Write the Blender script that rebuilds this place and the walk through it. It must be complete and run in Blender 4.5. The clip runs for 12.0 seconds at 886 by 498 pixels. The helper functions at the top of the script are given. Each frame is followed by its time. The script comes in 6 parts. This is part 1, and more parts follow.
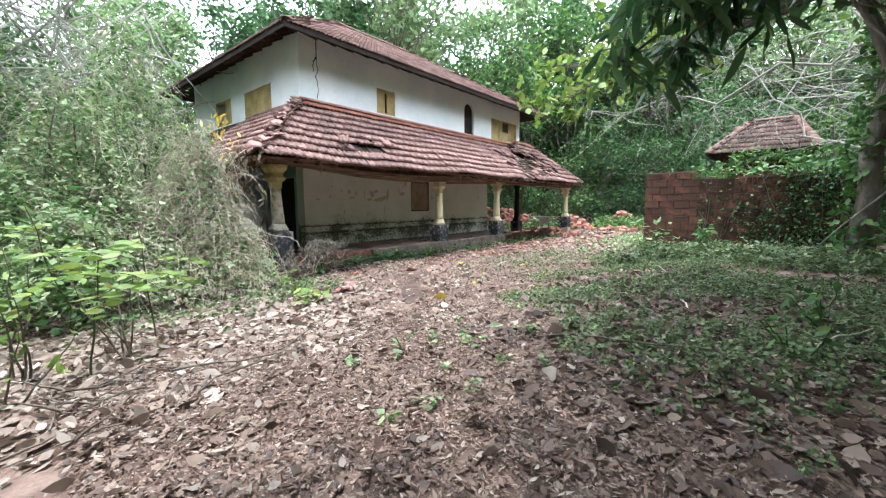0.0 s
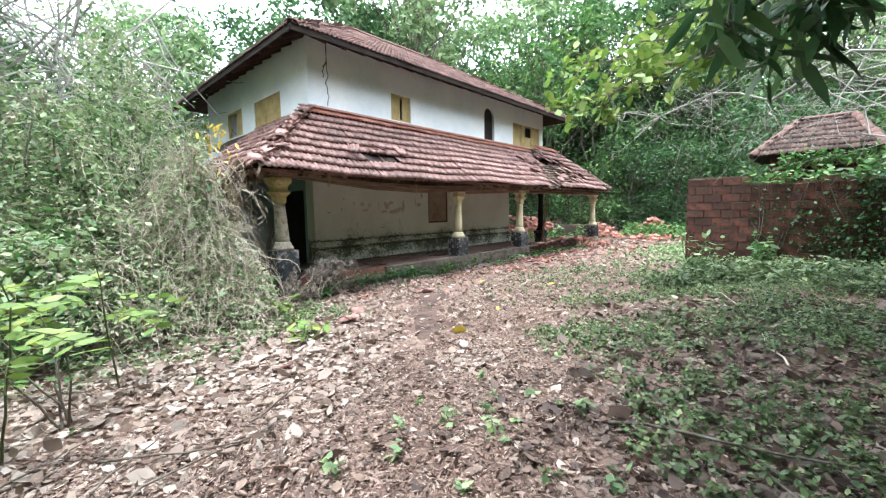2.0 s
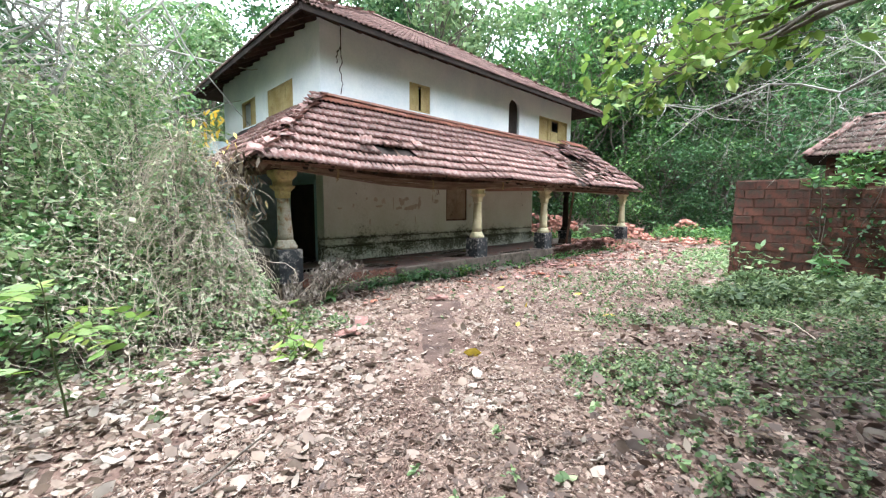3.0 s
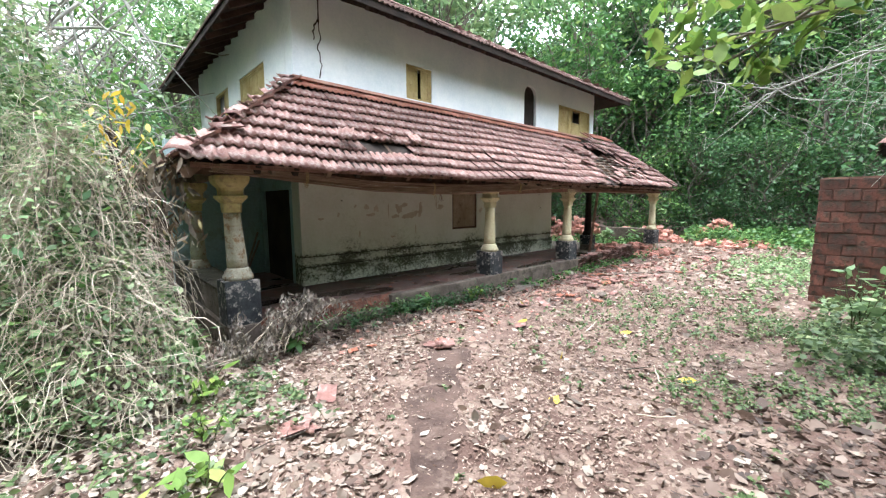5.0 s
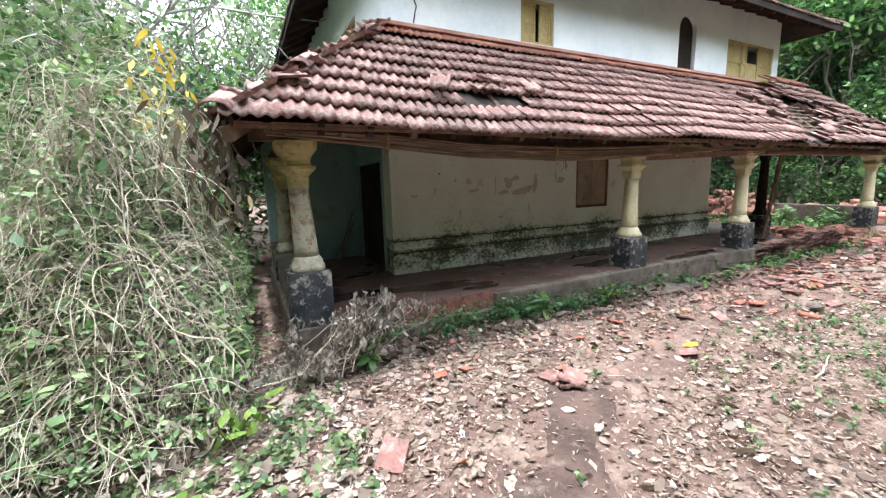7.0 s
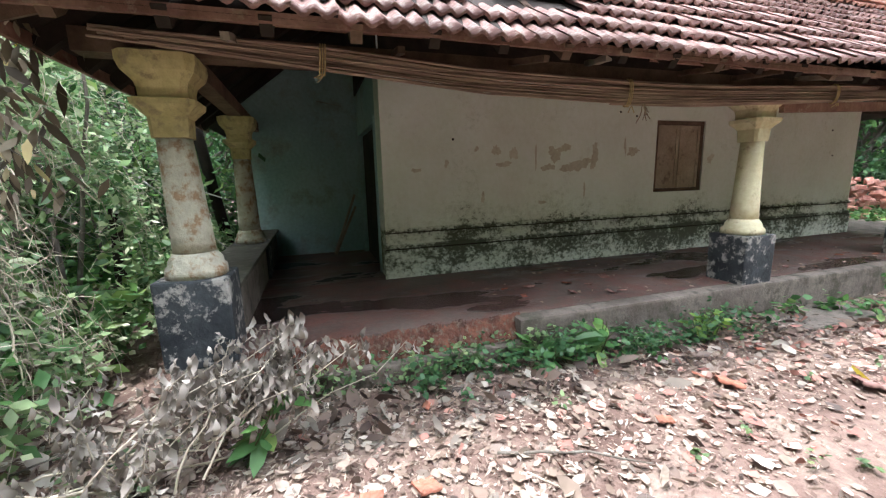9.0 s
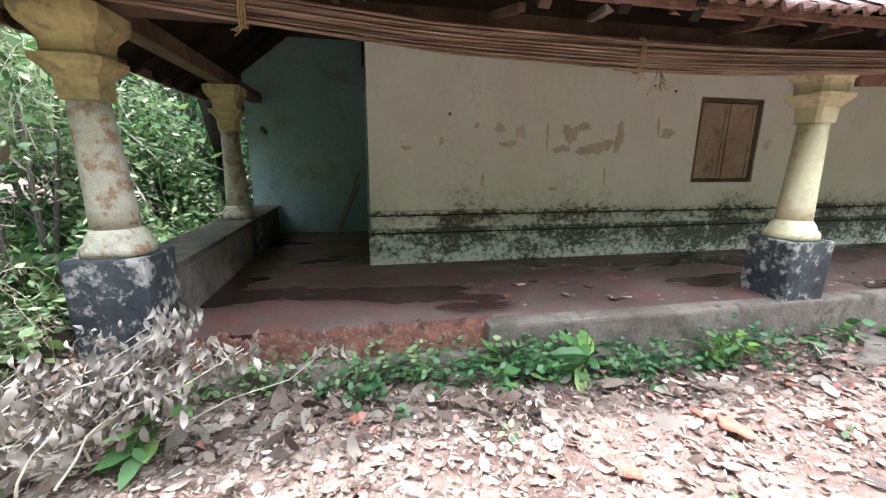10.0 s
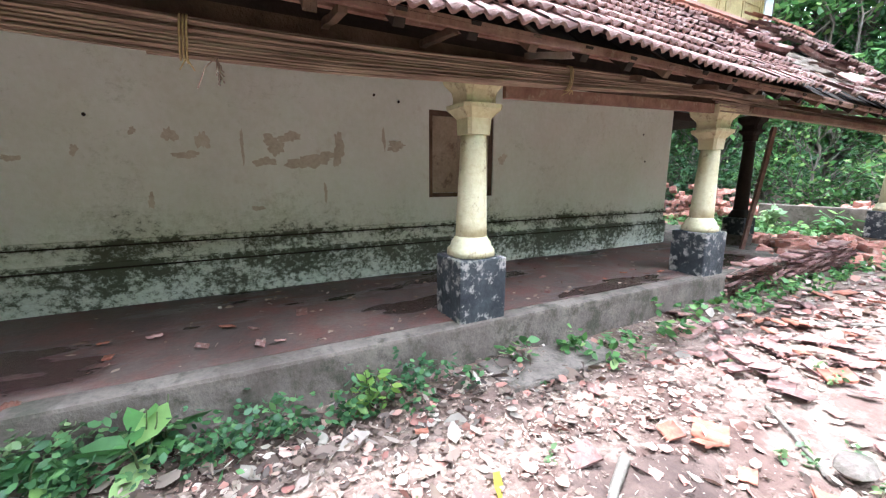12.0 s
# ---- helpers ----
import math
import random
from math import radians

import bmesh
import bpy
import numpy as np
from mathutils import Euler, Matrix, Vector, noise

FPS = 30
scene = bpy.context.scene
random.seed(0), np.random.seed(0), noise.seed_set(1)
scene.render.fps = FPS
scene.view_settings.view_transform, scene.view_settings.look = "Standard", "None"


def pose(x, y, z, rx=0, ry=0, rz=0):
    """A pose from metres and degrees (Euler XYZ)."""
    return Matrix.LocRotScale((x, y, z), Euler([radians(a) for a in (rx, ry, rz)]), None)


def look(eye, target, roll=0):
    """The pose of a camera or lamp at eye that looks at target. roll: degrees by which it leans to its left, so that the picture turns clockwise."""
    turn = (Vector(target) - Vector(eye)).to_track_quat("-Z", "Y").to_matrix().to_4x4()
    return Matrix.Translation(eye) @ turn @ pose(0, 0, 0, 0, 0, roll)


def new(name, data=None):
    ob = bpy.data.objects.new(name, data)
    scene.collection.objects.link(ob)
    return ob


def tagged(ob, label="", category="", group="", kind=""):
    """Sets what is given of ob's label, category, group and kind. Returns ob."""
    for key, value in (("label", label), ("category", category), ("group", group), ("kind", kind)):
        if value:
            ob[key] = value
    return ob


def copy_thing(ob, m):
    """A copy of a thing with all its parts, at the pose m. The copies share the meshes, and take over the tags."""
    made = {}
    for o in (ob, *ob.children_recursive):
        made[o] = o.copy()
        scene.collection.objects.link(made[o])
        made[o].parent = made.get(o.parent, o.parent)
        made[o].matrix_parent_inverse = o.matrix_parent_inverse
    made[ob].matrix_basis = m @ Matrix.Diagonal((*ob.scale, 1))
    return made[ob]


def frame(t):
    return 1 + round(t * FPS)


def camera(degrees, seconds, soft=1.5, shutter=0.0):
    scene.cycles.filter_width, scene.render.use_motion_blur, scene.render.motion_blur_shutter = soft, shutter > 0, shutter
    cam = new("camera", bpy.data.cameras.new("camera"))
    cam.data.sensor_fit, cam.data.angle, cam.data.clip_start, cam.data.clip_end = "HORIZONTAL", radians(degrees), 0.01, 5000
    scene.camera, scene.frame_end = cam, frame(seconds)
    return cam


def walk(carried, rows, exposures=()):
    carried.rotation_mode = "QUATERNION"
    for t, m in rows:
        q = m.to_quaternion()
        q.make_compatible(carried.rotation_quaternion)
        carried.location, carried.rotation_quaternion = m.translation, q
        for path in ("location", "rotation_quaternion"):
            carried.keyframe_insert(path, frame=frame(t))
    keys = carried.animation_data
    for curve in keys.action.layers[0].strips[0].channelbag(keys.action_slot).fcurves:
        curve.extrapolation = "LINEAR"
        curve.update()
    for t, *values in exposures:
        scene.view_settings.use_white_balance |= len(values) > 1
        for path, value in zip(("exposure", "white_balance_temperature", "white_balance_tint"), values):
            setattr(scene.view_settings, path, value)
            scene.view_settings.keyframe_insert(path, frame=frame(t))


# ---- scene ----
cam = camera(96.9, 12.0, soft=1.25)
EXPOSURES = [(0.0, 0.95, 5850, 10), (1.0, 0.95, 5850, 10), (2.5, 1.1, 5850, 10), (6.5, 1.1, 5900, 10), (8.5, 1.1, 5900, 10), (9.0, 1.5, 5800, 10), (9.5, 1.95, 5720, 10), (10.5, 2.08, 5620, 10), (12.0, 2.05, 5380, 10)]
PATH = [
    (0, (-0.199, 0.13, 1.441), (-1.483, 1.648, 1.218), -0.3),
    (0.5, (-0.227, 0.313, 1.442), (-1.561, 1.785, 1.213), -0.5),
    (1, (-0.287, 0.421, 1.483), (-1.694, 1.818, 1.225), -1.4),
    (1.5, (-0.51, 0.63, 1.555), (-1.88, 2.066, 1.308), 0.2),
    (2, (-0.765, 0.839, 1.605), (-2.128, 2.291, 1.414), -1.0),
    (2.5, (-0.937, 1.162, 1.652), (-2.337, 2.582, 1.498), -1.4),
    (3, (-1.238, 1.446, 1.71), (-2.67, 2.825, 1.49), 0.4),
    (3.2, (-1.393, 1.574, 1.698), (-2.84, 2.919, 1.388), 1.0),
    (4.8, (-2.467, 2.736, 1.911), (-3.976, 4.021, 1.647), 0.3),
    (5, (-2.575, 2.852, 1.932), (-4.039, 4.196, 1.7), -0.4),
    (5.5, (-2.835, 3.163, 1.916), (-4.338, 4.465, 1.699), -1.7),
    (6, (-3.092, 3.458, 1.866), (-4.677, 4.633, 1.54), -0.3),
    (6.5, (-3.48, 3.651, 1.835), (-5.202, 4.623, 1.534), -0.2),
    (6.7, (-3.636, 3.713, 1.845), (-5.382, 4.638, 1.535), -0.8),
    (8.3, (-5.038, 4.797, 1.54), (-6.867, 5.518, 1.172), -1.6),
    (8.5, (-5.143, 4.944, 1.538), (-6.999, 5.589, 1.165), 0.0),
    (9, (-5.449, 5.252, 1.513), (-7.321, 5.861, 1.16), -1.5),
    (9.5, (-5.675, 5.567, 1.5), (-7.562, 6.117, 1.135), -1.8),
    (10, (-5.726, 6.011, 1.493), (-7.638, 6.396, 1.049), 0.4),
    (10.5, (-5.839, 6.456, 1.441), (-7.696, 7.004, 0.94), -0.6),
    (11, (-5.831, 6.982, 1.477), (-7.639, 7.709, 1.029), -0.6),
    (11.5, (-5.746, 7.52, 1.469), (-7.555, 8.264, 1.055), -1.3),
    (12, (-5.734, 8.076, 1.488), (-7.47, 8.999, 1.123), 0.2),
]
walk(cam, [(t, look(eye, target, roll)) for t, eye, target, roll in PATH], EXPOSURES)

# ---- world and sun ----
SUN_DIR = Vector((-0.10, -0.16, 0.98)).normalized()
world = bpy.data.worlds.new("world")
scene.world = world
world.use_nodes = True
wn = world.node_tree.nodes
sky = wn.new("ShaderNodeTexSky")
sky.sky_type = "NISHITA"
sky.sun_disc = False
sky.sun_elevation = math.asin(SUN_DIR.z)
sky.sun_rotation = math.atan2(SUN_DIR.x, SUN_DIR.y)
sky.dust_density = 4.0
sky.air_density = 1.2
wn["Background"].inputs["Strength"].default_value = 0.15
haze = wn.new("ShaderNodeMix")  # bright thin cloud over most of the sky
haze.data_type = "RGBA"
haze.inputs[0].default_value = 0.75
haze.inputs[7].default_value = (26.0, 26.6, 27.0, 1)
world.node_tree.links.new(sky.outputs["Color"], haze.inputs[6])
world.node_tree.links.new(haze.outputs[2], wn["Background"].inputs["Color"])
sun = new("sun", bpy.data.lights.new("sun", "SUN"))
sun.data.energy = 2.6
sun.data.angle = radians(1.2)
sun.data.color = (1.0, 0.96, 0.90)
sun.matrix_world = look(SUN_DIR * 60, (0, 0, 0))


# ---- materials ----
def node(nt, kind, **sets):
    n = nt.nodes.new(kind)
    for k, v in sets.items():
        n.inputs[k.replace("_", " ")].default_value = v
    return n


def mat(name, c1, c2, scale=2.0, rough=0.85, bump=0.3, fine=35.0, c3=None, rand=0.0, island=0.0, spots=None, metal=0.0, stretch=(1, 1, 1), contrast=(0.35, 0.65)):
    """Two-tone noise at a large and a small scale, fine relief, and chance differences from piece to piece."""
    m = bpy.data.materials.new(name)
    m.use_nodes = True
    nt = m.node_tree
    L = nt.links.new
    bsdf = nt.nodes["Principled BSDF"]
    co = nt.nodes.new("ShaderNodeTexCoord")
    mp = nt.nodes.new("ShaderNodeMapping")
    mp.inputs["Scale"].default_value = stretch
    L(co.outputs["Object"], mp.inputs["Vector"])
    big = node(nt, "ShaderNodeTexNoise", Scale=scale, Detail=5.0, Roughness=0.6)
    small = node(nt, "ShaderNodeTexNoise", Scale=fine, Detail=4.0, Roughness=0.65)
    L(mp.outputs[0], big.inputs["Vector"]), L(mp.outputs[0], small.inputs["Vector"])
    ramp = nt.nodes.new("ShaderNodeValToRGB")
    ramp.color_ramp.elements[0].position, ramp.color_ramp.elements[1].position = contrast
    ramp.color_ramp.elements[0].color = (*c1, 1)
    ramp.color_ramp.elements[1].color = (*c2, 1)
    L(big.outputs["Fac"], ramp.inputs["Fac"])
    col = ramp.outputs["Color"]
    if c3:
        r3 = nt.nodes.new("ShaderNodeValToRGB")
        r3.color_ramp.elements[0].position, r3.color_ramp.elements[1].position = spots or (0.55, 0.68)
        n3 = node(nt, "ShaderNodeTexNoise", Scale=scale * 2.7, Detail=8.0, Roughness=0.7)
        L(mp.outputs[0], n3.inputs["Vector"]), L(n3.outputs["Fac"], r3.inputs["Fac"])
        mx = nt.nodes.new("ShaderNodeMix")
        mx.data_type = "RGBA"
        L(r3.outputs["Color"], mx.inputs[0]), L(col, mx.inputs[6])
        mx.inputs[7].default_value = (*c3, 1)
        col = mx.outputs[2]
    grain = nt.nodes.new("ShaderNodeMix")
    grain.data_type, grain.blend_type = "RGBA", "OVERLAY"
    grain.inputs[0].default_value = 0.35
    L(col, grain.inputs[6]), L(small.outputs["Fac"], grain.inputs[7])
    col = grain.outputs[2]
    if rand or island:
        hsv = nt.nodes.new("ShaderNodeHueSaturation")
        mr = nt.nodes.new("ShaderNodeMapRange")
        amount = rand or island
        mr.inputs[3].default_value, mr.inputs[4].default_value = 1 - amount, 1 + amount
        src = nt.nodes.new("ShaderNodeObjectInfo" if rand else "ShaderNodeNewGeometry")
        L(src.outputs["Random" if rand else "Random Per Island"], mr.inputs[0])
        L(mr.outputs[0], hsv.inputs["Value"]), L(col, hsv.inputs["Color"])
        col = hsv.outputs["Color"]
    L(col, bsdf.inputs["Base Color"])
    bsdf.inputs["Roughness"].default_value = rough
    bsdf.inputs["Metallic"].default_value = metal
    bsdf.inputs["Specular IOR Level"].default_value = 0.3
    if bump:
        bp = node(nt, "ShaderNodeBump", Strength=bump, Distance=0.02)
        L(small.outputs["Fac"], bp.inputs["Height"]), L(bp.outputs[0], bsdf.inputs["Normal"])
    return m


def leaf_mat(name, stops, rough=0.5, through_light=0.35):
    """A leaf: each island picks its colour from the stops; light passes in part."""
    m = bpy.data.materials.new(name)
    m.use_nodes = True
    nt = m.node_tree
    L = nt.links.new
    bsdf = nt.nodes["Principled BSDF"]
    geo = nt.nodes.new("ShaderNodeNewGeometry")
    ramp = nt.nodes.new("ShaderNodeValToRGB")
    e = ramp.color_ramp.elements
    while len(e) < len(stops):
        e.new(0.5)
    for el, (p, c) in zip(e, stops):
        el.position, el.color = p, (*c, 1)
    L(geo.outputs["Random Per Island"], ramp.inputs[0])
    co = nt.nodes.new("ShaderNodeTexCoord")
    nz = node(nt, "ShaderNodeTexNoise", Scale=9.0, Detail=3.0)
    L(co.outputs["Object"], nz.inputs["Vector"])
    mx = nt.nodes.new("ShaderNodeMix")
    mx.data_type, mx.blend_type = "RGBA", "OVERLAY"
    mx.inputs[0].default_value = 0.4
    L(ramp.outputs[0], mx.inputs[6]), L(nz.outputs["Fac"], mx.inputs[7])
    L(mx.outputs[2], bsdf.inputs["Base Color"])
    bsdf.inputs["Roughness"].default_value = rough
    if through_light:
        tr = nt.nodes.new("ShaderNodeBsdfTranslucent")
        L(mx.outputs[2], tr.inputs["Color"])
        ms = nt.nodes.new("ShaderNodeMixShader")
        ms.inputs[0].default_value = through_light
        L(bsdf.outputs[0], ms.inputs[1]), L(tr.outputs[0], ms.inputs[2])
        L(ms.outputs[0], nt.nodes["Material Output"].inputs["Surface"])
    return m


M_EARTH = mat("earth", (0.085, 0.050, 0.039), (0.175, 0.115, 0.092), 0.8, 0.95, 1.0, 30, (0.27, 0.20, 0.16), spots=(0.47, 0.66))
M_UPPER = mat("upper_plaster", (0.66, 0.72, 0.74), (0.80, 0.83, 0.82), 0.8, 0.9, 0.15, 18, (0.58, 0.60, 0.58), spots=(0.62, 0.8))
M_BLUE = mat("blue_wash", (0.29, 0.41, 0.43), (0.40, 0.51, 0.52), 0.9, 0.9, 0.2, 20, (0.26, 0.27, 0.24), spots=(0.52, 0.72))
M_PLINTH = mat("plinth_cement", (0.10, 0.078, 0.065), (0.20, 0.162, 0.136), 1.8, 0.9, 0.6, 30, (0.07, 0.062, 0.045), spots=(0.48, 0.62))
M_MOSSY = mat("mossy_cement", (0.045, 0.042, 0.032), (0.13, 0.115, 0.09), 2.4, 0.9, 0.6, 26, (0.20, 0.18, 0.15), spots=(0.56, 0.7))
# pale mottling of the clay also carries the highlights of glancing sky
M_TILE = mat("roof_clay", (0.16, 0.080, 0.068), (0.34, 0.20, 0.170), 2.6, 0.8, 0.7, 28, (0.45, 0.37, 0.335), rand=0.24, spots=(0.49, 0.69))
M_TILE_J = mat("roof_clay_rest", (0.16, 0.080, 0.068), (0.34, 0.20, 0.170), 2.6, 0.8, 0.7, 28, (0.45, 0.37, 0.335), island=0.24, spots=(0.49, 0.69))
M_TILE_TOP = mat("orange_roof_clay", (0.27, 0.11, 0.075), (0.42, 0.20, 0.145), 2.0, 0.85, 0.5, 28, (0.30, 0.19, 0.16), island=0.2)
M_TILE_OLD = mat("old_roof_clay", (0.15, 0.085, 0.072), (0.27, 0.175, 0.15), 1.0, 0.9, 0.5, 24, (0.10, 0.08, 0.07), island=0.25, spots=(0.5, 0.7))
# mossy hut tiles, darkened further because the hut's shade is in the colour
M_TILE_HUT = mat("shaded_mossy_roof_clay", (0.06, 0.042, 0.036), (0.16, 0.108, 0.092), 1.5, 0.95, 0.5, 24, (0.09, 0.09, 0.06), island=0.25)
M_LOOSE = mat("fallen_clay", (0.20, 0.095, 0.08), (0.34, 0.20, 0.17), 2.5, 0.85, 0.5, 28, (0.40, 0.33, 0.29), rand=0.3)
M_RIDGE = mat("ridge_clay", (0.36, 0.17, 0.125), (0.48, 0.29, 0.23), 2.0, 0.85, 0.4, 30, (0.35, 0.28, 0.25), rand=0.15)
M_WOOD = mat("old_wood", (0.075, 0.045, 0.03), (0.19, 0.12, 0.085), 2.5, 0.8, 0.5, 30, stretch=(1, 1, 1), rand=0.2)
M_WOOD_R = mat("red_wood", (0.14, 0.065, 0.048), (0.28, 0.16, 0.12), 3.0, 0.75, 0.4, 30, (0.30, 0.22, 0.16), rand=0.2)
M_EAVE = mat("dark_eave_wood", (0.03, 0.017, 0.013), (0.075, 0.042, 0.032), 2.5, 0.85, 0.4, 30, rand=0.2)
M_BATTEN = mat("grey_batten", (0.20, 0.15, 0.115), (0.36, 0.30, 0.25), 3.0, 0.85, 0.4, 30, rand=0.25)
M_DARK = mat("near_black_brown", (0.015, 0.011, 0.009), (0.04, 0.028, 0.022), 2.0, 0.9, 0.3, 20)
M_SHUTTER = mat("ochre_shutter", (0.32, 0.24, 0.09), (0.45, 0.36, 0.17), 2.0, 0.7, 0.3, 25, (0.28, 0.18, 0.09))
M_BROWN_SH = mat("brown_shutter", (0.33, 0.245, 0.175), (0.46, 0.36, 0.27), 2.2, 0.75, 0.3, 30, (0.17, 0.11, 0.08), spots=(0.56, 0.72))
M_CREAM = mat("cream_lime", (0.58, 0.50, 0.30), (0.72, 0.65, 0.44), 2.6, 0.85, 0.35, 24, (0.36, 0.27, 0.17), spots=(0.55, 0.66))
M_GREYCOL = mat("weathered_lime", (0.36, 0.33, 0.26), (0.50, 0.46, 0.35), 3.2, 0.9, 0.6, 20, (0.27, 0.175, 0.10), spots=(0.5, 0.6))
M_OCHRE = mat("ochre_lime", (0.40, 0.33, 0.15), (0.56, 0.47, 0.24), 4.0, 0.9, 0.5, 20, (0.30, 0.24, 0.14), spots=(0.52, 0.64))
M_BLACK = mat("black_paint", (0.018, 0.02, 0.024), (0.06, 0.065, 0.07), 3.0, 0.65, 0.5, 22, (0.34, 0.31, 0.28), spots=(0.52, 0.60))
M_CRUMBLE = mat("crumbled_laterite", (0.055, 0.024, 0.017), (0.18, 0.070, 0.045), 7.0, 0.95, 1.0, 34, (0.15, 0.11, 0.085), spots=(0.5, 0.62))
M_LATERITE = mat("laterite", (0.075, 0.032, 0.024), (0.165, 0.066, 0.046), 2.0, 0.95, 1.0, 24, (0.05, 0.04, 0.03), rand=0.25, spots=(0.42, 0.60))
M_MORTAR = mat("mud_mortar", (0.10, 0.05, 0.038), (0.20, 0.115, 0.085), 4.0, 0.95, 0.6, 30)
M_BAMBOO = mat("bamboo", (0.17, 0.105, 0.08), (0.37, 0.265, 0.20), 3.0, 0.6, 0.2, 30, island=0.3, stretch=(6, 0.6, 6))
M_BARK = mat("bark", (0.09, 0.075, 0.06), (0.20, 0.17, 0.14), 2.5, 0.95, 0.9, 22, (0.25, 0.25, 0.22), stretch=(1, 1, 0.4))
M_TWIG = mat("dry_twig", (0.33, 0.27, 0.20), (0.55, 0.49, 0.39), 3.0, 0.9, 0.3, 30, island=0.35)
M_PALE_BARK = mat("pale_bark", (0.22, 0.21, 0.185), (0.36, 0.35, 0.31), 2.0, 0.9, 0.5, 20, island=0.2)
M_GREEN_STEM = mat("green_stem", (0.06, 0.09, 0.03), (0.11, 0.12, 0.05), 3.0, 0.8, 0.3, 30)
M_LEAF = leaf_mat("leaf_green", [(0.0, (0.043, 0.109, 0.029)), (0.5, (0.080, 0.189, 0.051)), (0.85, (0.145, 0.275, 0.072)), (1.0, (0.246, 0.348, 0.102))])
M_LEAF_DARK = leaf_mat("leaf_dark", [(0.0, (0.032, 0.083, 0.032)), (0.6, (0.061, 0.144, 0.051)), (1.0, (0.120, 0.224, 0.072))])
M_WEED = leaf_mat("weed_green", [(0.0, (0.05, 0.09, 0.035)), (0.5, (0.115, 0.18, 0.07)), (0.9, (0.20, 0.27, 0.115)), (1.0, (0.30, 0.35, 0.16))])
M_LEAF_LIME = leaf_mat("leaf_lime", [(0.0, (0.115, 0.218, 0.040)), (0.6, (0.196, 0.310, 0.057)), (1.0, (0.310, 0.380, 0.092))])
M_LEAF_PALE = leaf_mat("leaf_pale", [(0.0, (0.114, 0.194, 0.082)), (0.5, (0.211, 0.324, 0.145)), (1.0, (0.356, 0.454, 0.211))])
M_VINE_LEAF = leaf_mat("vine_leaf", [(0.0, (0.15, 0.21, 0.095)), (0.4, (0.28, 0.35, 0.17)), (0.75, (0.42, 0.47, 0.27)), (1.0, (0.57, 0.57, 0.40))])
M_LITTER = leaf_mat("leaf_litter", [(0.0, (0.12, 0.078, 0.058)), (0.25, (0.22, 0.155, 0.115)), (0.55, (0.29, 0.22, 0.17)), (0.88, (0.35, 0.28, 0.22)), (1.0, (0.46, 0.40, 0.34))], 0.75, 0.1)
M_DEAD = leaf_mat("dead_leaf", [(0.0, (0.12, 0.095, 0.075)), (0.6, (0.26, 0.22, 0.18)), (1.0, (0.36, 0.31, 0.26))], 0.85, 0.15)
M_DRY = leaf_mat("dry_hanging_leaf", [(0.0, (0.20, 0.16, 0.12)), (0.5, (0.36, 0.31, 0.24)), (1.0, (0.55, 0.50, 0.41))], 0.85, 0.2)
M_CURLED = leaf_mat("curled_leaf", [(0.0, (0.10, 0.082, 0.068)), (0.6, (0.21, 0.18, 0.15)), (1.0, (0.34, 0.30, 0.26))], 0.9, 0.05)
M_WITHER = leaf_mat("withered_leaf", [(0.0, (0.05, 0.036, 0.024)), (0.6, (0.13, 0.10, 0.065)), (0.9, (0.26, 0.21, 0.14)), (1.0, (0.45, 0.36, 0.16))], 0.8, 0.2)
M_YELLOW = leaf_mat("yellow_leaf", [(0.0, (0.45, 0.30, 0.03)), (1.0, (0.60, 0.48, 0.06))], 0.6, 0.3)
M_ROPE = mat("jute", (0.42, 0.30, 0.14), (0.55, 0.42, 0.22), 20, 0.9, 0.3, 60)


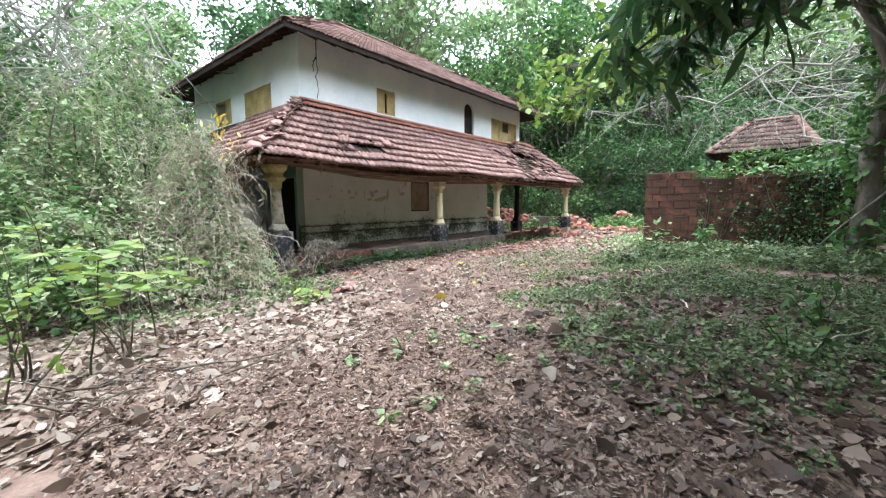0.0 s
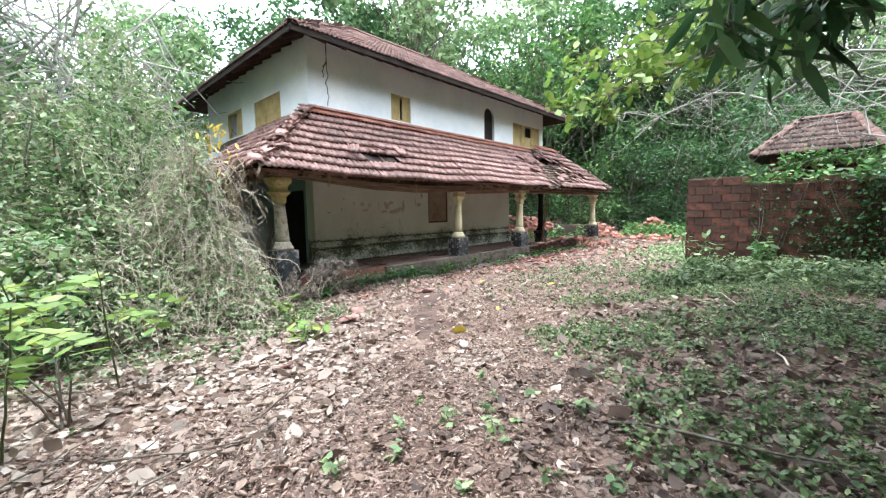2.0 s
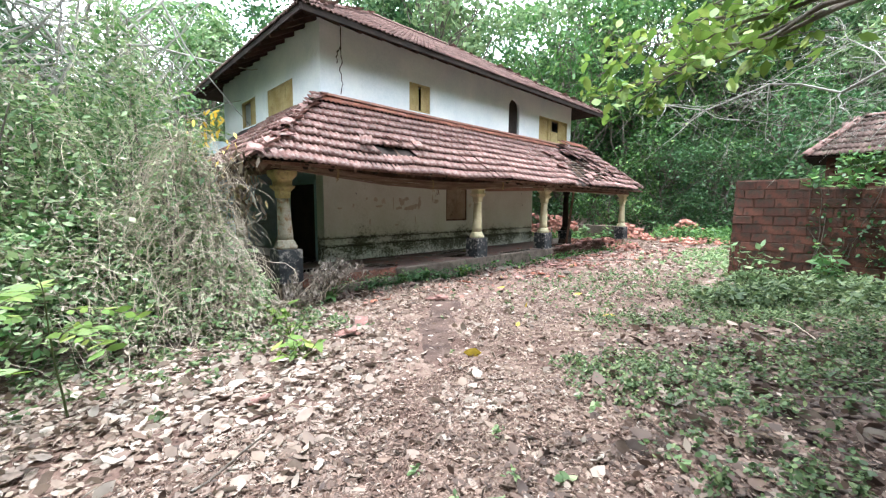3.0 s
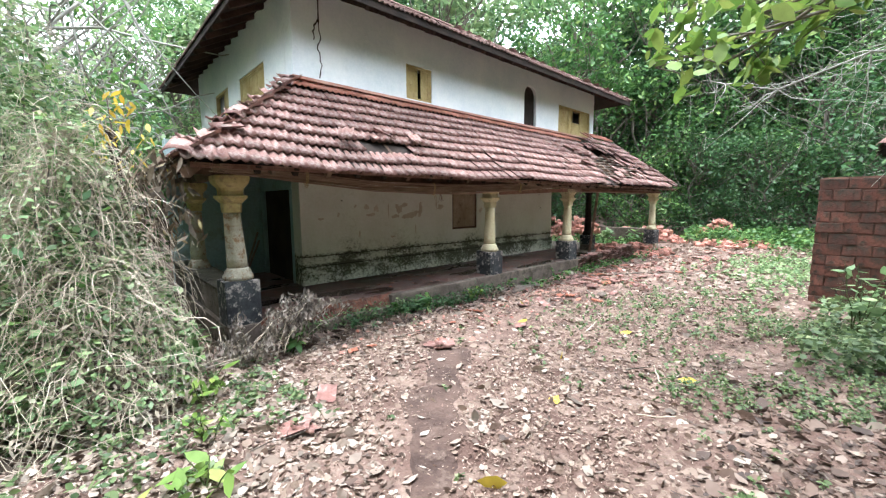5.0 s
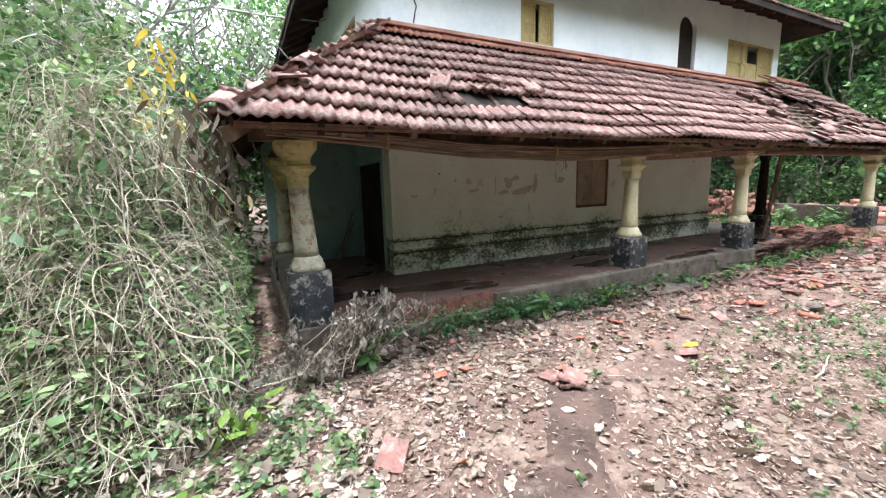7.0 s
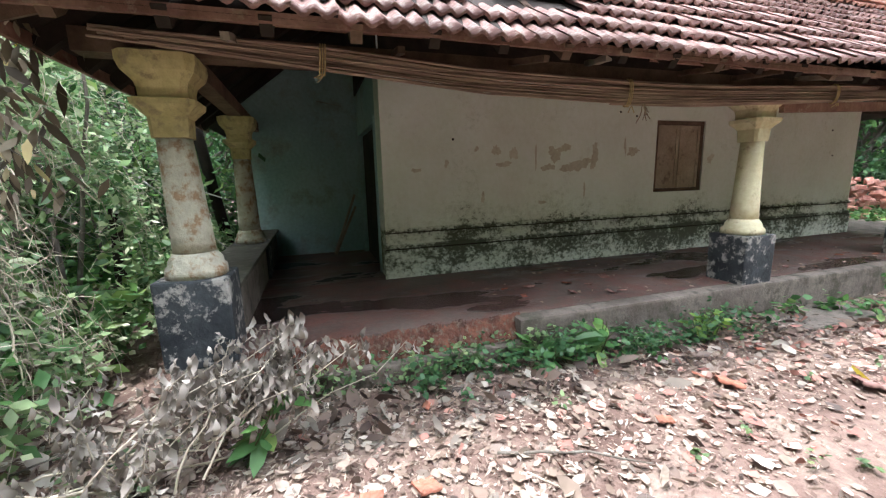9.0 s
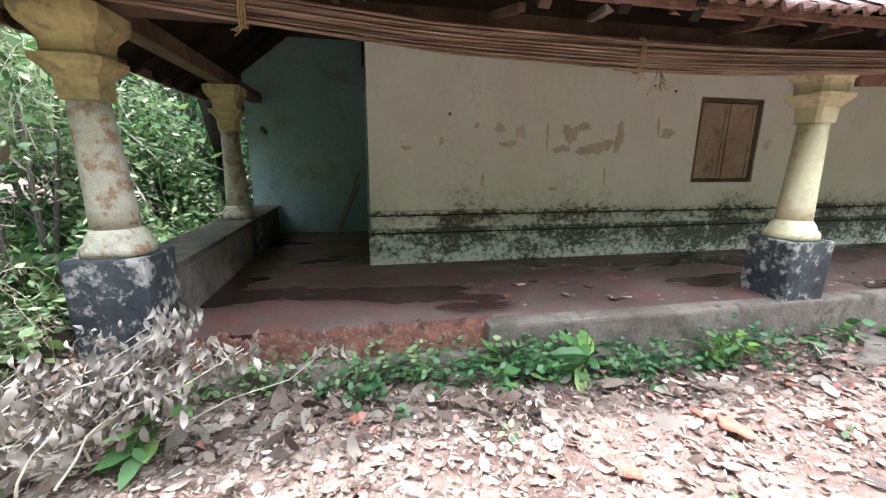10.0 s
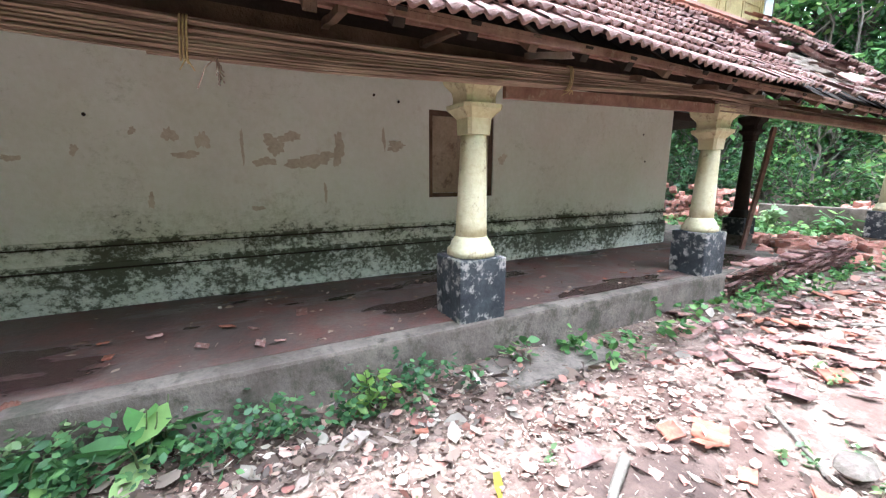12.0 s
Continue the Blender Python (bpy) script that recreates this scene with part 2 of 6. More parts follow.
def wall_mat():
    """Cream limewash; grey-green mould climbs from the foot, speckled and streaked, thickest under the two mouldings."""
    m = mat("lower_limewash", (0.75, 0.74, 0.65), (0.85, 0.85, 0.78), 0.7, 0.9, 0.3, 16, (0.64, 0.59, 0.48), spots=(0.60, 0.82))
    nt = m.node_tree
    L = nt.links.new
    bsdf = nt.nodes["Principled BSDF"]
    base = bsdf.inputs["Base Color"].links[0].from_socket
    co = nt.nodes.new("ShaderNodeTexCoord")
    sep = nt.nodes.new("ShaderNodeSeparateXYZ")
    L(co.outputs["Object"], sep.inputs[0])

    def noise(scale, detail, rough, stretch):
        mp = nt.nodes.new("ShaderNodeMapping")
        mp.inputs["Scale"].default_value = stretch
        L(co.outputs["Object"], mp.inputs["Vector"])
        n = node(nt, "ShaderNodeTexNoise", Scale=scale, Detail=detail, Roughness=rough)
        L(mp.outputs[0], n.inputs["Vector"])
        return n.outputs["Fac"]

    def math_node(op, a, b):
        n = nt.nodes.new("ShaderNodeMath")
        n.operation = op
        for i, q in enumerate((a, b)):
            if isinstance(q, (int, float)):
                n.inputs[i].default_value = q
            else:
                L(q, n.inputs[i])
        return n.outputs[0]

    def ramped(src, stops):
        r = nt.nodes.new("ShaderNodeValToRGB")
        e = r.color_ramp.elements
        while len(e) < len(stops):
            e.new(0.5)
        for el, (p, v) in zip(e, stops):
            el.position, el.color = p, (v, v, v, 1)
        L(src, r.inputs[0])
        return r.outputs[0]

    # how damp each height is: 0 at 0.2 m, 1 at 1.4 m; two peaks hang under the mouldings
    tall = nt.nodes.new("ShaderNodeMapRange")
    tall.inputs[1].default_value, tall.inputs[2].default_value = 0.2, 1.4
    L(sep.outputs["Z"], tall.inputs[0])
    damp = ramped(tall.outputs[0], [(0.0, 0.38), (0.10, 0.36), (0.22, 0.44), (0.34, 0.47), (0.40, 0.53), (0.425, 0.36), (0.50, 0.40), (0.555, 0.47), (0.60, 0.27), (0.72, 0.15), (0.95, 0.0)])
    broad = noise(1.3, 3.0, 0.55, (1, 1, 0.8))
    fine = noise(15.0, 9.0, 0.78, (1, 1, 1.25))
    blot = noise(4.2, 6.0, 0.7, (1, 0.8, 1.5))
    sm = math_node("ADD", math_node("MULTIPLY", broad, 0.72), math_node("MULTIPLY", blot, 0.5))
    sm = math_node("ADD", math_node("ADD", sm, math_node("MULTIPLY", fine, 1.2)), damp)
    half = math_node("MULTIPLY", sm, 0.5)
    soft = ramped(half, [(0.665, 0.0), (0.87, 0.66)])
    hard = ramped(half, [(0.772, 0.0), (0.845, 0.88)])
    for fac, colour in ((soft, (0.33, 0.32, 0.20, 1)), (hard, (0.048, 0.050, 0.030, 1))):
        mx = nt.nodes.new("ShaderNodeMix")
        mx.data_type = "RGBA"
        L(fac, mx.inputs[0]), L(base, mx.inputs[6])
        mx.inputs[7].default_value = colour
        base = mx.outputs[2]
    L(base, bsdf.inputs["Base Color"])
    return m


def floor_mat():
    """Red oxide under grey dust, with dark wet stains."""
    m = mat("red_oxide_floor", (0.06, 0.042, 0.035), (0.13, 0.095, 0.080), 1.1, 0.5, 0.25, 25, (0.125, 0.048, 0.036), spots=(0.44, 0.68))
    nt = m.node_tree
    L = nt.links.new
    bsdf = nt.nodes["Principled BSDF"]
    base = bsdf.inputs["Base Color"].links[0].from_socket
    co = nt.nodes.new("ShaderNodeTexCoord")
    mp = nt.nodes.new("ShaderNodeMapping")
    mp.inputs["Scale"].default_value = (1.6, 0.55, 1)
    mp.inputs["Location"].default_value = (2.3, 0.7, 0)
    L(co.outputs["Object"], mp.inputs["Vector"])
    nz = node(nt, "ShaderNodeTexNoise", Scale=1.0, Detail=6.0, Roughness=0.55)
    L(mp.outputs[0], nz.inputs["Vector"])
    wet = nt.nodes.new("ShaderNodeValToRGB")
    wet.color_ramp.elements[0].position, wet.color_ramp.elements[1].position = 0.50, 0.56
    L(nz.outputs["Fac"], wet.inputs[0])
    mx = nt.nodes.new("ShaderNodeMix")
    mx.data_type = "RGBA"
    L(wet.outputs[0], mx.inputs[0]), L(base, mx.inputs[6])
    mx.inputs[7].default_value = (0.035, 0.018, 0.016, 1)
    L(mx.outputs[2], bsdf.inputs["Base Color"])
    gloss = nt.nodes.new("ShaderNodeMapRange")
    gloss.inputs[3].default_value, gloss.inputs[4].default_value = 0.6, 0.25
    L(wet.outputs[0], gloss.inputs[0]), L(gloss.outputs[0], bsdf.inputs["Roughness"])
    return m


M_FLOOR = floor_mat()
M_LOWER = wall_mat()


# ---- mesh helpers ----
def thing(name, label, category, at=(0, 0, 0), group="", kind=""):
    ob = new(name)
    ob.empty_display_size = 0.2
    ob.location = at
    return tagged(ob, label, category, group, kind)


def link_mesh(name, me, material, parent=None, label=""):
    if material and not me.materials:
        me.materials.append(material)
    ob = new(name, me)
    if parent:
        ob.parent = parent
    return tagged(ob, label)


def part(name, bm, material, parent=None, label="", smooth=False):
    me = bpy.data.meshes.new(name)
    bm.normal_update()
    bm.to_mesh(me)
    bm.free()
    if smooth:
        me.polygons.foreach_set("use_smooth", [True] * len(me.polygons))
    return link_mesh(name, me, material, parent, label)


def np_mesh(name, verts, faces, smooth=False):
    """A mesh from arrays; all faces have the same number of corners."""
    me = bpy.data.meshes.new(name)
    verts, faces = np.asarray(verts, dtype=np.float32), np.asarray(faces, dtype=np.int32)
    k = faces.shape[1]
    me.vertices.add(len(verts))
    me.vertices.foreach_set("co", verts.ravel())
    me.loops.add(faces.size)
    me.loops.foreach_set("vertex_index", faces.ravel())
    me.polygons.add(len(faces))
    me.polygons.foreach_set("loop_start", np.arange(len(faces), dtype=np.int32) * k)
    if smooth:
        me.polygons.foreach_set("use_smooth", np.ones(len(faces), dtype=bool))
    me.update(calc_edges=True)
    return me


def add_box(bm, x0, x1, y0, y1, z0, z1, bevel=0.0, wob=0.0, rng=random):
    vs = [bm.verts.new((x + rng.uniform(-wob, wob), y + rng.uniform(-wob, wob), z + rng.uniform(-wob, wob))) for x in (x0, x1) for y in (y0, y1) for z in (z0, z1)]
    fs = [bm.faces.new([vs[i] for i in f]) for f in ((0, 1, 3, 2), (4, 6, 7, 5), (0, 4, 5, 1), (2, 3, 7, 6), (0, 2, 6, 4), (1, 5, 7, 3))]
    if bevel:
        es = list({e for f in fs for e in f.edges})
        bmesh.ops.bevel(bm, geom=es, offset=bevel, segments=2, affect="EDGES", profile=0.6)


def box_part(name, dims, material, parent=None, label="", bevel=0.01, wob=0.0):
    bm = bmesh.new()
    add_box(bm, *dims, bevel=bevel, wob=wob)
    return part(name, bm, material, parent, label)


def beam(name, a, b, w, h, material, parent=None, label="", wob=0.006):
    """A squared timber from a to b."""
    a, b = Vector(a), Vector(b)
    d = (b - a).normalized()
    side = d.cross(Vector((0, 0, 1)))
    side = side.normalized() if side.length > 1e-3 else Vector((1, 0, 0))
    up = side.cross(d)
    bm = bmesh.new()
    rings = []
    for k in range(5):
        p = a.lerp(b, k / 4)
        j = Vector([random.uniform(-wob, wob) for _ in range(3)])
        rings.append([bm.verts.new(p + j + side * (sx * w / 2) + up * (sz * h / 2)) for sx, sz in ((-1, -1), (1, -1), (1, 1), (-1, 1))])
    for r, s in zip(rings, rings[1:]):
        for i in range(4):
            bm.faces.new((r[i], r[(i + 1) % 4], s[(i + 1) % 4], s[i]))
    bm.faces.new(rings[0][::-1]), bm.faces.new(rings[-1])
    return part(name, bm, material, parent, label)


class Heap:
    """Gathers tubes into one mesh of quads."""

    def __init__(self):
        self.v, self.f, self.n = [], [], 0

    def tube(self, pts, radii, sides=5):
        pts = np.asarray(pts, dtype=float)
        d = np.gradient(pts, axis=0)
        d /= np.linalg.norm(d, axis=1)[:, None] + 1e-9
        ref = np.array([0.31, 0.17, 0.93]) if abs(d[0][2]) < 0.9 else np.array([1.0, 0.1, 0.0])
        s = np.cross(d, ref)
        s /= np.linalg.norm(s, axis=1)[:, None] + 1e-9
        u = np.cross(s, d)
        a = np.arange(sides) * 2 * np.pi / sides
        ring = np.cos(a)[None, :, None] * s[:, None] + np.sin(a)[None, :, None] * u[:, None]
        v = pts[:, None] + ring * np.asarray(radii, dtype=float)[:, None, None]
        k = np.arange(len(pts) - 1)[:, None] * sides
        i = np.arange(sides)[None]
        j = (i + 1) % sides
        f = np.stack([k + i, k + j, k + sides + j, k + sides + i], axis=-1).reshape(-1, 4) + self.n
        self.v.append(v.reshape(-1, 3)), self.f.append(f)
        self.n += len(pts) * sides

    def mesh(self, name):
        return np_mesh(name, np.concatenate(self.v), np.concatenate(self.f), True)


def wander(a, b, rng, n=7, jig=0.08):
    """Points of an uneven line from a to b."""
    a, b = np.asarray(a, float), np.asarray(b, float)
    t = np.linspace(0, 1, n)[:, None]
    p = a + (b - a) * t
    off = np.cumsum(rng.normal(0, jig, (n, 3)), axis=0)
    off -= off[0] + (off[-1] - off[0]) * t * 0.7
    return p + off * np.linalg.norm(b - a) * 0.4


def leaf_arrays(pos, size, rng, aspect=0.42, flat=0.5, droop=0.25, fold=0.25, dirs=None, vary=0.45, simple=False):
    """Six-cornered folded leaves at pos: corners and triangles."""
    n = len(pos)
    d = rng.normal(0, 1, (n, 3)) if dirs is None else dirs + rng.normal(0, 0.35, (n, 3))
    d[:, 2] = d[:, 2] * (1 - flat) - droop
    d /= np.linalg.norm(d, axis=1)[:, None] + 1e-9
    nrm = rng.normal(0, 0.55, (n, 3)) + np.array([0, 0, 1.0])
    s = np.cross(d, nrm)
    s /= np.linalg.norm(s, axis=1)[:, None] + 1e-9
    u = np.cross(s, d)
    L = (size * (1 + rng.uniform(-vary, vary, n)) if vary < 0.55 else size * np.clip(np.exp(rng.normal(-0.12, 0.45, n)), 0.3, 2.1))[:, None]
    w = L * aspect * 0.5
    base = pos
    v = np.stack([base, base + d * L * 0.32 + s * w - u * w * fold, base + d * L * 0.68 + s * w * 0.8 - u * w * (fold + 0.15), base + d * L - u * L * 0.12,
                  base + d * L * 0.68 - s * w * 0.8 - u * w * (fold + 0.15), base + d * L * 0.32 - s * w - u * w * fold], axis=1).reshape(-1, 3)
    if simple:
        v = np.stack([base, base + d * L * 0.5 + s * w - u * w * fold, base + d * L - u * L * 0.1, base + d * L * 0.5 - s * w - u * w * fold], axis=1).reshape(-1, 3)
        return v, (np.arange(n)[:, None, None] * 4 + np.array([[0, 1, 2], [0, 2, 3]])[None]).reshape(-1, 3)
    tri = np.array([[0, 1, 5], [1, 2, 5], [2, 4, 5], [2, 3, 4]])
    f = (np.arange(n)[:, None, None] * 6 + tri[None]).reshape(-1, 3)
    return v, f


def leaf_mesh(name, pos, size, rng, **kw):
    return np_mesh(name, *leaf_arrays(np.asarray(pos, float), size, rng, **kw))


def clumps(centres, radius, per, rng, flat=0.7):
    c = np.repeat(np.asarray(centres, float), per, axis=0)
    o = rng.normal(0, 1, c.shape) * np.array([1, 1, flat])
    return c + o * radius * 0.55


def smooth01(a, b, x):
    t = np.clip((x - a) / (b - a), 0, 1)
    return t * t * (3 - 2 * t)


def height(x, y):
    """The ground: level in front of the house, a low bank on the far side of the path, rising a little into the wood."""
    x, y = np.asarray(x, float), np.asarray(y, float)
    h = -0.09 + 0.05 * np.exp(-((x + 5.6) ** 2 + (y - 4.0) ** 2) / 5.0)
    h = h + 0.44 * smooth01(-4.0, -1.2, x) * smooth01(14.5, 8.0, y) * smooth01(-1.0, 3.2, y)
    h = h + 0.20 * smooth01(4.2, 1.0, y) * smooth01(-6.5, -3.2, x) * (1 - 0.6 * smooth01(-1.0, 3.2, y) * smooth01(-4.0, -1.2, x))
    for a, fx, fy, p in ((0.018, 1.1, 2.3, 0.4), (0.014, 3.1, -1.9, 1.4), (0.010, -4.7, 5.3, 2.2), (0.008, 9.0, 6.1, 0.9)):
        h = h + a * np.sin(x * fx + y * fy + p)
    r = np.hypot(x + 7, y - 8)
    return h + 1.2 * smooth01(22, 60, r)


# ---- ground: one sheet out to the horizon ----
def axis(lo, hi, step, far):
    fine = np.arange(lo, hi, step)
    out = np.cumsum(step * 1.28 ** np.arange(1, 40))
    out = out[out < far]
    return np.concatenate([lo - out[::-1], fine, hi + out])


gx, gy = axis(-13.0, 5.0, 0.16, 900), axis(-3.0, 24.0, 0.16, 900)
GX, GY = np.meshgrid(gx, gy, indexing="ij")
grng = np.random.default_rng(3)
GZ = height(GX, GY) + grng.normal(0, 0.004, GX.shape)
nx, ny = len(gx), len(gy)
gi = (np.arange(nx - 1)[:, None] * ny + np.arange(ny - 1)[None]).ravel()
ground = link_mesh("ground", np_mesh("ground", np.stack([GX, GY, GZ], -1).reshape(-1, 3), np.stack([gi, gi + ny, gi + ny + 1, gi + 1], -1), True), M_EARTH)
tagged(ground, "reddish-brown earth with dry leaf litter and pale dust", "ground", kind="structure")


# ---- the house ----
WX, WY, WY2, LY2, FLOOR = -10.30, 6.08, 18.05, 15.18, 0.27
BACK = -18.0
house = thing("house", "two-storey limewashed old house with clay tile roofs and a decaying verandah", "house", (WX, WY, 0))
house.location = (0, 0, 0)


def wall_with_holes(name, axis_name, at, thick, u0, u1, z0, z1, holes, material, parent, label=""):
    """A wall along one axis with rectangular openings right through it."""
    us = sorted({u0, u1, *[h[0] for h in holes], *[h[1] for h in holes]})
    zs = sorted({z0, z1, *[h[2] for h in holes], *[h[3] for h in holes]})
    bm = bmesh.new()
    solid = {(i, k) for i in range(len(us) - 1) for k in range(len(zs) - 1)
             if not any(h[0] - 1e-6 <= us[i] and us[i + 1] <= h[1] + 1e-6 and h[2] - 1e-6 <= zs[k] and zs[k + 1] <= h[3] + 1e-6 for h in holes)}

    def P(u, d, z):
        return (at + d, u, z) if axis_name == "x" else (u, at + d, z)

    def quad(*ps):
        bm.faces.new([bm.verts.new(p) for p in ps])

    for i, k in solid:
        a, b, c, d = us[i], us[i + 1], zs[k], zs[k + 1]
        quad(P(a, 0, c), P(b, 0, c), P(b, 0, d), P(a, 0, d))
        quad(P(a, thick, c), P(a, thick, d), P(b, thick, d), P(b, thick, c))
        for di, dk, e in ((-1, 0, (a, a, c, d)), (1, 0, (b, b, c, d)), (0, -1, (a, b, c, c)), (0, 1, (a, b, d, d))):
            if (i + di, k + dk) not in solid:
                p, q, r, s = e
                quad(P(p, 0, r), P(q, 0, r if dk else s), P(q, thick, r if dk else s), P(p, thick, r)) if dk else quad(P(p, 0, r), P(p, 0, s), P(p, thick, s), P(p, thick, r))
    bmesh.ops.remove_doubles(bm, verts=bm.verts, dist=1e-5)
    bmesh.ops.recalc_face_normals(bm, faces=bm.faces)
    return part(name, bm, material, parent, label)


UW1, UW2, ARCH = (8.80, 9.60, 4.43, 5.22), (15.50, 17.75, 4.35, 5.34), (13.48, 14.14, 4.20, 5.64)
LW = (10.30, 11.28, 1.22, 2.30)
SW1, SW2, DOOR = (-13.70, -11.88, 4.10, 5.07), (-16.05, -14.70, 4.27, 5.12), (-12.45, -10.75, 0.27, 2.27)
wall_with_holes("upper_wall", "x", WX, -0.38, WY, WY2, 2.95, 6.16, [UW1, UW2, ARCH], M_UPPER, house, "pale bluish-white limewashed upper wall with a crack")
wall_with_holes("upper_wall", "y", WY, 0.38, BACK, WX - 0.384, 2.95, 6.16, [SW1, SW2], M_UPPER, house, "pale bluish-white limewashed upper side wall")
wall_with_holes("upper_wall", "y", WY2, -0.38, BACK, WX - 0.384, 2.95, 6.16, [], M_UPPER, house)
wall_with_holes("upper_wall", "x", BACK, 0.38, WY + 0.384, WY2 - 0.384, -0.1, 6.16, [], M_UPPER, house)
wall_with_holes("lower_wall", "x", WX, -0.38, WY, LY2, 0.0, 2.946, [LW], M_LOWER, house, "cream limewashed lower wall, mouldy black along its foot")
wall_with_holes("lower_wall", "y", WY, 0.38, BACK, WX - 0.384, 0.0, 2.946, [DOOR], M_BLUE, house, "blue-washed verandah side wall")
wall_with_holes("lower_wall", "y", LY2, -0.38, BACK, WX - 0.384, 0.0, 2.946, [], M_LOWER, house)
wall_with_holes("end_wall", "x", -12.6, -0.3, 4.25, WY - 0.004, 0.0, 3.3, [], M_BLUE, house, "blue-washed end wall of the side verandah, grey at its foot")
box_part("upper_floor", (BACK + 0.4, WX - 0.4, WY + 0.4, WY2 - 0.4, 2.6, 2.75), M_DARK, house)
# two raised bands along the foot of the lower wall
for z, d, hgt in ((0.905, 0.022, 0.05), (0.70, 0.030, 0.05)):
    box_part("moulding", (WX, WX + d, WY - d, LY2 + d, z - hgt, z), M_LOWER, house, bevel=0.008, wob=0.002)
# a thin near-black strip just below each moulding
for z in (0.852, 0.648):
    box_part("dark_line", (WX + 0.001, WX + 0.048, WY - 0.012, LY2, z - 0.006, z + 0.004), M_DARK, house, "thin near-black line under the moulding", 0.0, 0.003)
# near-black sheets added to keep the wall above the plate dark
box_part("loft_dark_sheet", (WX + 0.004, WX + 0.03, WY + 0.02, LY2, 2.76, 4.18), M_DARK, house, "near-black sheet over the verandah wall", 0.004)
box_part("loft_dark_sheet", (WX + 0.004, WX + 0.03, LY2 + 0.002, WY2, 2.93, 4.18), M_DARK, house, "", 0.004)
box_part("loft_dark_sheet", (-16.1, WX + 0.03, WY - 0.03, WY - 0.004, 2.93, 4.15), M_DARK, house, "", 0.004)
box_part("moulding", (WX + 0.002, WX + 0.045, WY - 0.03, LY2 + 0.03, 0.2, 0.640), M_LOWER, house, "mouldy projecting wall foot", bevel=0.012, wob=0.002)


# verandah plinth and floor
PX = -8.36
box_part("plinth", (WX - 0.35, PX, 6.9, 15.3, -0.5, FLOOR + 0.001), M_PLINTH, house, "worn cement plinth edge", 0.03)
box_part("plinth", (WX - 2.3, PX - 0.16, 4.18, 6.9, -0.5, FLOOR - 0.01), M_PLINTH, house, "worn plinth corner", 0.05)
eu, ev = np.meshgrid(np.linspace(4.66, 6.96, 190), np.linspace(0, 1, 17), indexing="ij")
erng = np.random.default_rng(4)
lump = np.kron(erng.normal(0, 1, (24, 5)), np.ones((8, 4)))[:190, :17]  # broken block faces
ez = FLOOR - 0.23 * smooth01(0.10 + 0.10 * np.sin(eu * 5) + 0.06 * np.sin(eu * 13), 0.75 + 0.15 * np.sin(eu * 3.1 + 1), ev)
ez = ez + (0.016 * lump + erng.normal(0, 0.010, eu.shape)) * (ev > 0.05)
ei = (np.arange(189)[:, None] * 17 + np.arange(16)[None]).ravel()
link_mesh("broken_edge", np_mesh("broken_edge", np.stack([PX - 0.17 + 0.19 * ev, eu + 0.012 * lump, ez], -1).reshape(-1, 3), np.stack([ei, ei + 1, ei + 18, ei + 17], -1)), M_CRUMBLE, house, "crumbling red laterite plinth edge")
box_part("plinth", (PX - 0.03, PX + 0.06, 4.7, 6.95, -0.4, 0.085), M_PLINTH, house, "low cement kerb of the plinth", 0.03, 0.01)
box_part("verandah_floor", (WX + 0.01, PX - 0.155, 4.62, 15.25, FLOOR - 0.06, FLOOR + 0.006), M_FLOOR, house, "stained red oxide verandah floor", 0.01)
box_part("verandah_floor", (-12.6, WX + 0.008, 4.62, 6.3, FLOOR - 0.06, FLOOR + 0.006), M_FLOOR, house, "stained red oxide verandah floor", 0.01)
box_part("plinth", (WX - 7, PX - 0.1, 15.304, 20.5, -0.5, 0.02), M_PLINTH, house, "low broken earth floor under the far roof", 0.04)
box_part("parapet", (-12.6, -8.80, 4.24, 4.62, -0.1, 0.70), M_PLINTH, house, "low cement seat wall", 0.03)
box_part("parapet_top", (-12.6, -8.78, 4.20, 4.66, 0.70, 0.745), M_MOSSY, house, "dark mossy seat slab", 0.012)


def ring_loft(bm, rings):
    loops = [[bm.verts.new(p) for p in r] for r in rings]
    for r, s in zip(loops, loops[1:]):
        n = len(r)
        for i in range(n):
            bm.faces.new((r[i], r[(i + 1) % n], s[(i + 1) % n], s[i]))
    bm.faces.new(loops[0][::-1]), bm.faces.new(loops[-1])


def ngon(x, y, z, r, n, square=0.0):
    """A ring between a circle and a square."""
    out = []
    for i in range(n):
        a = (i + 0.5) * 2 * math.pi / n
        c, s = math.cos(a), math.sin(a)
        k = 1 / max(abs(c), abs(s))
        q = (1 - square) + square * k
        out.append((x + r * q * c, y + r * q * s, z))
    return out


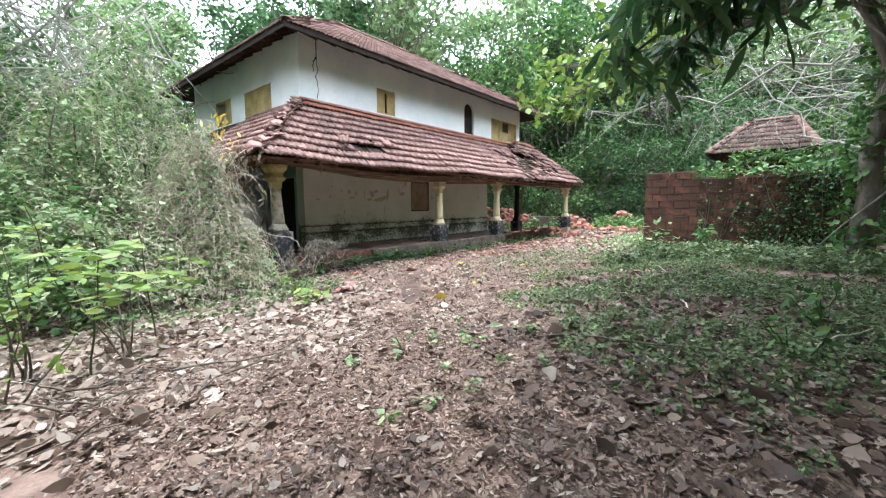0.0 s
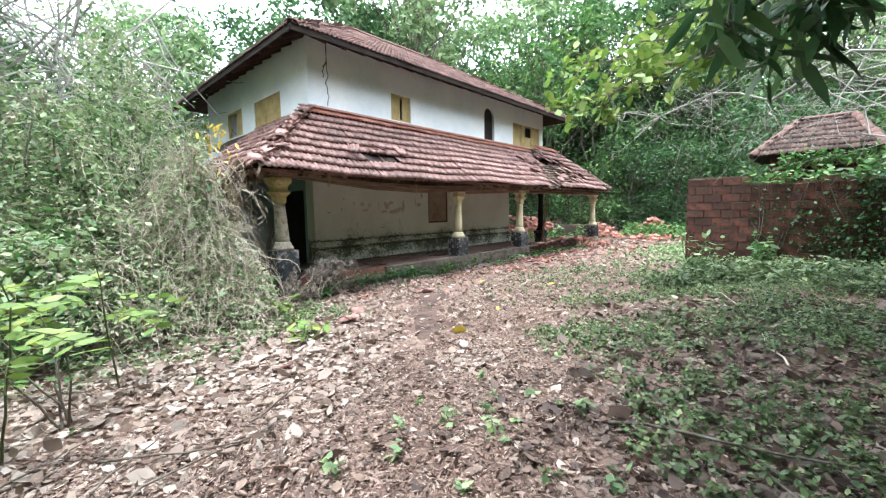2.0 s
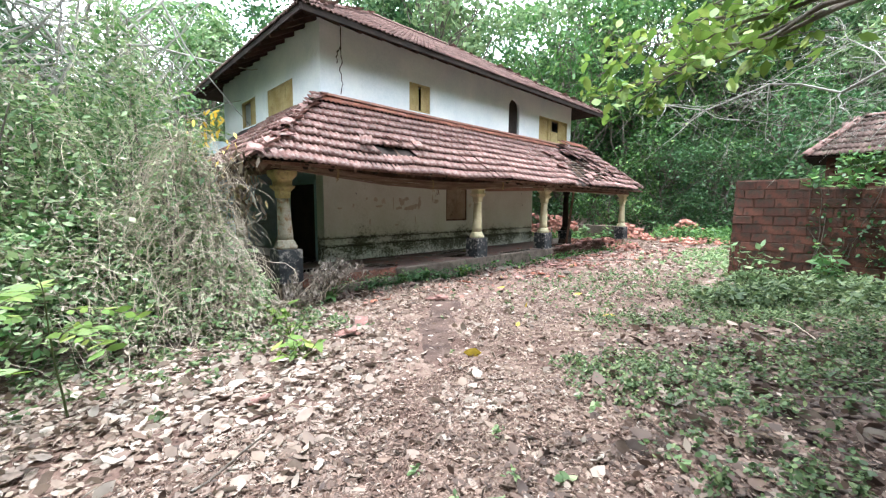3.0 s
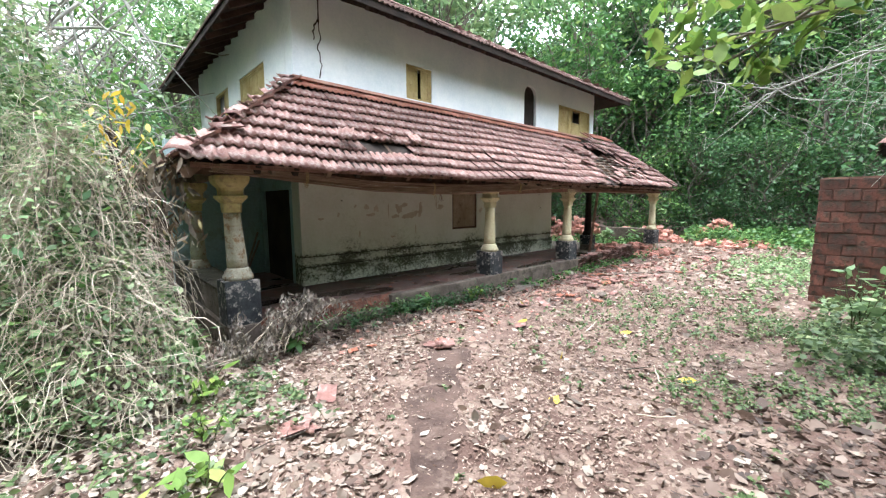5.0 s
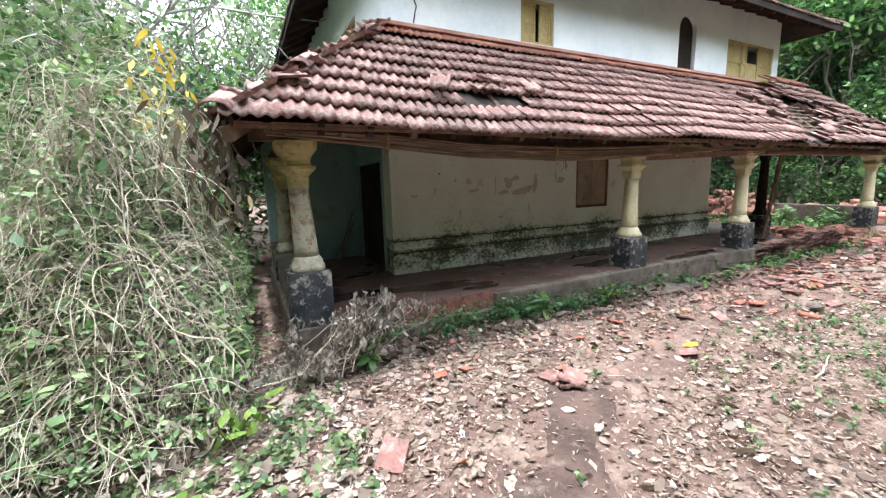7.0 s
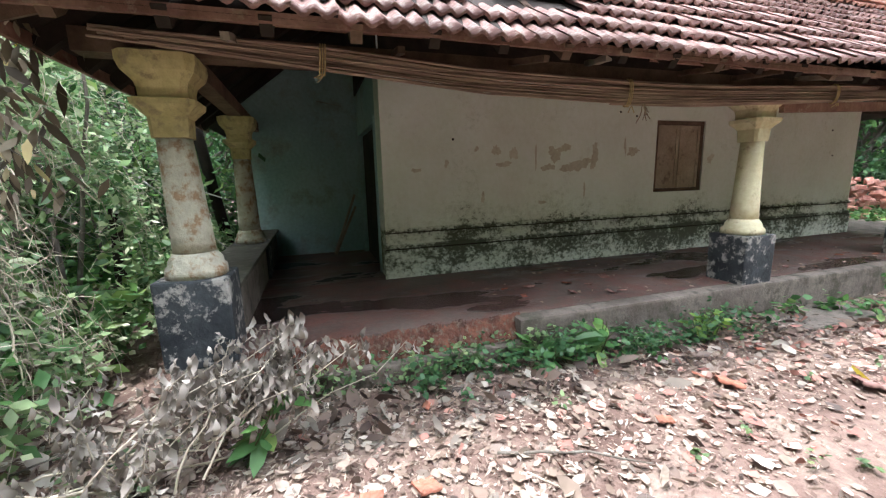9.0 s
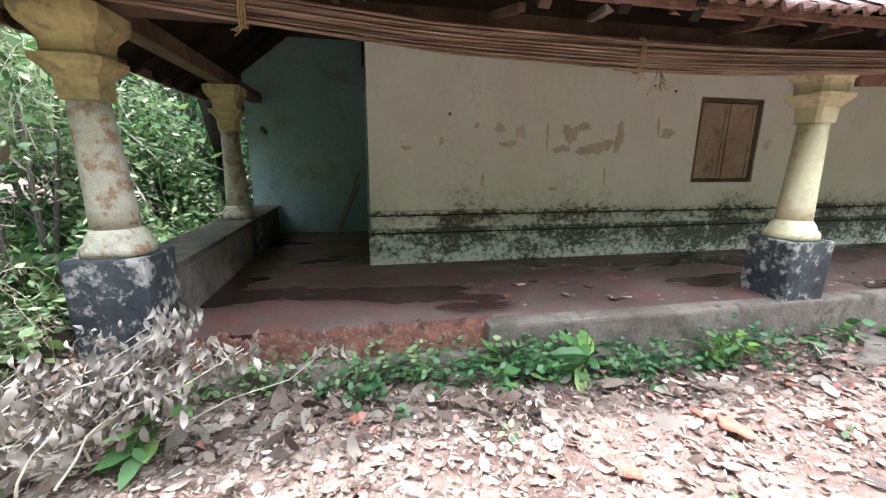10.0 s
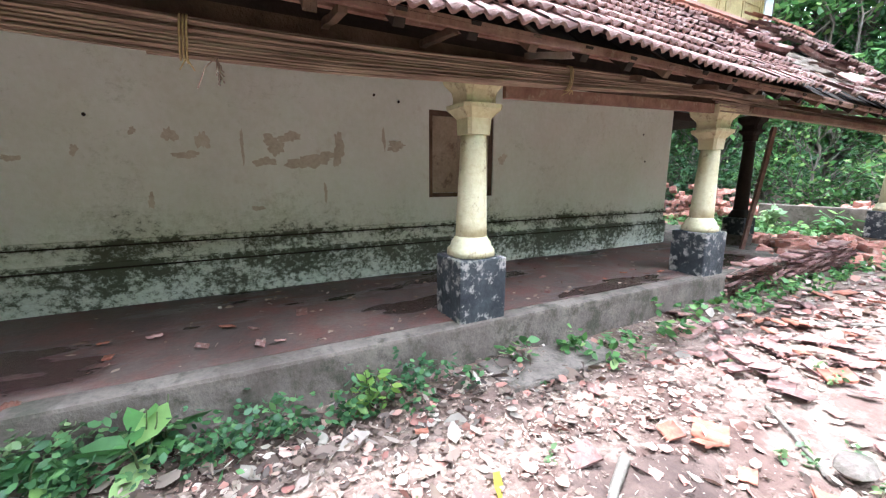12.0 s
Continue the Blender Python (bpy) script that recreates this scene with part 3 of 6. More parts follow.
def column(x, y, material, label, top=2.34, lean=(0, 0), z0=-0.2, wide=1.0, ped_top=0.82, ped_mat=None):
    """Square painted pedestal, ringed foot, tapering shaft, two-tier square capital."""
    col = new("column")
    col.parent = house
    col.location = (x, y, 0)
    tagged(col, label)
    h = 0.215 * wide
    bm = bmesh.new()
    add_box(bm, -h, h, -h - 0.015, h + 0.015, FLOOR - 0.02, ped_top, 0.02, 0.006)
    part("pedestal", bm, ped_mat or M_BLACK, col, "chipped black-painted pedestal")
    bm = bmesh.new()
    add_box(bm, -h + 0.01, h + 0.012, -h + 0.02, h - 0.02, z0, FLOOR - 0.022, 0.02, 0.008)
    part("footing", bm, M_GREYCOL if material is M_CREAM else M_PLINTH, col, "peeling whitewashed footing")
    bm = bmesh.new()
    ring_loft(bm, [ngon(0, 0, z, r * wide, 24, q) for z, r, q in ((ped_top + 0.002, 0.195, 0.3), (ped_top + 0.06, 0.195, 0.25), (ped_top + 0.085, 0.175, 0.1), (ped_top + 0.12, 0.172, 0), (ped_top + 0.15, 0.15, 0), (ped_top + 0.17, 0.137, 0))])
    part("base_ring", bm, material, col, smooth=True)
    bm = bmesh.new()
    zt = top - 0.52
    ring_loft(bm, [ngon(lean[0] * k, lean[1] * k, ped_top + 0.172 + (zt - ped_top - 0.172) * k, (0.137 - 0.03 * k) * wide, 24, 0) for k in np.linspace(0, 1, 7)])
    part("shaft", bm, material, col, smooth=True)
    bm = bmesh.new()
    lx, ly = lean
    ring_loft(bm, [ngon(lx, ly, zt + dz, r * wide, 24, q) for dz, r, q in ((0.002, 0.11, 0.9), (0.13, 0.115, 1), (0.17, 0.15, 1), (0.20, 0.18, 1), (0.235, 0.185, 1), (0.24, 0.14, 1), (0.30, 0.14, 1), (0.34, 0.15, 1), (0.40, 0.20, 1), (0.45, 0.215, 1), (0.50, 0.215, 1), (0.515, 0.18, 1))])
    part("capital", bm, M_OCHRE if material is M_GREYCOL else material, col, "yellow-ochre capital" if material is M_GREYCOL else "")
    return col


CX = -8.61
column(CX, 4.43, M_GREYCOL, "weathered yellow-grey verandah column on a chipped black pedestal", lean=(0, -0.03), ped_top=0.88)
column(CX, 9.88, M_CREAM, "cream verandah column on a chipped black pedestal", lean=(0, 0.01), ped_top=0.81)
column(CX, 13.34, M_CREAM, "cream verandah column on a chipped black pedestal", lean=(0, 0.02), ped_top=0.81)
column(CX, 19.95, M_CREAM, "cream verandah column at the broken roof end", top=2.34, ped_top=0.81, z0=-0.4)
column(-11.15, 4.43, M_GREYCOL, "weathered yellow-grey side verandah column standing on the seat wall", ped_top=0.745, wide=0.95)
column(-10.3, 17.9, M_DARK, "dark timber column under the far roof", top=2.75, ped_top=0.62)

# verandah timbers
EX, EZ, TX, TZ = -7.93, 2.44, WX + 0.03, 4.28  # eave and top of the verandah roof
EY, EYR = 3.72, 20.5
SL = (TZ - EZ) / (EX - TX)
beam("wall_plate", (CX, 3.95, 2.40), (CX, 20.4, 2.40), 0.16, 0.14, M_WOOD, house, "dark timber plate on the columns")
beam("wall_plate", (CX, 4.43, 2.40), (-12.6, 4.43, 2.40), 0.16, 0.14, M_WOOD, house)


def slope_z(x):
    return EZ + (EX - x) * SL


for i in range(34):
    y = 4.1 + i * 0.49
    xe = max(TX, EX - (y - EY) / (WY - EY) * (EX - TX) + 0.08)
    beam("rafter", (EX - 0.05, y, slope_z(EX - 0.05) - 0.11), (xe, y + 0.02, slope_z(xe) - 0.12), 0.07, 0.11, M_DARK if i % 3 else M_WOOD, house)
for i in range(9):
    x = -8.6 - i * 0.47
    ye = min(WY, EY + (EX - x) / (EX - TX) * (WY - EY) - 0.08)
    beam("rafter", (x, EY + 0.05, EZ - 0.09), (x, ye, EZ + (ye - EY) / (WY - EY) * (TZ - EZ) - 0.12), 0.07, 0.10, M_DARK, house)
beam("hip_rafter", (EX - 0.04, EY + 0.04, EZ - 0.14), (WX + 0.05, WY - 0.05, TZ - 0.16), 0.09, 0.14, M_WOOD, house)
for k in range(4):
    y0, y1 = EY + 0.1 + k * 4.19, EY + 0.1 + (k + 1) * 4.19
    beam("fascia", (EX - 0.05, y0, EZ - 0.035), (EX - 0.05, y1 - 0.01, EZ - 0.035), 0.03, 0.06, M_WOOD_R, house, "weathered reddish eave board")
beam("fascia", (EX - 0.05, EY + 0.03, EZ - 0.06), (-12.8, EY + 0.03, EZ - 0.06), 0.03, 0.10, M_WOOD_R, house)
# near-black deck: its colour makes gaps in the tiles look like dark holes
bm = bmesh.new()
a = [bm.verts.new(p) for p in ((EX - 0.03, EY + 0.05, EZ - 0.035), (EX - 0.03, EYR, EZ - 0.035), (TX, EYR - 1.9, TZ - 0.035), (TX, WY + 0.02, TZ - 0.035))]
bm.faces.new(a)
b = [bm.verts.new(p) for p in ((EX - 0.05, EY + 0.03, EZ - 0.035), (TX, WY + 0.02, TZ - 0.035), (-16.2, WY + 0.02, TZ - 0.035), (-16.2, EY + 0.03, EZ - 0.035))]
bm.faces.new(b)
part("roof_deck", bm, M_DARK, house, "near-black boarding under the tiles")


# windows
def shutter(parent, frame_dims, axis_name, at, leaves, material, frame_mat):
    """Timber frame and panelled shutter leaves in an opening; leaves: (u0, u1) pairs."""
    u0, u1, z0, z1 = frame_dims

    def B(a, b, c, d, d0, d1):
        return (at + d0, at + d1, a, b, c, d) if axis_name == "x" else (a, b, at + d0, at + d1, c, d)

    s = -1 if axis_name == "x" else 1
    lo, hi = sorted((s * 0.02, s * 0.12))
    for nm, a, b, c, d in (("jamb", u0, u0 + 0.06, z0, z1), ("jamb", u1 - 0.06, u1, z0, z1), ("head", u0 + 0.062, u1 - 0.062, z1 - 0.06, z1), ("sill", u0 + 0.062, u1 - 0.062, z0, z0 + 0.05)):
        box_part(nm, B(a, b, c, d, lo, hi), frame_mat, parent, "", 0.006)
    p, q = sorted((s * 0.045, s * 0.075))
    p2, q2 = sorted((s * 0.03, s * 0.0451))
    zm = (z0 + z1) / 2
    for a, b in leaves:
        box_part("shutter", B(a, b, z0 + 0.055, z1 - 0.065, p, q), material, parent, "panelled wooden shutter", 0.004)
        for nm, c, d, e, f in (("stile", a, a + 0.05, z0 + 0.055, z1 - 0.065), ("stile", b - 0.05, b, z0 + 0.055, z1 - 0.065), ("rail", a + 0.052, b - 0.052, zm - 0.045, zm + 0.045), ("rail", a + 0.052, b - 0.052, z0 + 0.055, z0 + 0.11), ("rail", a + 0.052, b - 0.052, z1 - 0.12, z1 - 0.065)):
            box_part(nm, B(c, d, e, f, p2, q2), material, parent, "", 0.004)


def window(label, dims, axis_name, at, leaves, material, frame_mat=None):
    w = new("window")
    w.parent = house
    tagged(w, label)
    shutter(w, dims, axis_name, at, leaves, material, frame_mat or material)
    return w


window("ochre window, one shutter ajar", UW1, "x", WX, [(8.86, 9.17), (9.27, 9.54)], M_SHUTTER)
window("wide ochre window with a dark square hole", UW2, "x", WX, [(15.56, 16.22), (16.24, 16.50), (17.02, 17.69)], M_SHUTTER)
box_part("window_panel", (WX - 0.07, WX - 0.045, 16.5, 17.02, 4.40, 4.86), M_SHUTTER, house)
window("closed brown wooden window with panelled shutters", LW, "x", WX, [(10.36, 10.78), (10.80, 11.22)], M_BROWN_SH, M_WOOD)
window("closed ochre side window with panelled shutters", SW1, "y", WY, [(-13.64, -13.06), (-13.05, -12.5), (-12.49, -11.94)], M_SHUTTER)
window("side window with an open dark half", SW2, "y", WY, [(-15.25, -14.76)], M_SHUTTER)
# added near-black panel in place of the shade inside the arch
box_part("arch_dark_panel", (WX - 0.13, WX - 0.10, ARCH[0] - 0.02, ARCH[1] + 0.02, ARCH[2] - 0.02, ARCH[3] + 0.02), M_DARK, house, "near-black panel standing in for the arch's dark interior", 0.0)
# the round head of the arched opening
for sgn in (-1, 1):
    yc, r = (ARCH[0] + ARCH[1]) / 2, (ARCH[1] - ARCH[0]) / 2
    bm = bmesh.new()
    arc = [(yc + sgn * r * math.cos(t), ARCH[3] - r + r * math.sin(t)) for t in np.linspace(0, math.pi / 2, 10)]
    ring = [(yc + sgn * r, ARCH[3])] + arc[::-1]
    front = [bm.verts.new((WX, y, z)) for y, z in ring]
    back = [bm.verts.new((WX - 0.098, y, z)) for y, z in ring]
    bm.faces.new(front), bm.faces.new(back[::-1])
    for i in range(len(ring)):
        j = (i + 1) % len(ring)
        bm.faces.new((front[i], back[i], back[j], front[j]))
    bmesh.ops.recalc_face_normals(bm, faces=bm.faces)
    part("arch_head", bm, M_UPPER, house)


# ---- roof tiles ----
def tile_mesh(name, w, ln, seg=8, amp=0.036, th=0.016):
    """One ribbed clay tile: u across, v up the slope, with a lower edge that shows its thickness."""
    vs, fs = [], []
    for v, lift in ((0.0, 0.052), (ln, 0.0)):
        for i in range(seg + 1):
            u = i / seg
            z = amp * (0.5 + 0.5 * math.cos(u * 4 * math.pi)) + lift
            vs.append(((u - 0.5) * w, v, z))
    n = seg + 1
    fs += [(i, i + 1, n + i + 1, n + i) for i in range(seg)]
    k = len(vs)
    vs += [(x, 0.004, z - th - 0.012) for x, y, z in vs[:n]]
    fs += [(k + i, k + i + 1, i + 1, i) for i in range(seg)]
    return np.array(vs), np.array(fs)


TV, TF = tile_mesh("roof_tile", 0.255, 0.39, 12)
tile_me = np_mesh("roof_tile", TV, TF)
tile_me.materials.append(M_TILE)


def lay(origin, across, up, columns, rows, keep, pick, parent, rng, mat_rest, w=0.25, step=0.335, name="tile_field", loose=1.0, lift=None):
    """Lay tiles on a slope from its lower corner. keep(u, v): is there a tile; pick(point): is it one of the near, single ones."""
    origin, across, up = np.array(origin, float), np.array(across, float), np.array(up, float)
    across /= np.linalg.norm(across)
    up /= np.linalg.norm(up)
    nrm = np.cross(across, up)
    if nrm[2] < 0:
        nrm = -nrm
    rest_v, rest_f, k = [], [], 0
    for r in range(rows):
        shift = rng.uniform(-0.006, 0.006)
        for c in range(columns):
            u, v = (c + 0.5) * w + shift, r * step
            if not keep(u, v):
                continue
            tw = rng.normal(0, 0.011 * loose)
            a = across * math.cos(tw) + up * math.sin(tw)
            b = up * math.cos(tw) - across * math.sin(tw) + nrm * rng.normal(0, 0.012 * loose)
            p = origin + across * (u + rng.normal(0, 0.003)) + up * (v - 0.05 + rng.normal(0, 0.012 * loose)) + nrm * (abs(rng.normal(0, 0.005 * loose)) + (lift(u, v) if lift else 0.0))
            if pick(p):
                ob = new("roof_tile", tile_me)
                ob.matrix_world = Matrix(((a[0], b[0], nrm[0], p[0]), (a[1], b[1], nrm[1], p[1]), (a[2], b[2], nrm[2], p[2]), (0, 0, 0, 1)))
                ob.parent = parent
            else:
                rest_v.append(p + TV[:, :1] * a + TV[:, 1:2] * b + TV[:, 2:] * nrm)
                rest_f.append(TF + k)
                k += len(TV)
    if rest_v:
        ob = link_mesh(name, np_mesh(name, np.concatenate(rest_v), np.concatenate(rest_f)), mat_rest, parent)
        tagged(ob, kind="stuff")


trng = np.random.default_rng(7)
verandah_roof = new("verandah_roof")
verandah_roof.parent = house
tagged(verandah_roof, "lean-to roof of pinkish-red clay tiles with gaps and slipped tiles")
SLEN = math.hypot(TZ - EZ, EX - TX)
RUN = EX - TX


def torn(v):
    """Where the sound roof ends and the loose far part begins, up the slope."""
    return 14.45 + 0.75 * v


def keep_front(u, v):
    y = EY + u
    if y < EY + v / SLEN * (WY - EY) - 0.05:
        return False
    if y > EYR - v / SLEN * 1.9:
        return False
    if (6.55 < y < 7.15 or 7.3 < y < 7.55) and 0.6 < v < 0.75:
        return False
    e = y - torn(v)
    if 0.0 < e < 0.16:
        return False
    if 0.1 < e < 3.6 - 0.9 * v and 0.3 < v < 1.75:
        return trng.random() < 0.16
    if e > 0 and v < 1.9 and trng.random() < 0.1:
        return False
    return True


def sag(u, v):
    """The old rafters dip between the columns; the far part has come loose and stands up."""
    y = EY + u
    k = 1 - v / SLEN
    dip = -0.07 * k * math.sin(max(0.0, min(1.0, (y - 4.4) / 5.4)) * math.pi) + 0.02 * math.sin(y * 1.9) * k
    return dip + (0.05 + 0.20 * (1 - k)) * float(smooth01(0.0, 0.5, y - torn(v)))


def below_top(u, v):
    return v < 8 * 0.335 - 0.1 and keep_front(u, v)


lay((EX, EY, EZ), (0, 1, 0), (-RUN, 0, TZ - EZ), 67, 9, below_top, lambda p: 4.2 < p[1] < 12.6, verandah_roof, trng, M_TILE_J, lift=sag, loose=1.15)
lay((EX, EY, EZ), (0, 1, 0), (-RUN, 0, TZ - EZ), 67, 9, lambda u, v: v > 8 * 0.335 - 0.1 and keep_front(u, v), lambda p: False, verandah_roof, trng, M_TILE_TOP, name="top_course", lift=lambda u, v: sag(u, v) + 0.03, loose=0.8)
beam("flashing", (TX + 0.09, WY - 0.1, TZ + 0.035), (TX + 0.09, EYR - 1.95, TZ + 0.035), 0.2, 0.05, M_RIDGE, verandah_roof, "orange mortar fillet along the wall", 0.012)
for k in range(7):  # bared battens and rafters in the torn part
    v = 0.42 + 0.2 * k
    y0 = torn(v) + trng.uniform(-0.1, 0.1)
    x, z = EX - v / SLEN * RUN, EZ + v / SLEN * (TZ - EZ) + 0.05
    beam("batten", (x, y0, z), (x + trng.normal(0, 0.05), y0 + trng.uniform(1.8, 3.6), z + trng.uniform(0.0, 0.07)), 0.045, 0.03, M_BATTEN, verandah_roof, "pale bared roof batten")
for k in range(6):
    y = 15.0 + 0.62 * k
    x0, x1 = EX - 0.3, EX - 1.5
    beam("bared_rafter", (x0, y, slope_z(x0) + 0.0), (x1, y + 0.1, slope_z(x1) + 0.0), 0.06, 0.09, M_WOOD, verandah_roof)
for k in range(38):  # slipped tiles, most of them round the tear
    u, v = (trng.uniform(10.6, 15.4), trng.uniform(0.1, 2.3)) if k < 34 else (trng.uniform(2.4, 4.2), trng.uniform(0.55, 1.15))
    x = EX - v / SLEN * RUN
    ob = new("slipped_tile", tile_me)
    ob.matrix_world = pose(x, EY + u, EZ + v / SLEN * (TZ - EZ) + trng.uniform(0.05, 0.13), trng.uniform(-8, 8), 0, 90 + trng.uniform(-35, 35)) @ pose(0, 0, 0, 38 + trng.uniform(-12, 6), 0, 0)
    ob.parent = verandah_roof


def keep_side(u, v):
    return u > v / SLEN * RUN - 0.05 and u < 5.0


lay((EX, EY, EZ), (-1, 0, 0), (0, WY - EY, TZ - EZ), 20, 9, keep_side, lambda p: False, verandah_roof, trng, M_TILE_J)


def half_round(r=0.145, ln=0.38, seg=8):
    vs, fs = [], []
    for k, (v, rr) in enumerate(((0, r * 1.08), (ln, r * 0.92))):
        for i in range(seg + 1):
            a = math.pi * i / seg
            vs.append((rr * math.cos(a), v, rr * math.sin(a) * 0.55))
    n = seg + 1
    fs = [(i, i + 1, n + i + 1, n + i) for i in range(seg)]
    k = len(vs)
    vs += [(x * 0.85, y, z * 0.85) for x, y, z in vs[:n]]
    fs += [(k + i, k + i + 1, i + 1, i) for i in range(seg)]
    return np_mesh("ridge_tile", vs, fs)


ridge_me = half_round()
ridge_me.materials.append(M_RIDGE)


def ridge_line(a, b, parent, step=0.33, rise=0.03, wob=0.03, mesh=None, lost=0.0):
    a, b = Vector(a), Vector(b)
    d = (b - a).normalized()
    s = d.cross(Vector((0, 0, 1))).normalized()
    u = s.cross(d)
    for i in range(int((b - a).length / step)):
        if trng.random() < lost:
            continue
        p = a + d * (i * step) + u * (rise + trng.uniform(0, 0.015)) + s * trng.normal(0, 0.008)
        q = (d + s * trng.normal(0, wob) + u * 0.04).normalized()
        s2 = q.cross(Vector((0, 0, 1))).normalized()
        u2 = s2.cross(q)
        ob = new("ridge_tile", mesh or ridge_me)
        ob.matrix_world = Matrix(((s2.x, q.x, u2.x, p.x), (s2.y, q.y, u2.y, p.y), (s2.z, q.z, u2.z, p.z), (0, 0, 0, 1)))
        ob.parent = parent


grey_ridge, old_ridge = ridge_me.copy(), ridge_me.copy()
for m, material in ((grey_ridge, M_TILE), (old_ridge, M_TILE_OLD)):
    m.materials.clear()
    m.materials.append(material)
ridge_line((EX + 0.02, EY - 0.02, EZ + 0.02), (TX, WY, TZ), verandah_roof, wob=0.35, mesh=grey_ridge, lost=0.45)
ridge_line((EX - 0.1, EYR - 0.05, EZ + 0.05), (TX + 0.1, EYR - 1.85, TZ + 0.02), verandah_roof, wob=0.2, mesh=grey_ridge, lost=0.2, rise=0.08)
for k in range(9):  # plain tiles thrown over the gaps in the hip
    q = k / 9 + trng.uniform(0, 0.08)
    ob = new("roof_tile", tile_me)
    ob.matrix_world = pose(EX + (TX - EX) * q + trng.normal(0, 0.05), EY + (WY - EY) * q + trng.normal(0, 0.05), EZ + (TZ - EZ) * q + 0.085, trng.uniform(8, 26), trng.uniform(-6, 22), trng.uniform(20, 75))
    ob.parent = verandah_roof

# main roof: hipped, dark soffit
MX0, MX1, MY0, MY1, MZ = -19.0, -9.33, 5.20, 19.0, 5.76
RX, RZ = (MX0 + MX1) / 2, 8.62
HALF = (MX1 - MX0) / 2
main_roof = new("main_roof")
main_roof.parent = house
tagged(main_roof, "hipped main roof of dull brown-red clay tiles with dark eaves")
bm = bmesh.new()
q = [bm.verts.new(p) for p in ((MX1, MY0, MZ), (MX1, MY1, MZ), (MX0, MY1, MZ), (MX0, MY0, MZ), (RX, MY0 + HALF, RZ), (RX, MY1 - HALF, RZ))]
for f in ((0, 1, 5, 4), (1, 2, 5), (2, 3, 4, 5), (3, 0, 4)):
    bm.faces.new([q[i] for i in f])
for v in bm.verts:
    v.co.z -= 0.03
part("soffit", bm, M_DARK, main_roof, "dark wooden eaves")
MS = math.hypot(RZ - MZ, HALF)
lay((MX1, MY0, MZ), (0, 1, 0), (-HALF, 0, RZ - MZ), 54, 17, lambda u, v: v / MS * HALF - 0.05 < u < MY1 - MY0 - v / MS * HALF + 0.05, lambda p: False, main_roof, trng, M_TILE_OLD, loose=0.6)
lay((MX1, MY0, MZ), (-1, 0, 0), (0, HALF, RZ - MZ), 39, 17, lambda u, v: v / MS * HALF - 0.05 < u < 2 * HALF - v / MS * HALF + 0.05, lambda p: False, main_roof, trng, M_TILE_OLD, loose=0.6)
lay((MX1, MY1, MZ), (-1, 0, 0), (0, -HALF, RZ - MZ), 39, 17, lambda u, v: v / MS * HALF - 0.05 < u < 2 * HALF - v / MS * HALF + 0.05, lambda p: False, main_roof, trng, M_TILE_OLD, loose=0.6)
ridge_line((MX1, MY0, MZ), (RX, MY0 + HALF, RZ), main_roof, mesh=old_ridge)
ridge_line((MX1, MY1, MZ), (RX, MY1 - HALF, RZ), main_roof, mesh=old_ridge)
ridge_line((RX, MY0 + HALF, RZ), (RX, MY1 - HALF, RZ), main_roof, mesh=old_ridge)
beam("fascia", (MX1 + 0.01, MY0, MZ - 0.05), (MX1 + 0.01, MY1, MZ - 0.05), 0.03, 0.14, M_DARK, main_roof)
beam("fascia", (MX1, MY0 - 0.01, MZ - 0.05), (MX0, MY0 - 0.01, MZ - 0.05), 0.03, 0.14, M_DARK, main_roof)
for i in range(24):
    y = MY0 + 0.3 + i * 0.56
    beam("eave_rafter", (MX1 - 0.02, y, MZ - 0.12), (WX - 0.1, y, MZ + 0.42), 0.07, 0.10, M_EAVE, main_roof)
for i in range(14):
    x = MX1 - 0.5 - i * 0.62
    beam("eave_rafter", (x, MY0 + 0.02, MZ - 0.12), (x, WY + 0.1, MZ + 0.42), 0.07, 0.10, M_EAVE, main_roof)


# ---- laterite wall and gate hut ----
def laterite_wall(x0, x1, y, z0, tops, thick=0.45):
    """Courses of rough laterite blocks round a mortar core; tops: height of the broken crest along the wall."""
    w = thing("laterite_wall", "broken rust-red laterite block wall with ivy", "wall")
    bm = bmesh.new()
    xs = np.linspace(x0 + 0.03, x1 - 0.03, len(tops) + 1)
    for a, b, t in zip(xs, xs[1:], tops):
        add_box(bm, a, b, y + 0.03, y + thick - 0.03, z0, t - 0.03)
    part("core", bm, M_MORTAR, w)
    me = []
    r = random.Random(5)
    for k in range(4):
        bm = bmesh.new()
        add_box(bm, -0.194, 0.194, -thick / 2, thick / 2, -0.102, 0.102, 0.016, 0.012, r)
        m = bpy.data.meshes.new("block")
        bm.to_mesh(m), bm.free()
        m.materials.append(M_LATERITE)
        me.append(m)
    z, row = z0 + 0.1, 0
    while z < max(tops):
        x = x0 + (0.19 if row % 2 else 0.385)
        if row % 2 == 0 and z + 0.08 < tops[0]:
            ob = new("block", r.choice(me))
            ob.matrix_world = pose(x0 + 0.09, y + thick / 2, z, 0, 0, r.uniform(-1, 1)) @ Matrix.Diagonal((0.5, 1, 1, 1))
            ob.parent = w
        while x < x1 + 0.01:
            i = min(len(tops) - 1, max(0, int((x - x0) / (x1 - x0) * len(tops))))
            if z + 0.08 < tops[i]:
                ob = new("block", r.choice(me))
                ob.matrix_world = pose(min(x, x1), y + thick / 2 + r.uniform(-0.012, 0.012), z + r.uniform(-0.005, 0.005), 0, 0, r.choice((0, 180)) + r.uniform(-1.2, 1.2))
                ob.parent = w
            x += 0.395
        z += 0.208
        row += 1
    return w


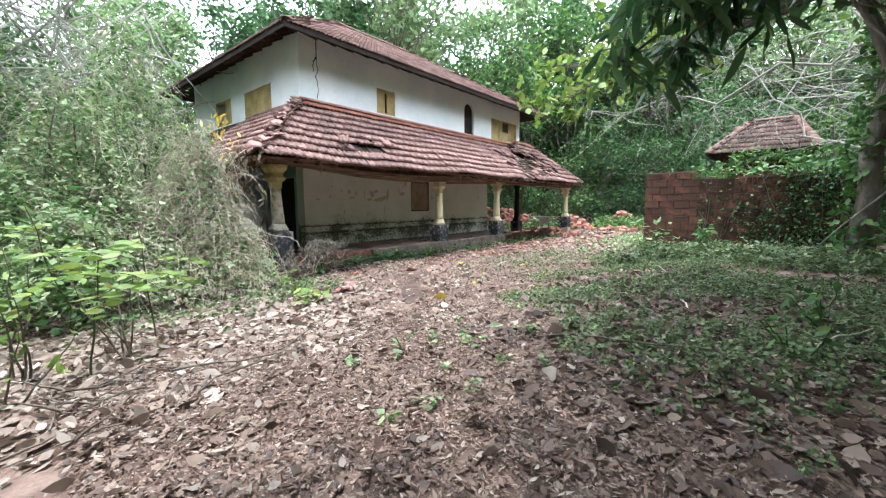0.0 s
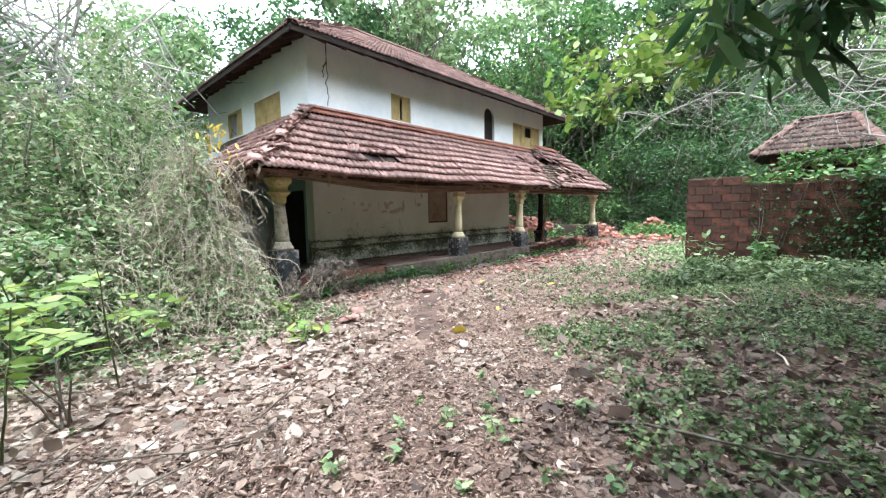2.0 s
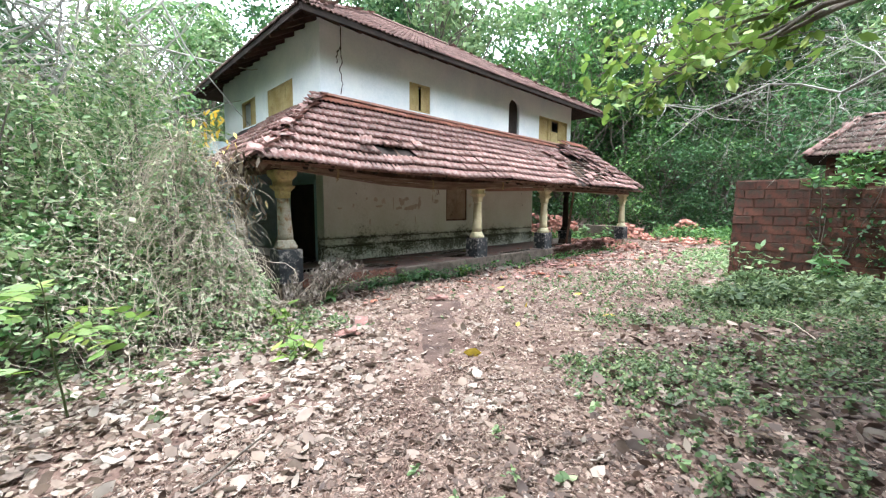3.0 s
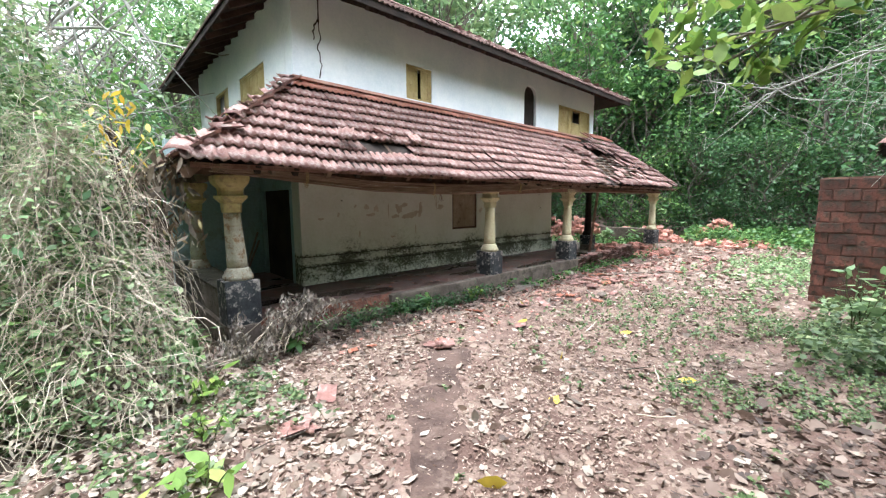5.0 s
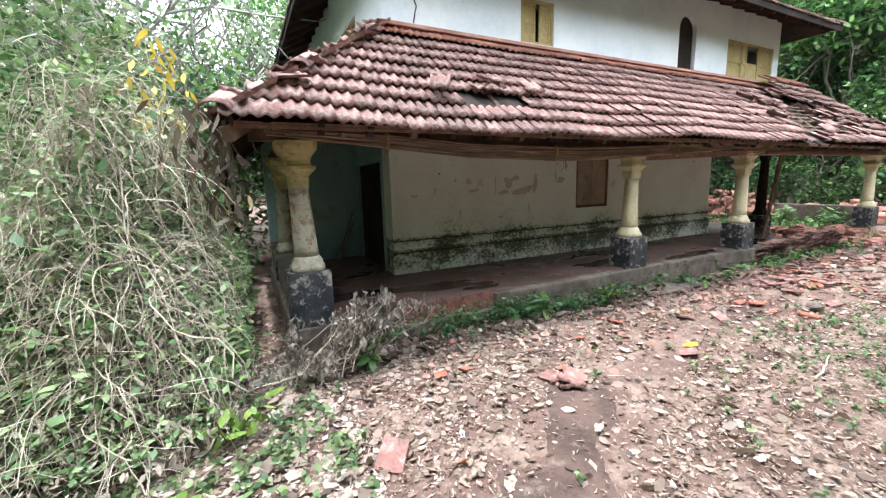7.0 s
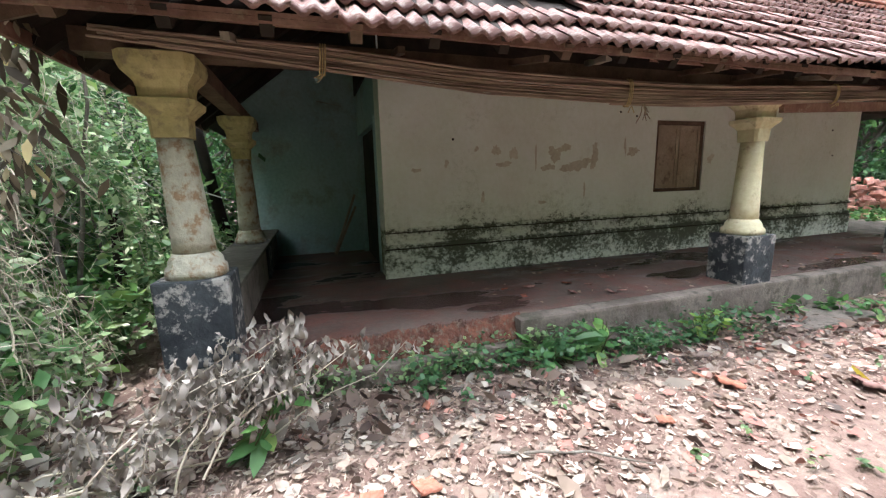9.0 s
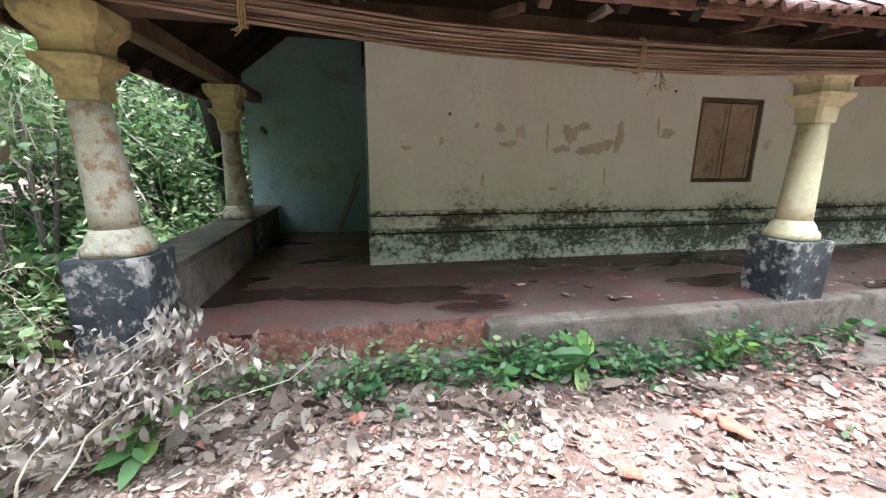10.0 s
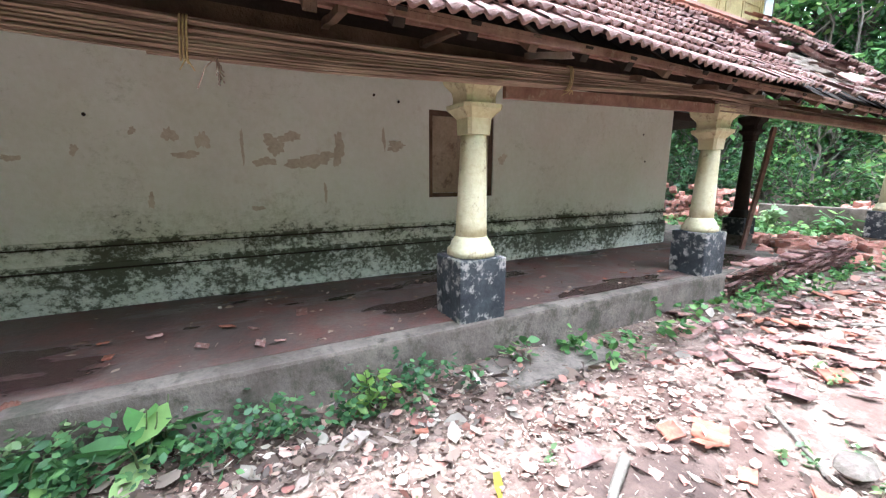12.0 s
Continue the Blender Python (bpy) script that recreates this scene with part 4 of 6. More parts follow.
laterite_wall(-3.3, 1.6, 13.45, -0.15, [2.4, 2.4, 2.4, 2.2, 2.15, 2.2, 2.3, 2.25, 2.2, 2.1, 2.1])
hut = thing("gate_hut", "small laterite hut with a hipped clay tile roof under creepers", "hut")
box_part("wall", (-2.0, 0.4, 20.05, 22.6, -0.2, 3.4), M_LATERITE, hut, "dark laterite wall", 0.03)
HX0, HX1, HY0, HY1, HZ, HR = -2.5, 0.85, 19.5, 23.1, 3.42, 4.78  # eaves and ridge
RL, RR, RY = -1.25, 0.15, 21.3
bm = bmesh.new()
q = [bm.verts.new(p) for p in ((HX0, HY0, HZ), (HX1, HY0, HZ), (HX1, HY1, HZ), (HX0, HY1, HZ), (RL, RY, HR), (RR, RY, HR))]
for f in ((0, 1, 5, 4), (1, 2, 5), (2, 3, 4, 5), (3, 0, 4)):
    bm.faces.new([q[i] for i in f])
for v in bm.verts:
    v.co.z -= 0.03
part("roof_deck", bm, M_DARK, hut)
HS = math.hypot(RY - HY0, HR - HZ)
lay((HX0, HY0, HZ), (1, 0, 0), (0, RY - HY0, HR - HZ), 14, 7, lambda u, v: v / HS * (RL - HX0) - 0.05 < u < HX1 - HX0 - v / HS * (HX1 - RR), lambda p: False, hut, trng, M_TILE_HUT, loose=1.4)
HS2 = math.hypot(RL - HX0, HR - HZ)
lay((HX0, HY1, HZ), (0, -1, 0), (RL - HX0, 0, HR - HZ), 15, 6, lambda u, v: v / HS2 * 1.8 - 0.05 < u < 3.6 - v / HS2 * 1.8, lambda p: False, hut, trng, M_TILE_HUT, loose=1.4)
for a, b in (((HX0, HY0, HZ), (RL, RY, HR)), ((HX1, HY0, HZ), (RR, RY, HR)), ((RL, RY, HR), (RR, RY, HR))):
    ridge_line(a, b, hut, mesh=old_ridge)
for k in range(4):
    box_part("louvre", (-1.9, 0.35, 19.98 - 0.03 * k, 20.03, 2.65 + 0.16 * k, 2.70 + 0.16 * k), M_WOOD, hut, "weathered slat under the hut's eaves", 0.008)


# ---- trees ----
def tree_kind(seed, tall, spread, n_clumps, per, leaf, material, bark, base_frac=0.35, trunk_r=0.16, clump_r=0.9, label="", aspect=0.42, bare=0):
    """A tapered, leaning trunk, limbs that fork to each clump, and leaves in uneven clumps with gaps."""
    rng = np.random.default_rng(seed)
    t = thing("tree", label, "tree", group="trees of the wood")
    hp = Heap()
    top = np.array([rng.normal(0, 0.05) * tall, rng.normal(0, 0.05) * tall, tall * 0.86])
    trunk = wander((0, 0, -0.3), top, rng, 10, 0.05)
    hp.tube(trunk, np.linspace(trunk_r, trunk_r * 0.25, 10), 8)
    cs = []
    for i in range(n_clumps):
        z = rng.uniform(base_frac, 1.0)
        wide = math.sin(math.pi * min(1, 0.18 + 0.8 * (1.02 - z) / (1.02 - base_frac))) ** 0.7
        a, r = rng.uniform(0, 2 * math.pi), spread * wide * math.sqrt(rng.uniform(0.15, 1))
        c = np.array([math.cos(a) * r, math.sin(a) * r, z * tall]) + trunk[min(9, int(z * 9))] * np.array([1, 1, 0])
        cs.append(c)
        j = min(8, max(2, int((z - 0.22) * 10)))
        pts = wander(trunk[j], c, rng, 6, 0.09)
        hp.tube(pts, np.linspace(trunk_r * 0.32, 0.012, 6), 5)
        for _ in range(2 + bare):
            k = rng.integers(2, 6)
            e = c + rng.normal(0, clump_r * (0.7 + 0.5 * bare), 3)
            hp.tube(wander(pts[k], e, rng, 5, 0.1), np.linspace(0.018 + 0.006 * bare, 0.005, 5), 4)
    link_mesh("trunk", hp.mesh("trunk"), bark, t)
    pos = clumps(cs, clump_r, per, rng)
    link_mesh("crown", leaf_mesh("crown", pos, leaf, rng, aspect=aspect * 1.15, droop=0.35, simple=True), material, t)
    return t


KINDS = [
    tree_kind(11, 12, 3.6, 48, 150, 0.30, M_LEAF_DARK, M_BARK, label="tall dark-green broadleaf tree of the wood"),
    tree_kind(12, 9, 3.2, 42, 190, 0.20, M_LEAF, M_BARK, 0.22, label="green broadleaf tree with low limbs"),
    # pale leaf colour here stands in for bright haze over the far trees
    tree_kind(13, 14, 3.4, 44, 150, 0.30, M_LEAF_PALE, M_BARK, 0.4, 0.2, label="tall light-green tree with a grey trunk"),
    tree_kind(14, 8, 3.4, 30, 34, 0.20, M_LEAF_PALE, M_PALE_BARK, 0.25, 0.13, bare=3, label="thinly leaved tree with pale grey bare branches"),
    tree_kind(15, 5, 2.4, 34, 150, 0.18, M_LEAF_DARK, M_BARK, 0.1, 0.08, label="young dark-green tree, leafy to the ground"),
    tree_kind(16, 4.2, 2.2, 32, 130, 0.16, M_LEAF, M_BARK, 0.08, 0.06, label="bushy green young tree"),
    # added for its shadow only; the crown stays above the view
    tree_kind(17, 9, 3.6, 85, 170, 0.30, M_LEAF_DARK, M_BARK, 0.45, 0.2, label="unseen dense dark-green tree added to shade the bank"),
]
prng = random.Random(21)
SPOTS = []


def stand(kind, x, y, s=1.0):
    m = pose(x, y, float(height(x, y)) - 0.1, 0, 0, prng.uniform(0, 360)) @ Matrix.Diagonal((s, s, s, 1))
    if kind not in SPOTS:
        SPOTS.append(kind)
        KINDS[kind].matrix_basis = m
        return KINDS[kind]
    ob = copy_thing(KINDS[kind], pose(0, 0, 0))
    ob.matrix_basis = m
    return ob


# behind and beside the house, and round the clearing
for x, y, k, s in ((-22, -3, 1, 1.2), (-24, 15, 0, 1.2), (-27, 8, 2, 0.95), (-31, 12, 0, 1.15), (-24, 4, 1, 1.1), (-20, 3, 3, 1.0), (-18, 1, 3, 1.15), (-26, 21, 2, 1.0), (-22, 24, 0, 1.0), (-29, 27, 0, 1.3),
                   (-19, 29, 1, 1.1), (-15, 31, 0, 1.1), (-10.5, 33, 1, 1.4), (-8, 34, 0, 1.0), (-5, 32, 1, 1.2), (-2, 34, 0, 1.2), (2, 31, 2, 1.0), (6, 29, 0, 1.0), (9, 24, 1, 1.3), (-18, 37, 0, 1.3), (-9, 41, 2, 1.3), (0, 41, 0, 1.4),
                   (-1, 27, 4, 1.2), (3.5, 26, 1, 1.0), (-6.5, 29.5, 4, 1.1), (-12.5, 28, 5, 1.2), (-16.5, 26.5, 4, 1.1), (-10, 29.5, 4, 1.2), (-20, 22, 4, 1.2), (-2.5, 29, 4, 1.3), (3.6, 21.8, 4, 1.0),
                   (4, 17.5, 3, 1.1), (4.8, 22.5, 3, 1.2), (6.5, 13, 1, 1.0), (5.0, 9.5, 3, 1.0), (7.5, 18, 0, 1.0), (5.5, 15.5, 4, 1.2), (3.6, 13.3, 5, 1.0), (8, 7, 1, 1.1), (10, 12, 2, 1.0), (4.8, 12.2, 4, 1.1), (5.5, 5, 5, 1.0), (9, 1, 0, 1.0), (11, 6, 0, 1.1), (14, 16, 0, 1.2), (14, 25, 2, 1.3),
                   (-13.5, -1.4, 3, 1.0), (-15.5, 2.6, 5, 1.2), (-18, -5.5, 1, 0.9), (-17.5, 0.5, 4, 1.3), (-18.5, -4, 0, 1.0), (-11.5, -3.5, 4, 1.2), (-16, 2.2, 4, 0.9), (-21, -1, 1, 1.0), (-13, -6, 1, 1.1), (-9.5, -6.5, 4, 1.3), (-8, -9, 0, 1.0), (-16, -9, 2, 1.2), (-3, -9, 1, 1.1), (2, -8, 0, 1.1), (6, -4, 1, 1.1), (-11.2, -2.4, 3, 0.9), (-24, -9, 0, 1.2),
                   (-16, 28, 1, 1.6), (-20, 31, 2, 1.6), (-13, 31, 1, 1.6), (-25, 30, 0, 1.6), (-27, 24, 2, 1.5), (-31, 19, 0, 1.6), (-11, 36, 0, 1.6), (-6, 37, 2, 1.5), (-22, 19, 2, 1.3), (-17, -3, 2, 1.0),
                   # out of view, added to shade the start of the path and the bank
                   (3.2, 0.2, 0, 0.85), (3.8, 5.2, 1, 0.9), (0.8, -3.2, 0, 0.9), (1.9, 2.7, 0, 0.9), (1.7, 5.5, 0, 0.85), (1.9, 8.2, 0, 0.85), (0.6, -1.7, 0, 0.85), (2.3, 4.0, 6, 1.0), (1.5, 0.9, 6, 0.92)):
    stand(k, x, y, s * prng.uniform(0.92, 1.08))

# far woods all round
frng = np.random.default_rng(31)
ang = frng.uniform(0, 2 * np.pi, 900)
rad = frng.uniform(38, 52, 900)
fc = np.stack([-8 + rad * np.cos(ang), 10 + rad * np.sin(ang), frng.uniform(0.5, 15, 900) * frng.uniform(0.5, 1, 900)], -1)
far = link_mesh("far_woods", leaf_mesh("far_woods", clumps(fc, 3.0, 70, frng, 1.0), 0.9, frng, droop=0.3, aspect=0.6, simple=True), M_LEAF_DARK)
tagged(far, "dense dark-green woods in the distance", "woods", kind="stuff")

# a plain belt of forest behind everything, lower to the west where sky shows
ba = np.linspace(0, 2 * np.pi, 181)
bz = np.array([-1.0, 3.0, 7.0, 11.0, 14.0])
west = np.exp(-((ba - 2.85) / 0.35) ** 2)
crest = (17.5 + 2.2 * np.sin(ba * 9) + 1.5 * np.sin(ba * 23 + 1)) * (1 - 0.25 * west)
BZ = bz[None] / 14 * crest[:, None]
BR = 58 + 1.8 * np.sin(ba * 31)[:, None] * np.cos(bz * 0.7)[None] + frng.normal(0, 0.8, BZ.shape)
BR[-1], BZ[-1] = BR[0], BZ[0]
bi = (np.arange(180)[:, None] * 5 + np.arange(4)[None]).ravel()
M_FOREST = mat("far_forest", (0.012, 0.030, 0.014), (0.040, 0.085, 0.032), 0.9, 0.95, 1.0, 6.0, (0.075, 0.13, 0.05))
back = link_mesh("backdrop", np_mesh("backdrop", np.stack([-8 + BR * np.cos(ba)[:, None], 10 + BR * np.sin(ba)[:, None], BZ], -1).reshape(-1, 3), np.stack([bi, bi + 1, bi + 6, bi + 5], -1)), M_FOREST)
tagged(back, "dark green wall of distant forest", "forest", kind="structure")

low = frng.uniform(0, 2 * np.pi, 620)
lr = frng.uniform(31, 41, 620)
lc = np.stack([-8 + lr * np.cos(low), 10 + lr * np.sin(low), frng.uniform(0.3, 5.5, 620)], -1)
lc = lc[lc[:, 1] > 8 - 0.8 * (lc[:, 0] + 8)]
ob = link_mesh("far_woods", leaf_mesh("far_woods", clumps(lc, 2.2, 80, frng, 1.0), 0.55, frng, droop=0.3, aspect=0.6, simple=True), M_LEAF_DARK)
tagged(ob, "dense dark-green understorey in the distance", "woods", kind="stuff")


# ---- verandah things ----
def gz(x, y):
    return float(height(x, y))


brng = np.random.default_rng(41)
bundle = thing("bamboo_bundle", "sagging bundle of long split bamboo tied under the eaves", "bamboo", (0, 0, 0))
BY = [4.0, 4.6, 5.4, 6.5, 7.9, 8.7, 10.5, 12.5, 14.4]
for i in range(40):
    k = i / 39
    a = 4.1 + abs(brng.normal(0, 0.35)) if i % 4 else brng.uniform(6.6, 7.8)
    b = 14.3 - abs(brng.normal(0, 0.5)) if i % 3 else brng.uniform(10.2, 12.6)
    y = np.linspace(a, b, 20)
    mid = np.interp(y, BY, [2.39, 2.36, 2.31, 2.225, 2.205, 2.215, 2.29, 2.385, 2.39])
    thick = np.interp(y, BY, [0.03, 0.045, 0.075, 0.08, 0.09, 0.085, 0.075, 0.055, 0.04])
    z = mid + thick * (2 * k - 1) + 0.008 * np.sin(y * brng.uniform(0.6, 1.4) + brng.uniform(0, 6)) + brng.normal(0, 0.0015, 20)
    x = -8.35 + 0.016 * brng.integers(-1, 2) + brng.normal(0, 0.003) + 0 * y
    hp = Heap()
    hp.tube(np.stack([x, y, z], -1), np.full(20, brng.uniform(0.006, 0.010)), 5)
    link_mesh("pole", hp.mesh("pole"), M_BAMBOO, bundle)
for i in range(12):
    y = np.linspace(13.2 + brng.uniform(-0.4, 0.4), 18.6 + brng.uniform(-0.8, 0.6), 12)
    hp = Heap()
    hp.tube(np.stack([-8.35 + 0 * y, y, 2.36 - 0.012 * i + 0.01 * np.sin(y + i) + 0 * y], -1), np.full(12, 0.009), 5)
    link_mesh("pole", hp.mesh("pole"), M_BAMBOO, bundle)
for y, z, hgt in ((5.37, 2.31, 0.10), (7.90, 2.20, 0.115), (10.64, 2.30, 0.10)):
    t = np.linspace(0, 2 * np.pi, 17)
    hp = Heap()
    for k in range(3):
        hp.tube(np.stack([-8.35 + 0.045 * np.cos(t), y + 0.016 * k + 0.008 * np.sin(t), z + hgt * np.sin(t)], -1), np.full(17, 0.005), 4)
    for k in range(3):
        e = np.array([-8.30, y + brng.normal(0, 0.03), z - hgt - brng.uniform(0.02, 0.06)])
        hp.tube(wander((-8.30, y + 0.02, z - hgt), e, brng, 5, 0.1), np.full(5, 0.004), 4)
    link_mesh("tie", hp.mesh("tie"), M_ROPE, bundle, "yellow jute tie")
hp = Heap()
for k in range(7):
    hp.tube(wander((-8.31, 8.06, 2.11), (-8.30 + brng.normal(0, 0.03), 8.06 + brng.normal(0, 0.07), 2.11 - brng.uniform(0.02, 0.2)), brng, 5, 0.15), np.full(5, 0.004), 4)
link_mesh("knot", hp.mesh("knot"), M_BAMBOO, bundle, "frayed brown knot of fibre")
for p, q, w in (((-8.50, 10.11, 2.17), (-8.50, 13.10, 2.275), 0.10), ((-8.32, 13.58, 2.27), (-8.30, 19.8, 2.29), 0.07)):
    ob = beam("timber_rail", p, q, 0.05, w, M_WOOD_R, None, wob=0.004)
    tagged(ob, "weathered dark red timber rail hung between the column capitals", "timber")
# broken ends of old rafters and boards poking out over the bundle
for k in range(15):
    y = 4.9 + 0.93 * k + brng.uniform(-0.2, 0.2)
    beam("rafter_end", (-8.55, y, 2.44 + brng.uniform(-0.02, 0.05)), (-8.12 + brng.uniform(-0.1, 0.06), y + brng.normal(0, 0.08), 2.36 + brng.uniform(-0.02, 0.04)), 0.05, 0.045, M_BATTEN if k % 3 == 0 else M_WOOD, house)
for y0, y1, z in ((4.6, 8.2, 2.47), (8.0, 12.4, 2.45), (11.6, 15.8, 2.47)):
    beam("eave_batten", (-8.2, y0, z), (-8.18, y1, z + 0.02), 0.04, 0.05, M_WOOD_R, house, "long weathered batten under the eaves", 0.008)


# peeled plaster on the lower wall
M_PEEL = mat("bare_plaster", (0.55, 0.47, 0.37), (0.68, 0.61, 0.50), 5.0, 0.95, 0.5, 30)


def peel(y, z, ry, rz, seed, proud):
    r = random.Random(seed)
    bm = bmesh.new()
    n = 44
    ps = [r.uniform(0, 6.28) for _ in range(3)]
    vs = []
    for i in range(n):
        a = 2 * math.pi * i / n
        k = 1 + 0.28 * math.sin(2 * a + ps[0]) + 0.16 * math.sin(3 * a + ps[1]) + 0.12 * math.sin(7 * a + ps[2]) + 0.08 * math.sin(13 * a + ps[0]) + r.uniform(-0.08, 0.08)
        vs.append(bm.verts.new((WX + proud, y + ry * k * math.cos(a), z + rz * k * math.sin(a))))
    bm.faces.new(vs)
    part("bare_patch", bm, M_PEEL, house, "brown patch of fallen limewash")


for i, (y, z, ry, rz) in enumerate(((8.40, 1.63, 0.09, 0.05), (8.50, 1.80, 0.10, 0.09), (8.80, 1.63, 0.15, 0.08), (8.66, 1.89, 0.11, 0.05), (8.98, 1.68, 0.14, 0.06), (9.17, 1.78, 0.065, 0.15), (8.20, 1.78, 0.018, 0.14), (7.86, 1.82, 0.05, 0.09), (7.72, 1.68, 0.09, 0.04), (7.60, 1.86, 0.05, 0.07), (7.32, 1.88, 0.03, 0.03),
                                    (9.85, 1.84, 0.12, 0.05), (9.70, 1.92, 0.02, 0.12), (11.42, 1.72, 0.06, 0.07), (6.5, 1.62, 0.05, 0.03), (6.9, 1.7, 0.03, 0.04), (7.4, 1.25, 0.03, 0.06), (8.3, 1.15, 0.05, 0.03), (9.0, 1.3, 0.02, 0.09))):
    peel(y, z, ry, rz, 100 + i, 0.003 + 0.0012 * i)

# crack in the upper wall, nail holes in the lower
crng = np.random.default_rng(5)
for pts in ([(6.66, 6.05), (6.62, 5.6), (6.66, 5.25), (6.60, 5.0), (6.68, 4.7), (6.60, 4.35)], [(6.60, 5.55), (6.52, 5.3), (6.55, 5.1)]):
    hp = Heap()
    p = []
    for (a, b), (c, d) in zip(pts, pts[1:]):
        for k in np.linspace(0, 1, 5)[:-1]:
            p.append((WX + 0.001, a + (c - a) * k + crng.normal(0, 0.012), b + (d - b) * k))
    hp.tube(p, np.abs(crng.normal(0.011, 0.004, len(p))) + 0.003, 4)
    link_mesh("crack", hp.mesh("crack"), M_DARK, house, "dark jagged crack in the plaster")
for y, z in ((14.4, 2.2), (14.5, 1.75), (9.9, 2.35), (9.6, 2.4), (7.0, 2.0)):
    bm = bmesh.new()
    bmesh.ops.create_icosphere(bm, subdivisions=1, radius=0.018, matrix=Matrix.Translation((WX, y, z)))
    part("nail_hole", bm, M_DARK, house)
# near-black door leaf, set forward so the side doorway reads dark
box_part("door_frame", (-12.50, -12.42, WY - 0.02, WY + 0.1, FLOOR, 2.33), M_BLUE, house)
box_part("door_frame", (-10.78, -10.70, WY - 0.02, WY + 0.1, FLOOR, 2.33), M_BLUE, house, "pale blue-grey door frame")
box_part("door_frame", (-12.41, -10.79, WY - 0.02, WY + 0.1, 2.25, 2.33), M_BLUE, house)
box_part("door", (-12.38, -10.80, WY + 0.05, WY + 0.09, FLOOR + 0.01, 2.24), M_DARK, house, "near-black door leaf that keeps the doorway dark")
# added near-black backings for the dark inside the upper windows
box_part("window_back", (WX - 1.2, WX - 1.15, WY + 0.5, WY2 - 0.5, 3.0, 6.3), M_DARK, house, "added near-black backing that keeps the window openings dark")
box_part("window_back", (BACK + 0.5, WX - 1.3, WY + 1.2, WY + 1.25, 3.0, 6.3), M_DARK, house)


# ---- clay tiles and laterite lying about ----
GV, GF = tile_mesh("loose", 0.24, 0.40, 6, 0.018, 0.02)
GV = np.concatenate([GV, GV[:14] * np.array([1, 1, 1]) - np.array([0, 0, 0.022])])
loose_me = np_mesh("roof_tile_loose", GV - np.array([0, 0.2, 0.02]), np.concatenate([GF, [[21 + i + 1, 21 + i, 28 + i, 28 + i + 1] for i in range(6)]]))
M_NEWTILE = mat("bright_clay", (0.28, 0.095, 0.058), (0.39, 0.165, 0.11), 3.0, 0.85, 0.4, 30, rand=0.2)
loose_me.materials.append(M_LOOSE)
bright_me = loose_me.copy()
bright_me.materials.clear()
bright_me.materials.append(M_NEWTILE)
lrng = random.Random(8)


def loose_tile(x, y, bright=False, s=1.0, lift=0.0, tilt=10, yaw=None, label="broken red roof tile lying on the leaf litter"):
    ob = new("clay_tile", bright_me if bright else loose_me)
    ob.matrix_world = pose(x, y, gz(x, y) + 0.035 + lift, lrng.uniform(-tilt, tilt), lrng.uniform(-tilt, tilt), lrng.uniform(0, 360) if yaw is None else yaw) @ Matrix.Diagonal((s, s * lrng.uniform(0.3, 0.9), s, 1))
    return tagged(ob, label, "roof tile", "fallen roof tiles")


for x, y, br, s in ((-7.42, 8.16, True, 0.75), (-7.55, 8.05, True, 0.45), (-7.15, 5.40, True, 0.5), (-5.75, 4.15, False, 1.0), (-5.82, 4.05, False, 0.9), (-6.6, 6.3, False, 0.7), (-6.7, 6.55, True, 0.4), (-7.9, 12.05, False, 1.0), (-7.6, 11.6, False, 0.8), (-7.3, 12.3, False, 0.9), (-7.55, 10.3, False, 0.5), (-7.0, 9.0, False, 0.8), (-6.75, 9.35, False, 0.6), (-7.75, 9.0, True, 0.35), (-6.9, 10.6, True, 0.8), (-6.85, 10.45, True, 0.6), (-4.6, 2.5, False, 0.8), (-7.9, 5.9, True, 0.3), (-6.3, 4.6, False, 0.8), (-6.0, 5.0, True, 0.3), (-7.2, 7.3, True, 0.4), (-7.1, 9.7, False, 0.7)):
    loose_tile(x, y, br, s)
for i in range(90):
    y = lrng.uniform(11.5, 22)
    x = -7.9 + lrng.gauss(0, 0.5) + (y - 11) * 0.10 + lrng.uniform(-0.3, 1.1)
    if x > -8.1 or y > 15.5:
        loose_tile(x, y, lrng.random() < 0.3, lrng.uniform(0.35, 0.85), lrng.uniform(0, 0.03), 13)

for y0 in np.arange(13.8, 17.7, 0.27):
    pile = thing("tile_stack", "low stack of old clay roof tiles beside the verandah", "tile stack", (-8.5, float(y0), 0), "stacks of old roof tiles")
    n = lrng.randint(9, 14)
    lean = lrng.uniform(-4, 4)
    for k in range(n):
        ob = new("roof_tile", loose_me)
        ob.matrix_world = pose(-8.45 + lrng.uniform(-0.03, 0.03), y0 + lrng.uniform(-0.012, 0.012), -0.03 + 0.03 * k, lrng.uniform(-2, 2), lean, 180 * (k % 2) + lrng.uniform(-3, 3))
        ob.parent = pile
        ob.matrix_parent_inverse = pile.matrix_basis.inverted()

bl = []
for k in range(3):
    bm = bmesh.new()
    add_box(bm, -0.17, 0.17, -0.1, 0.1, -0.08, 0.08, 0.015, 0.02, lrng)
    m = bpy.data.meshes.new("laterite_block")
    bm.to_mesh(m), bm.free()
    bl.append(m)
M_BRICK = mat("fresh_laterite", (0.34, 0.135, 0.10), (0.47, 0.25, 0.195), 3.0, 0.95, 0.8, 26, (0.50, 0.37, 0.31), rand=0.25)
for m in bl:
    m.materials.append(M_BRICK)


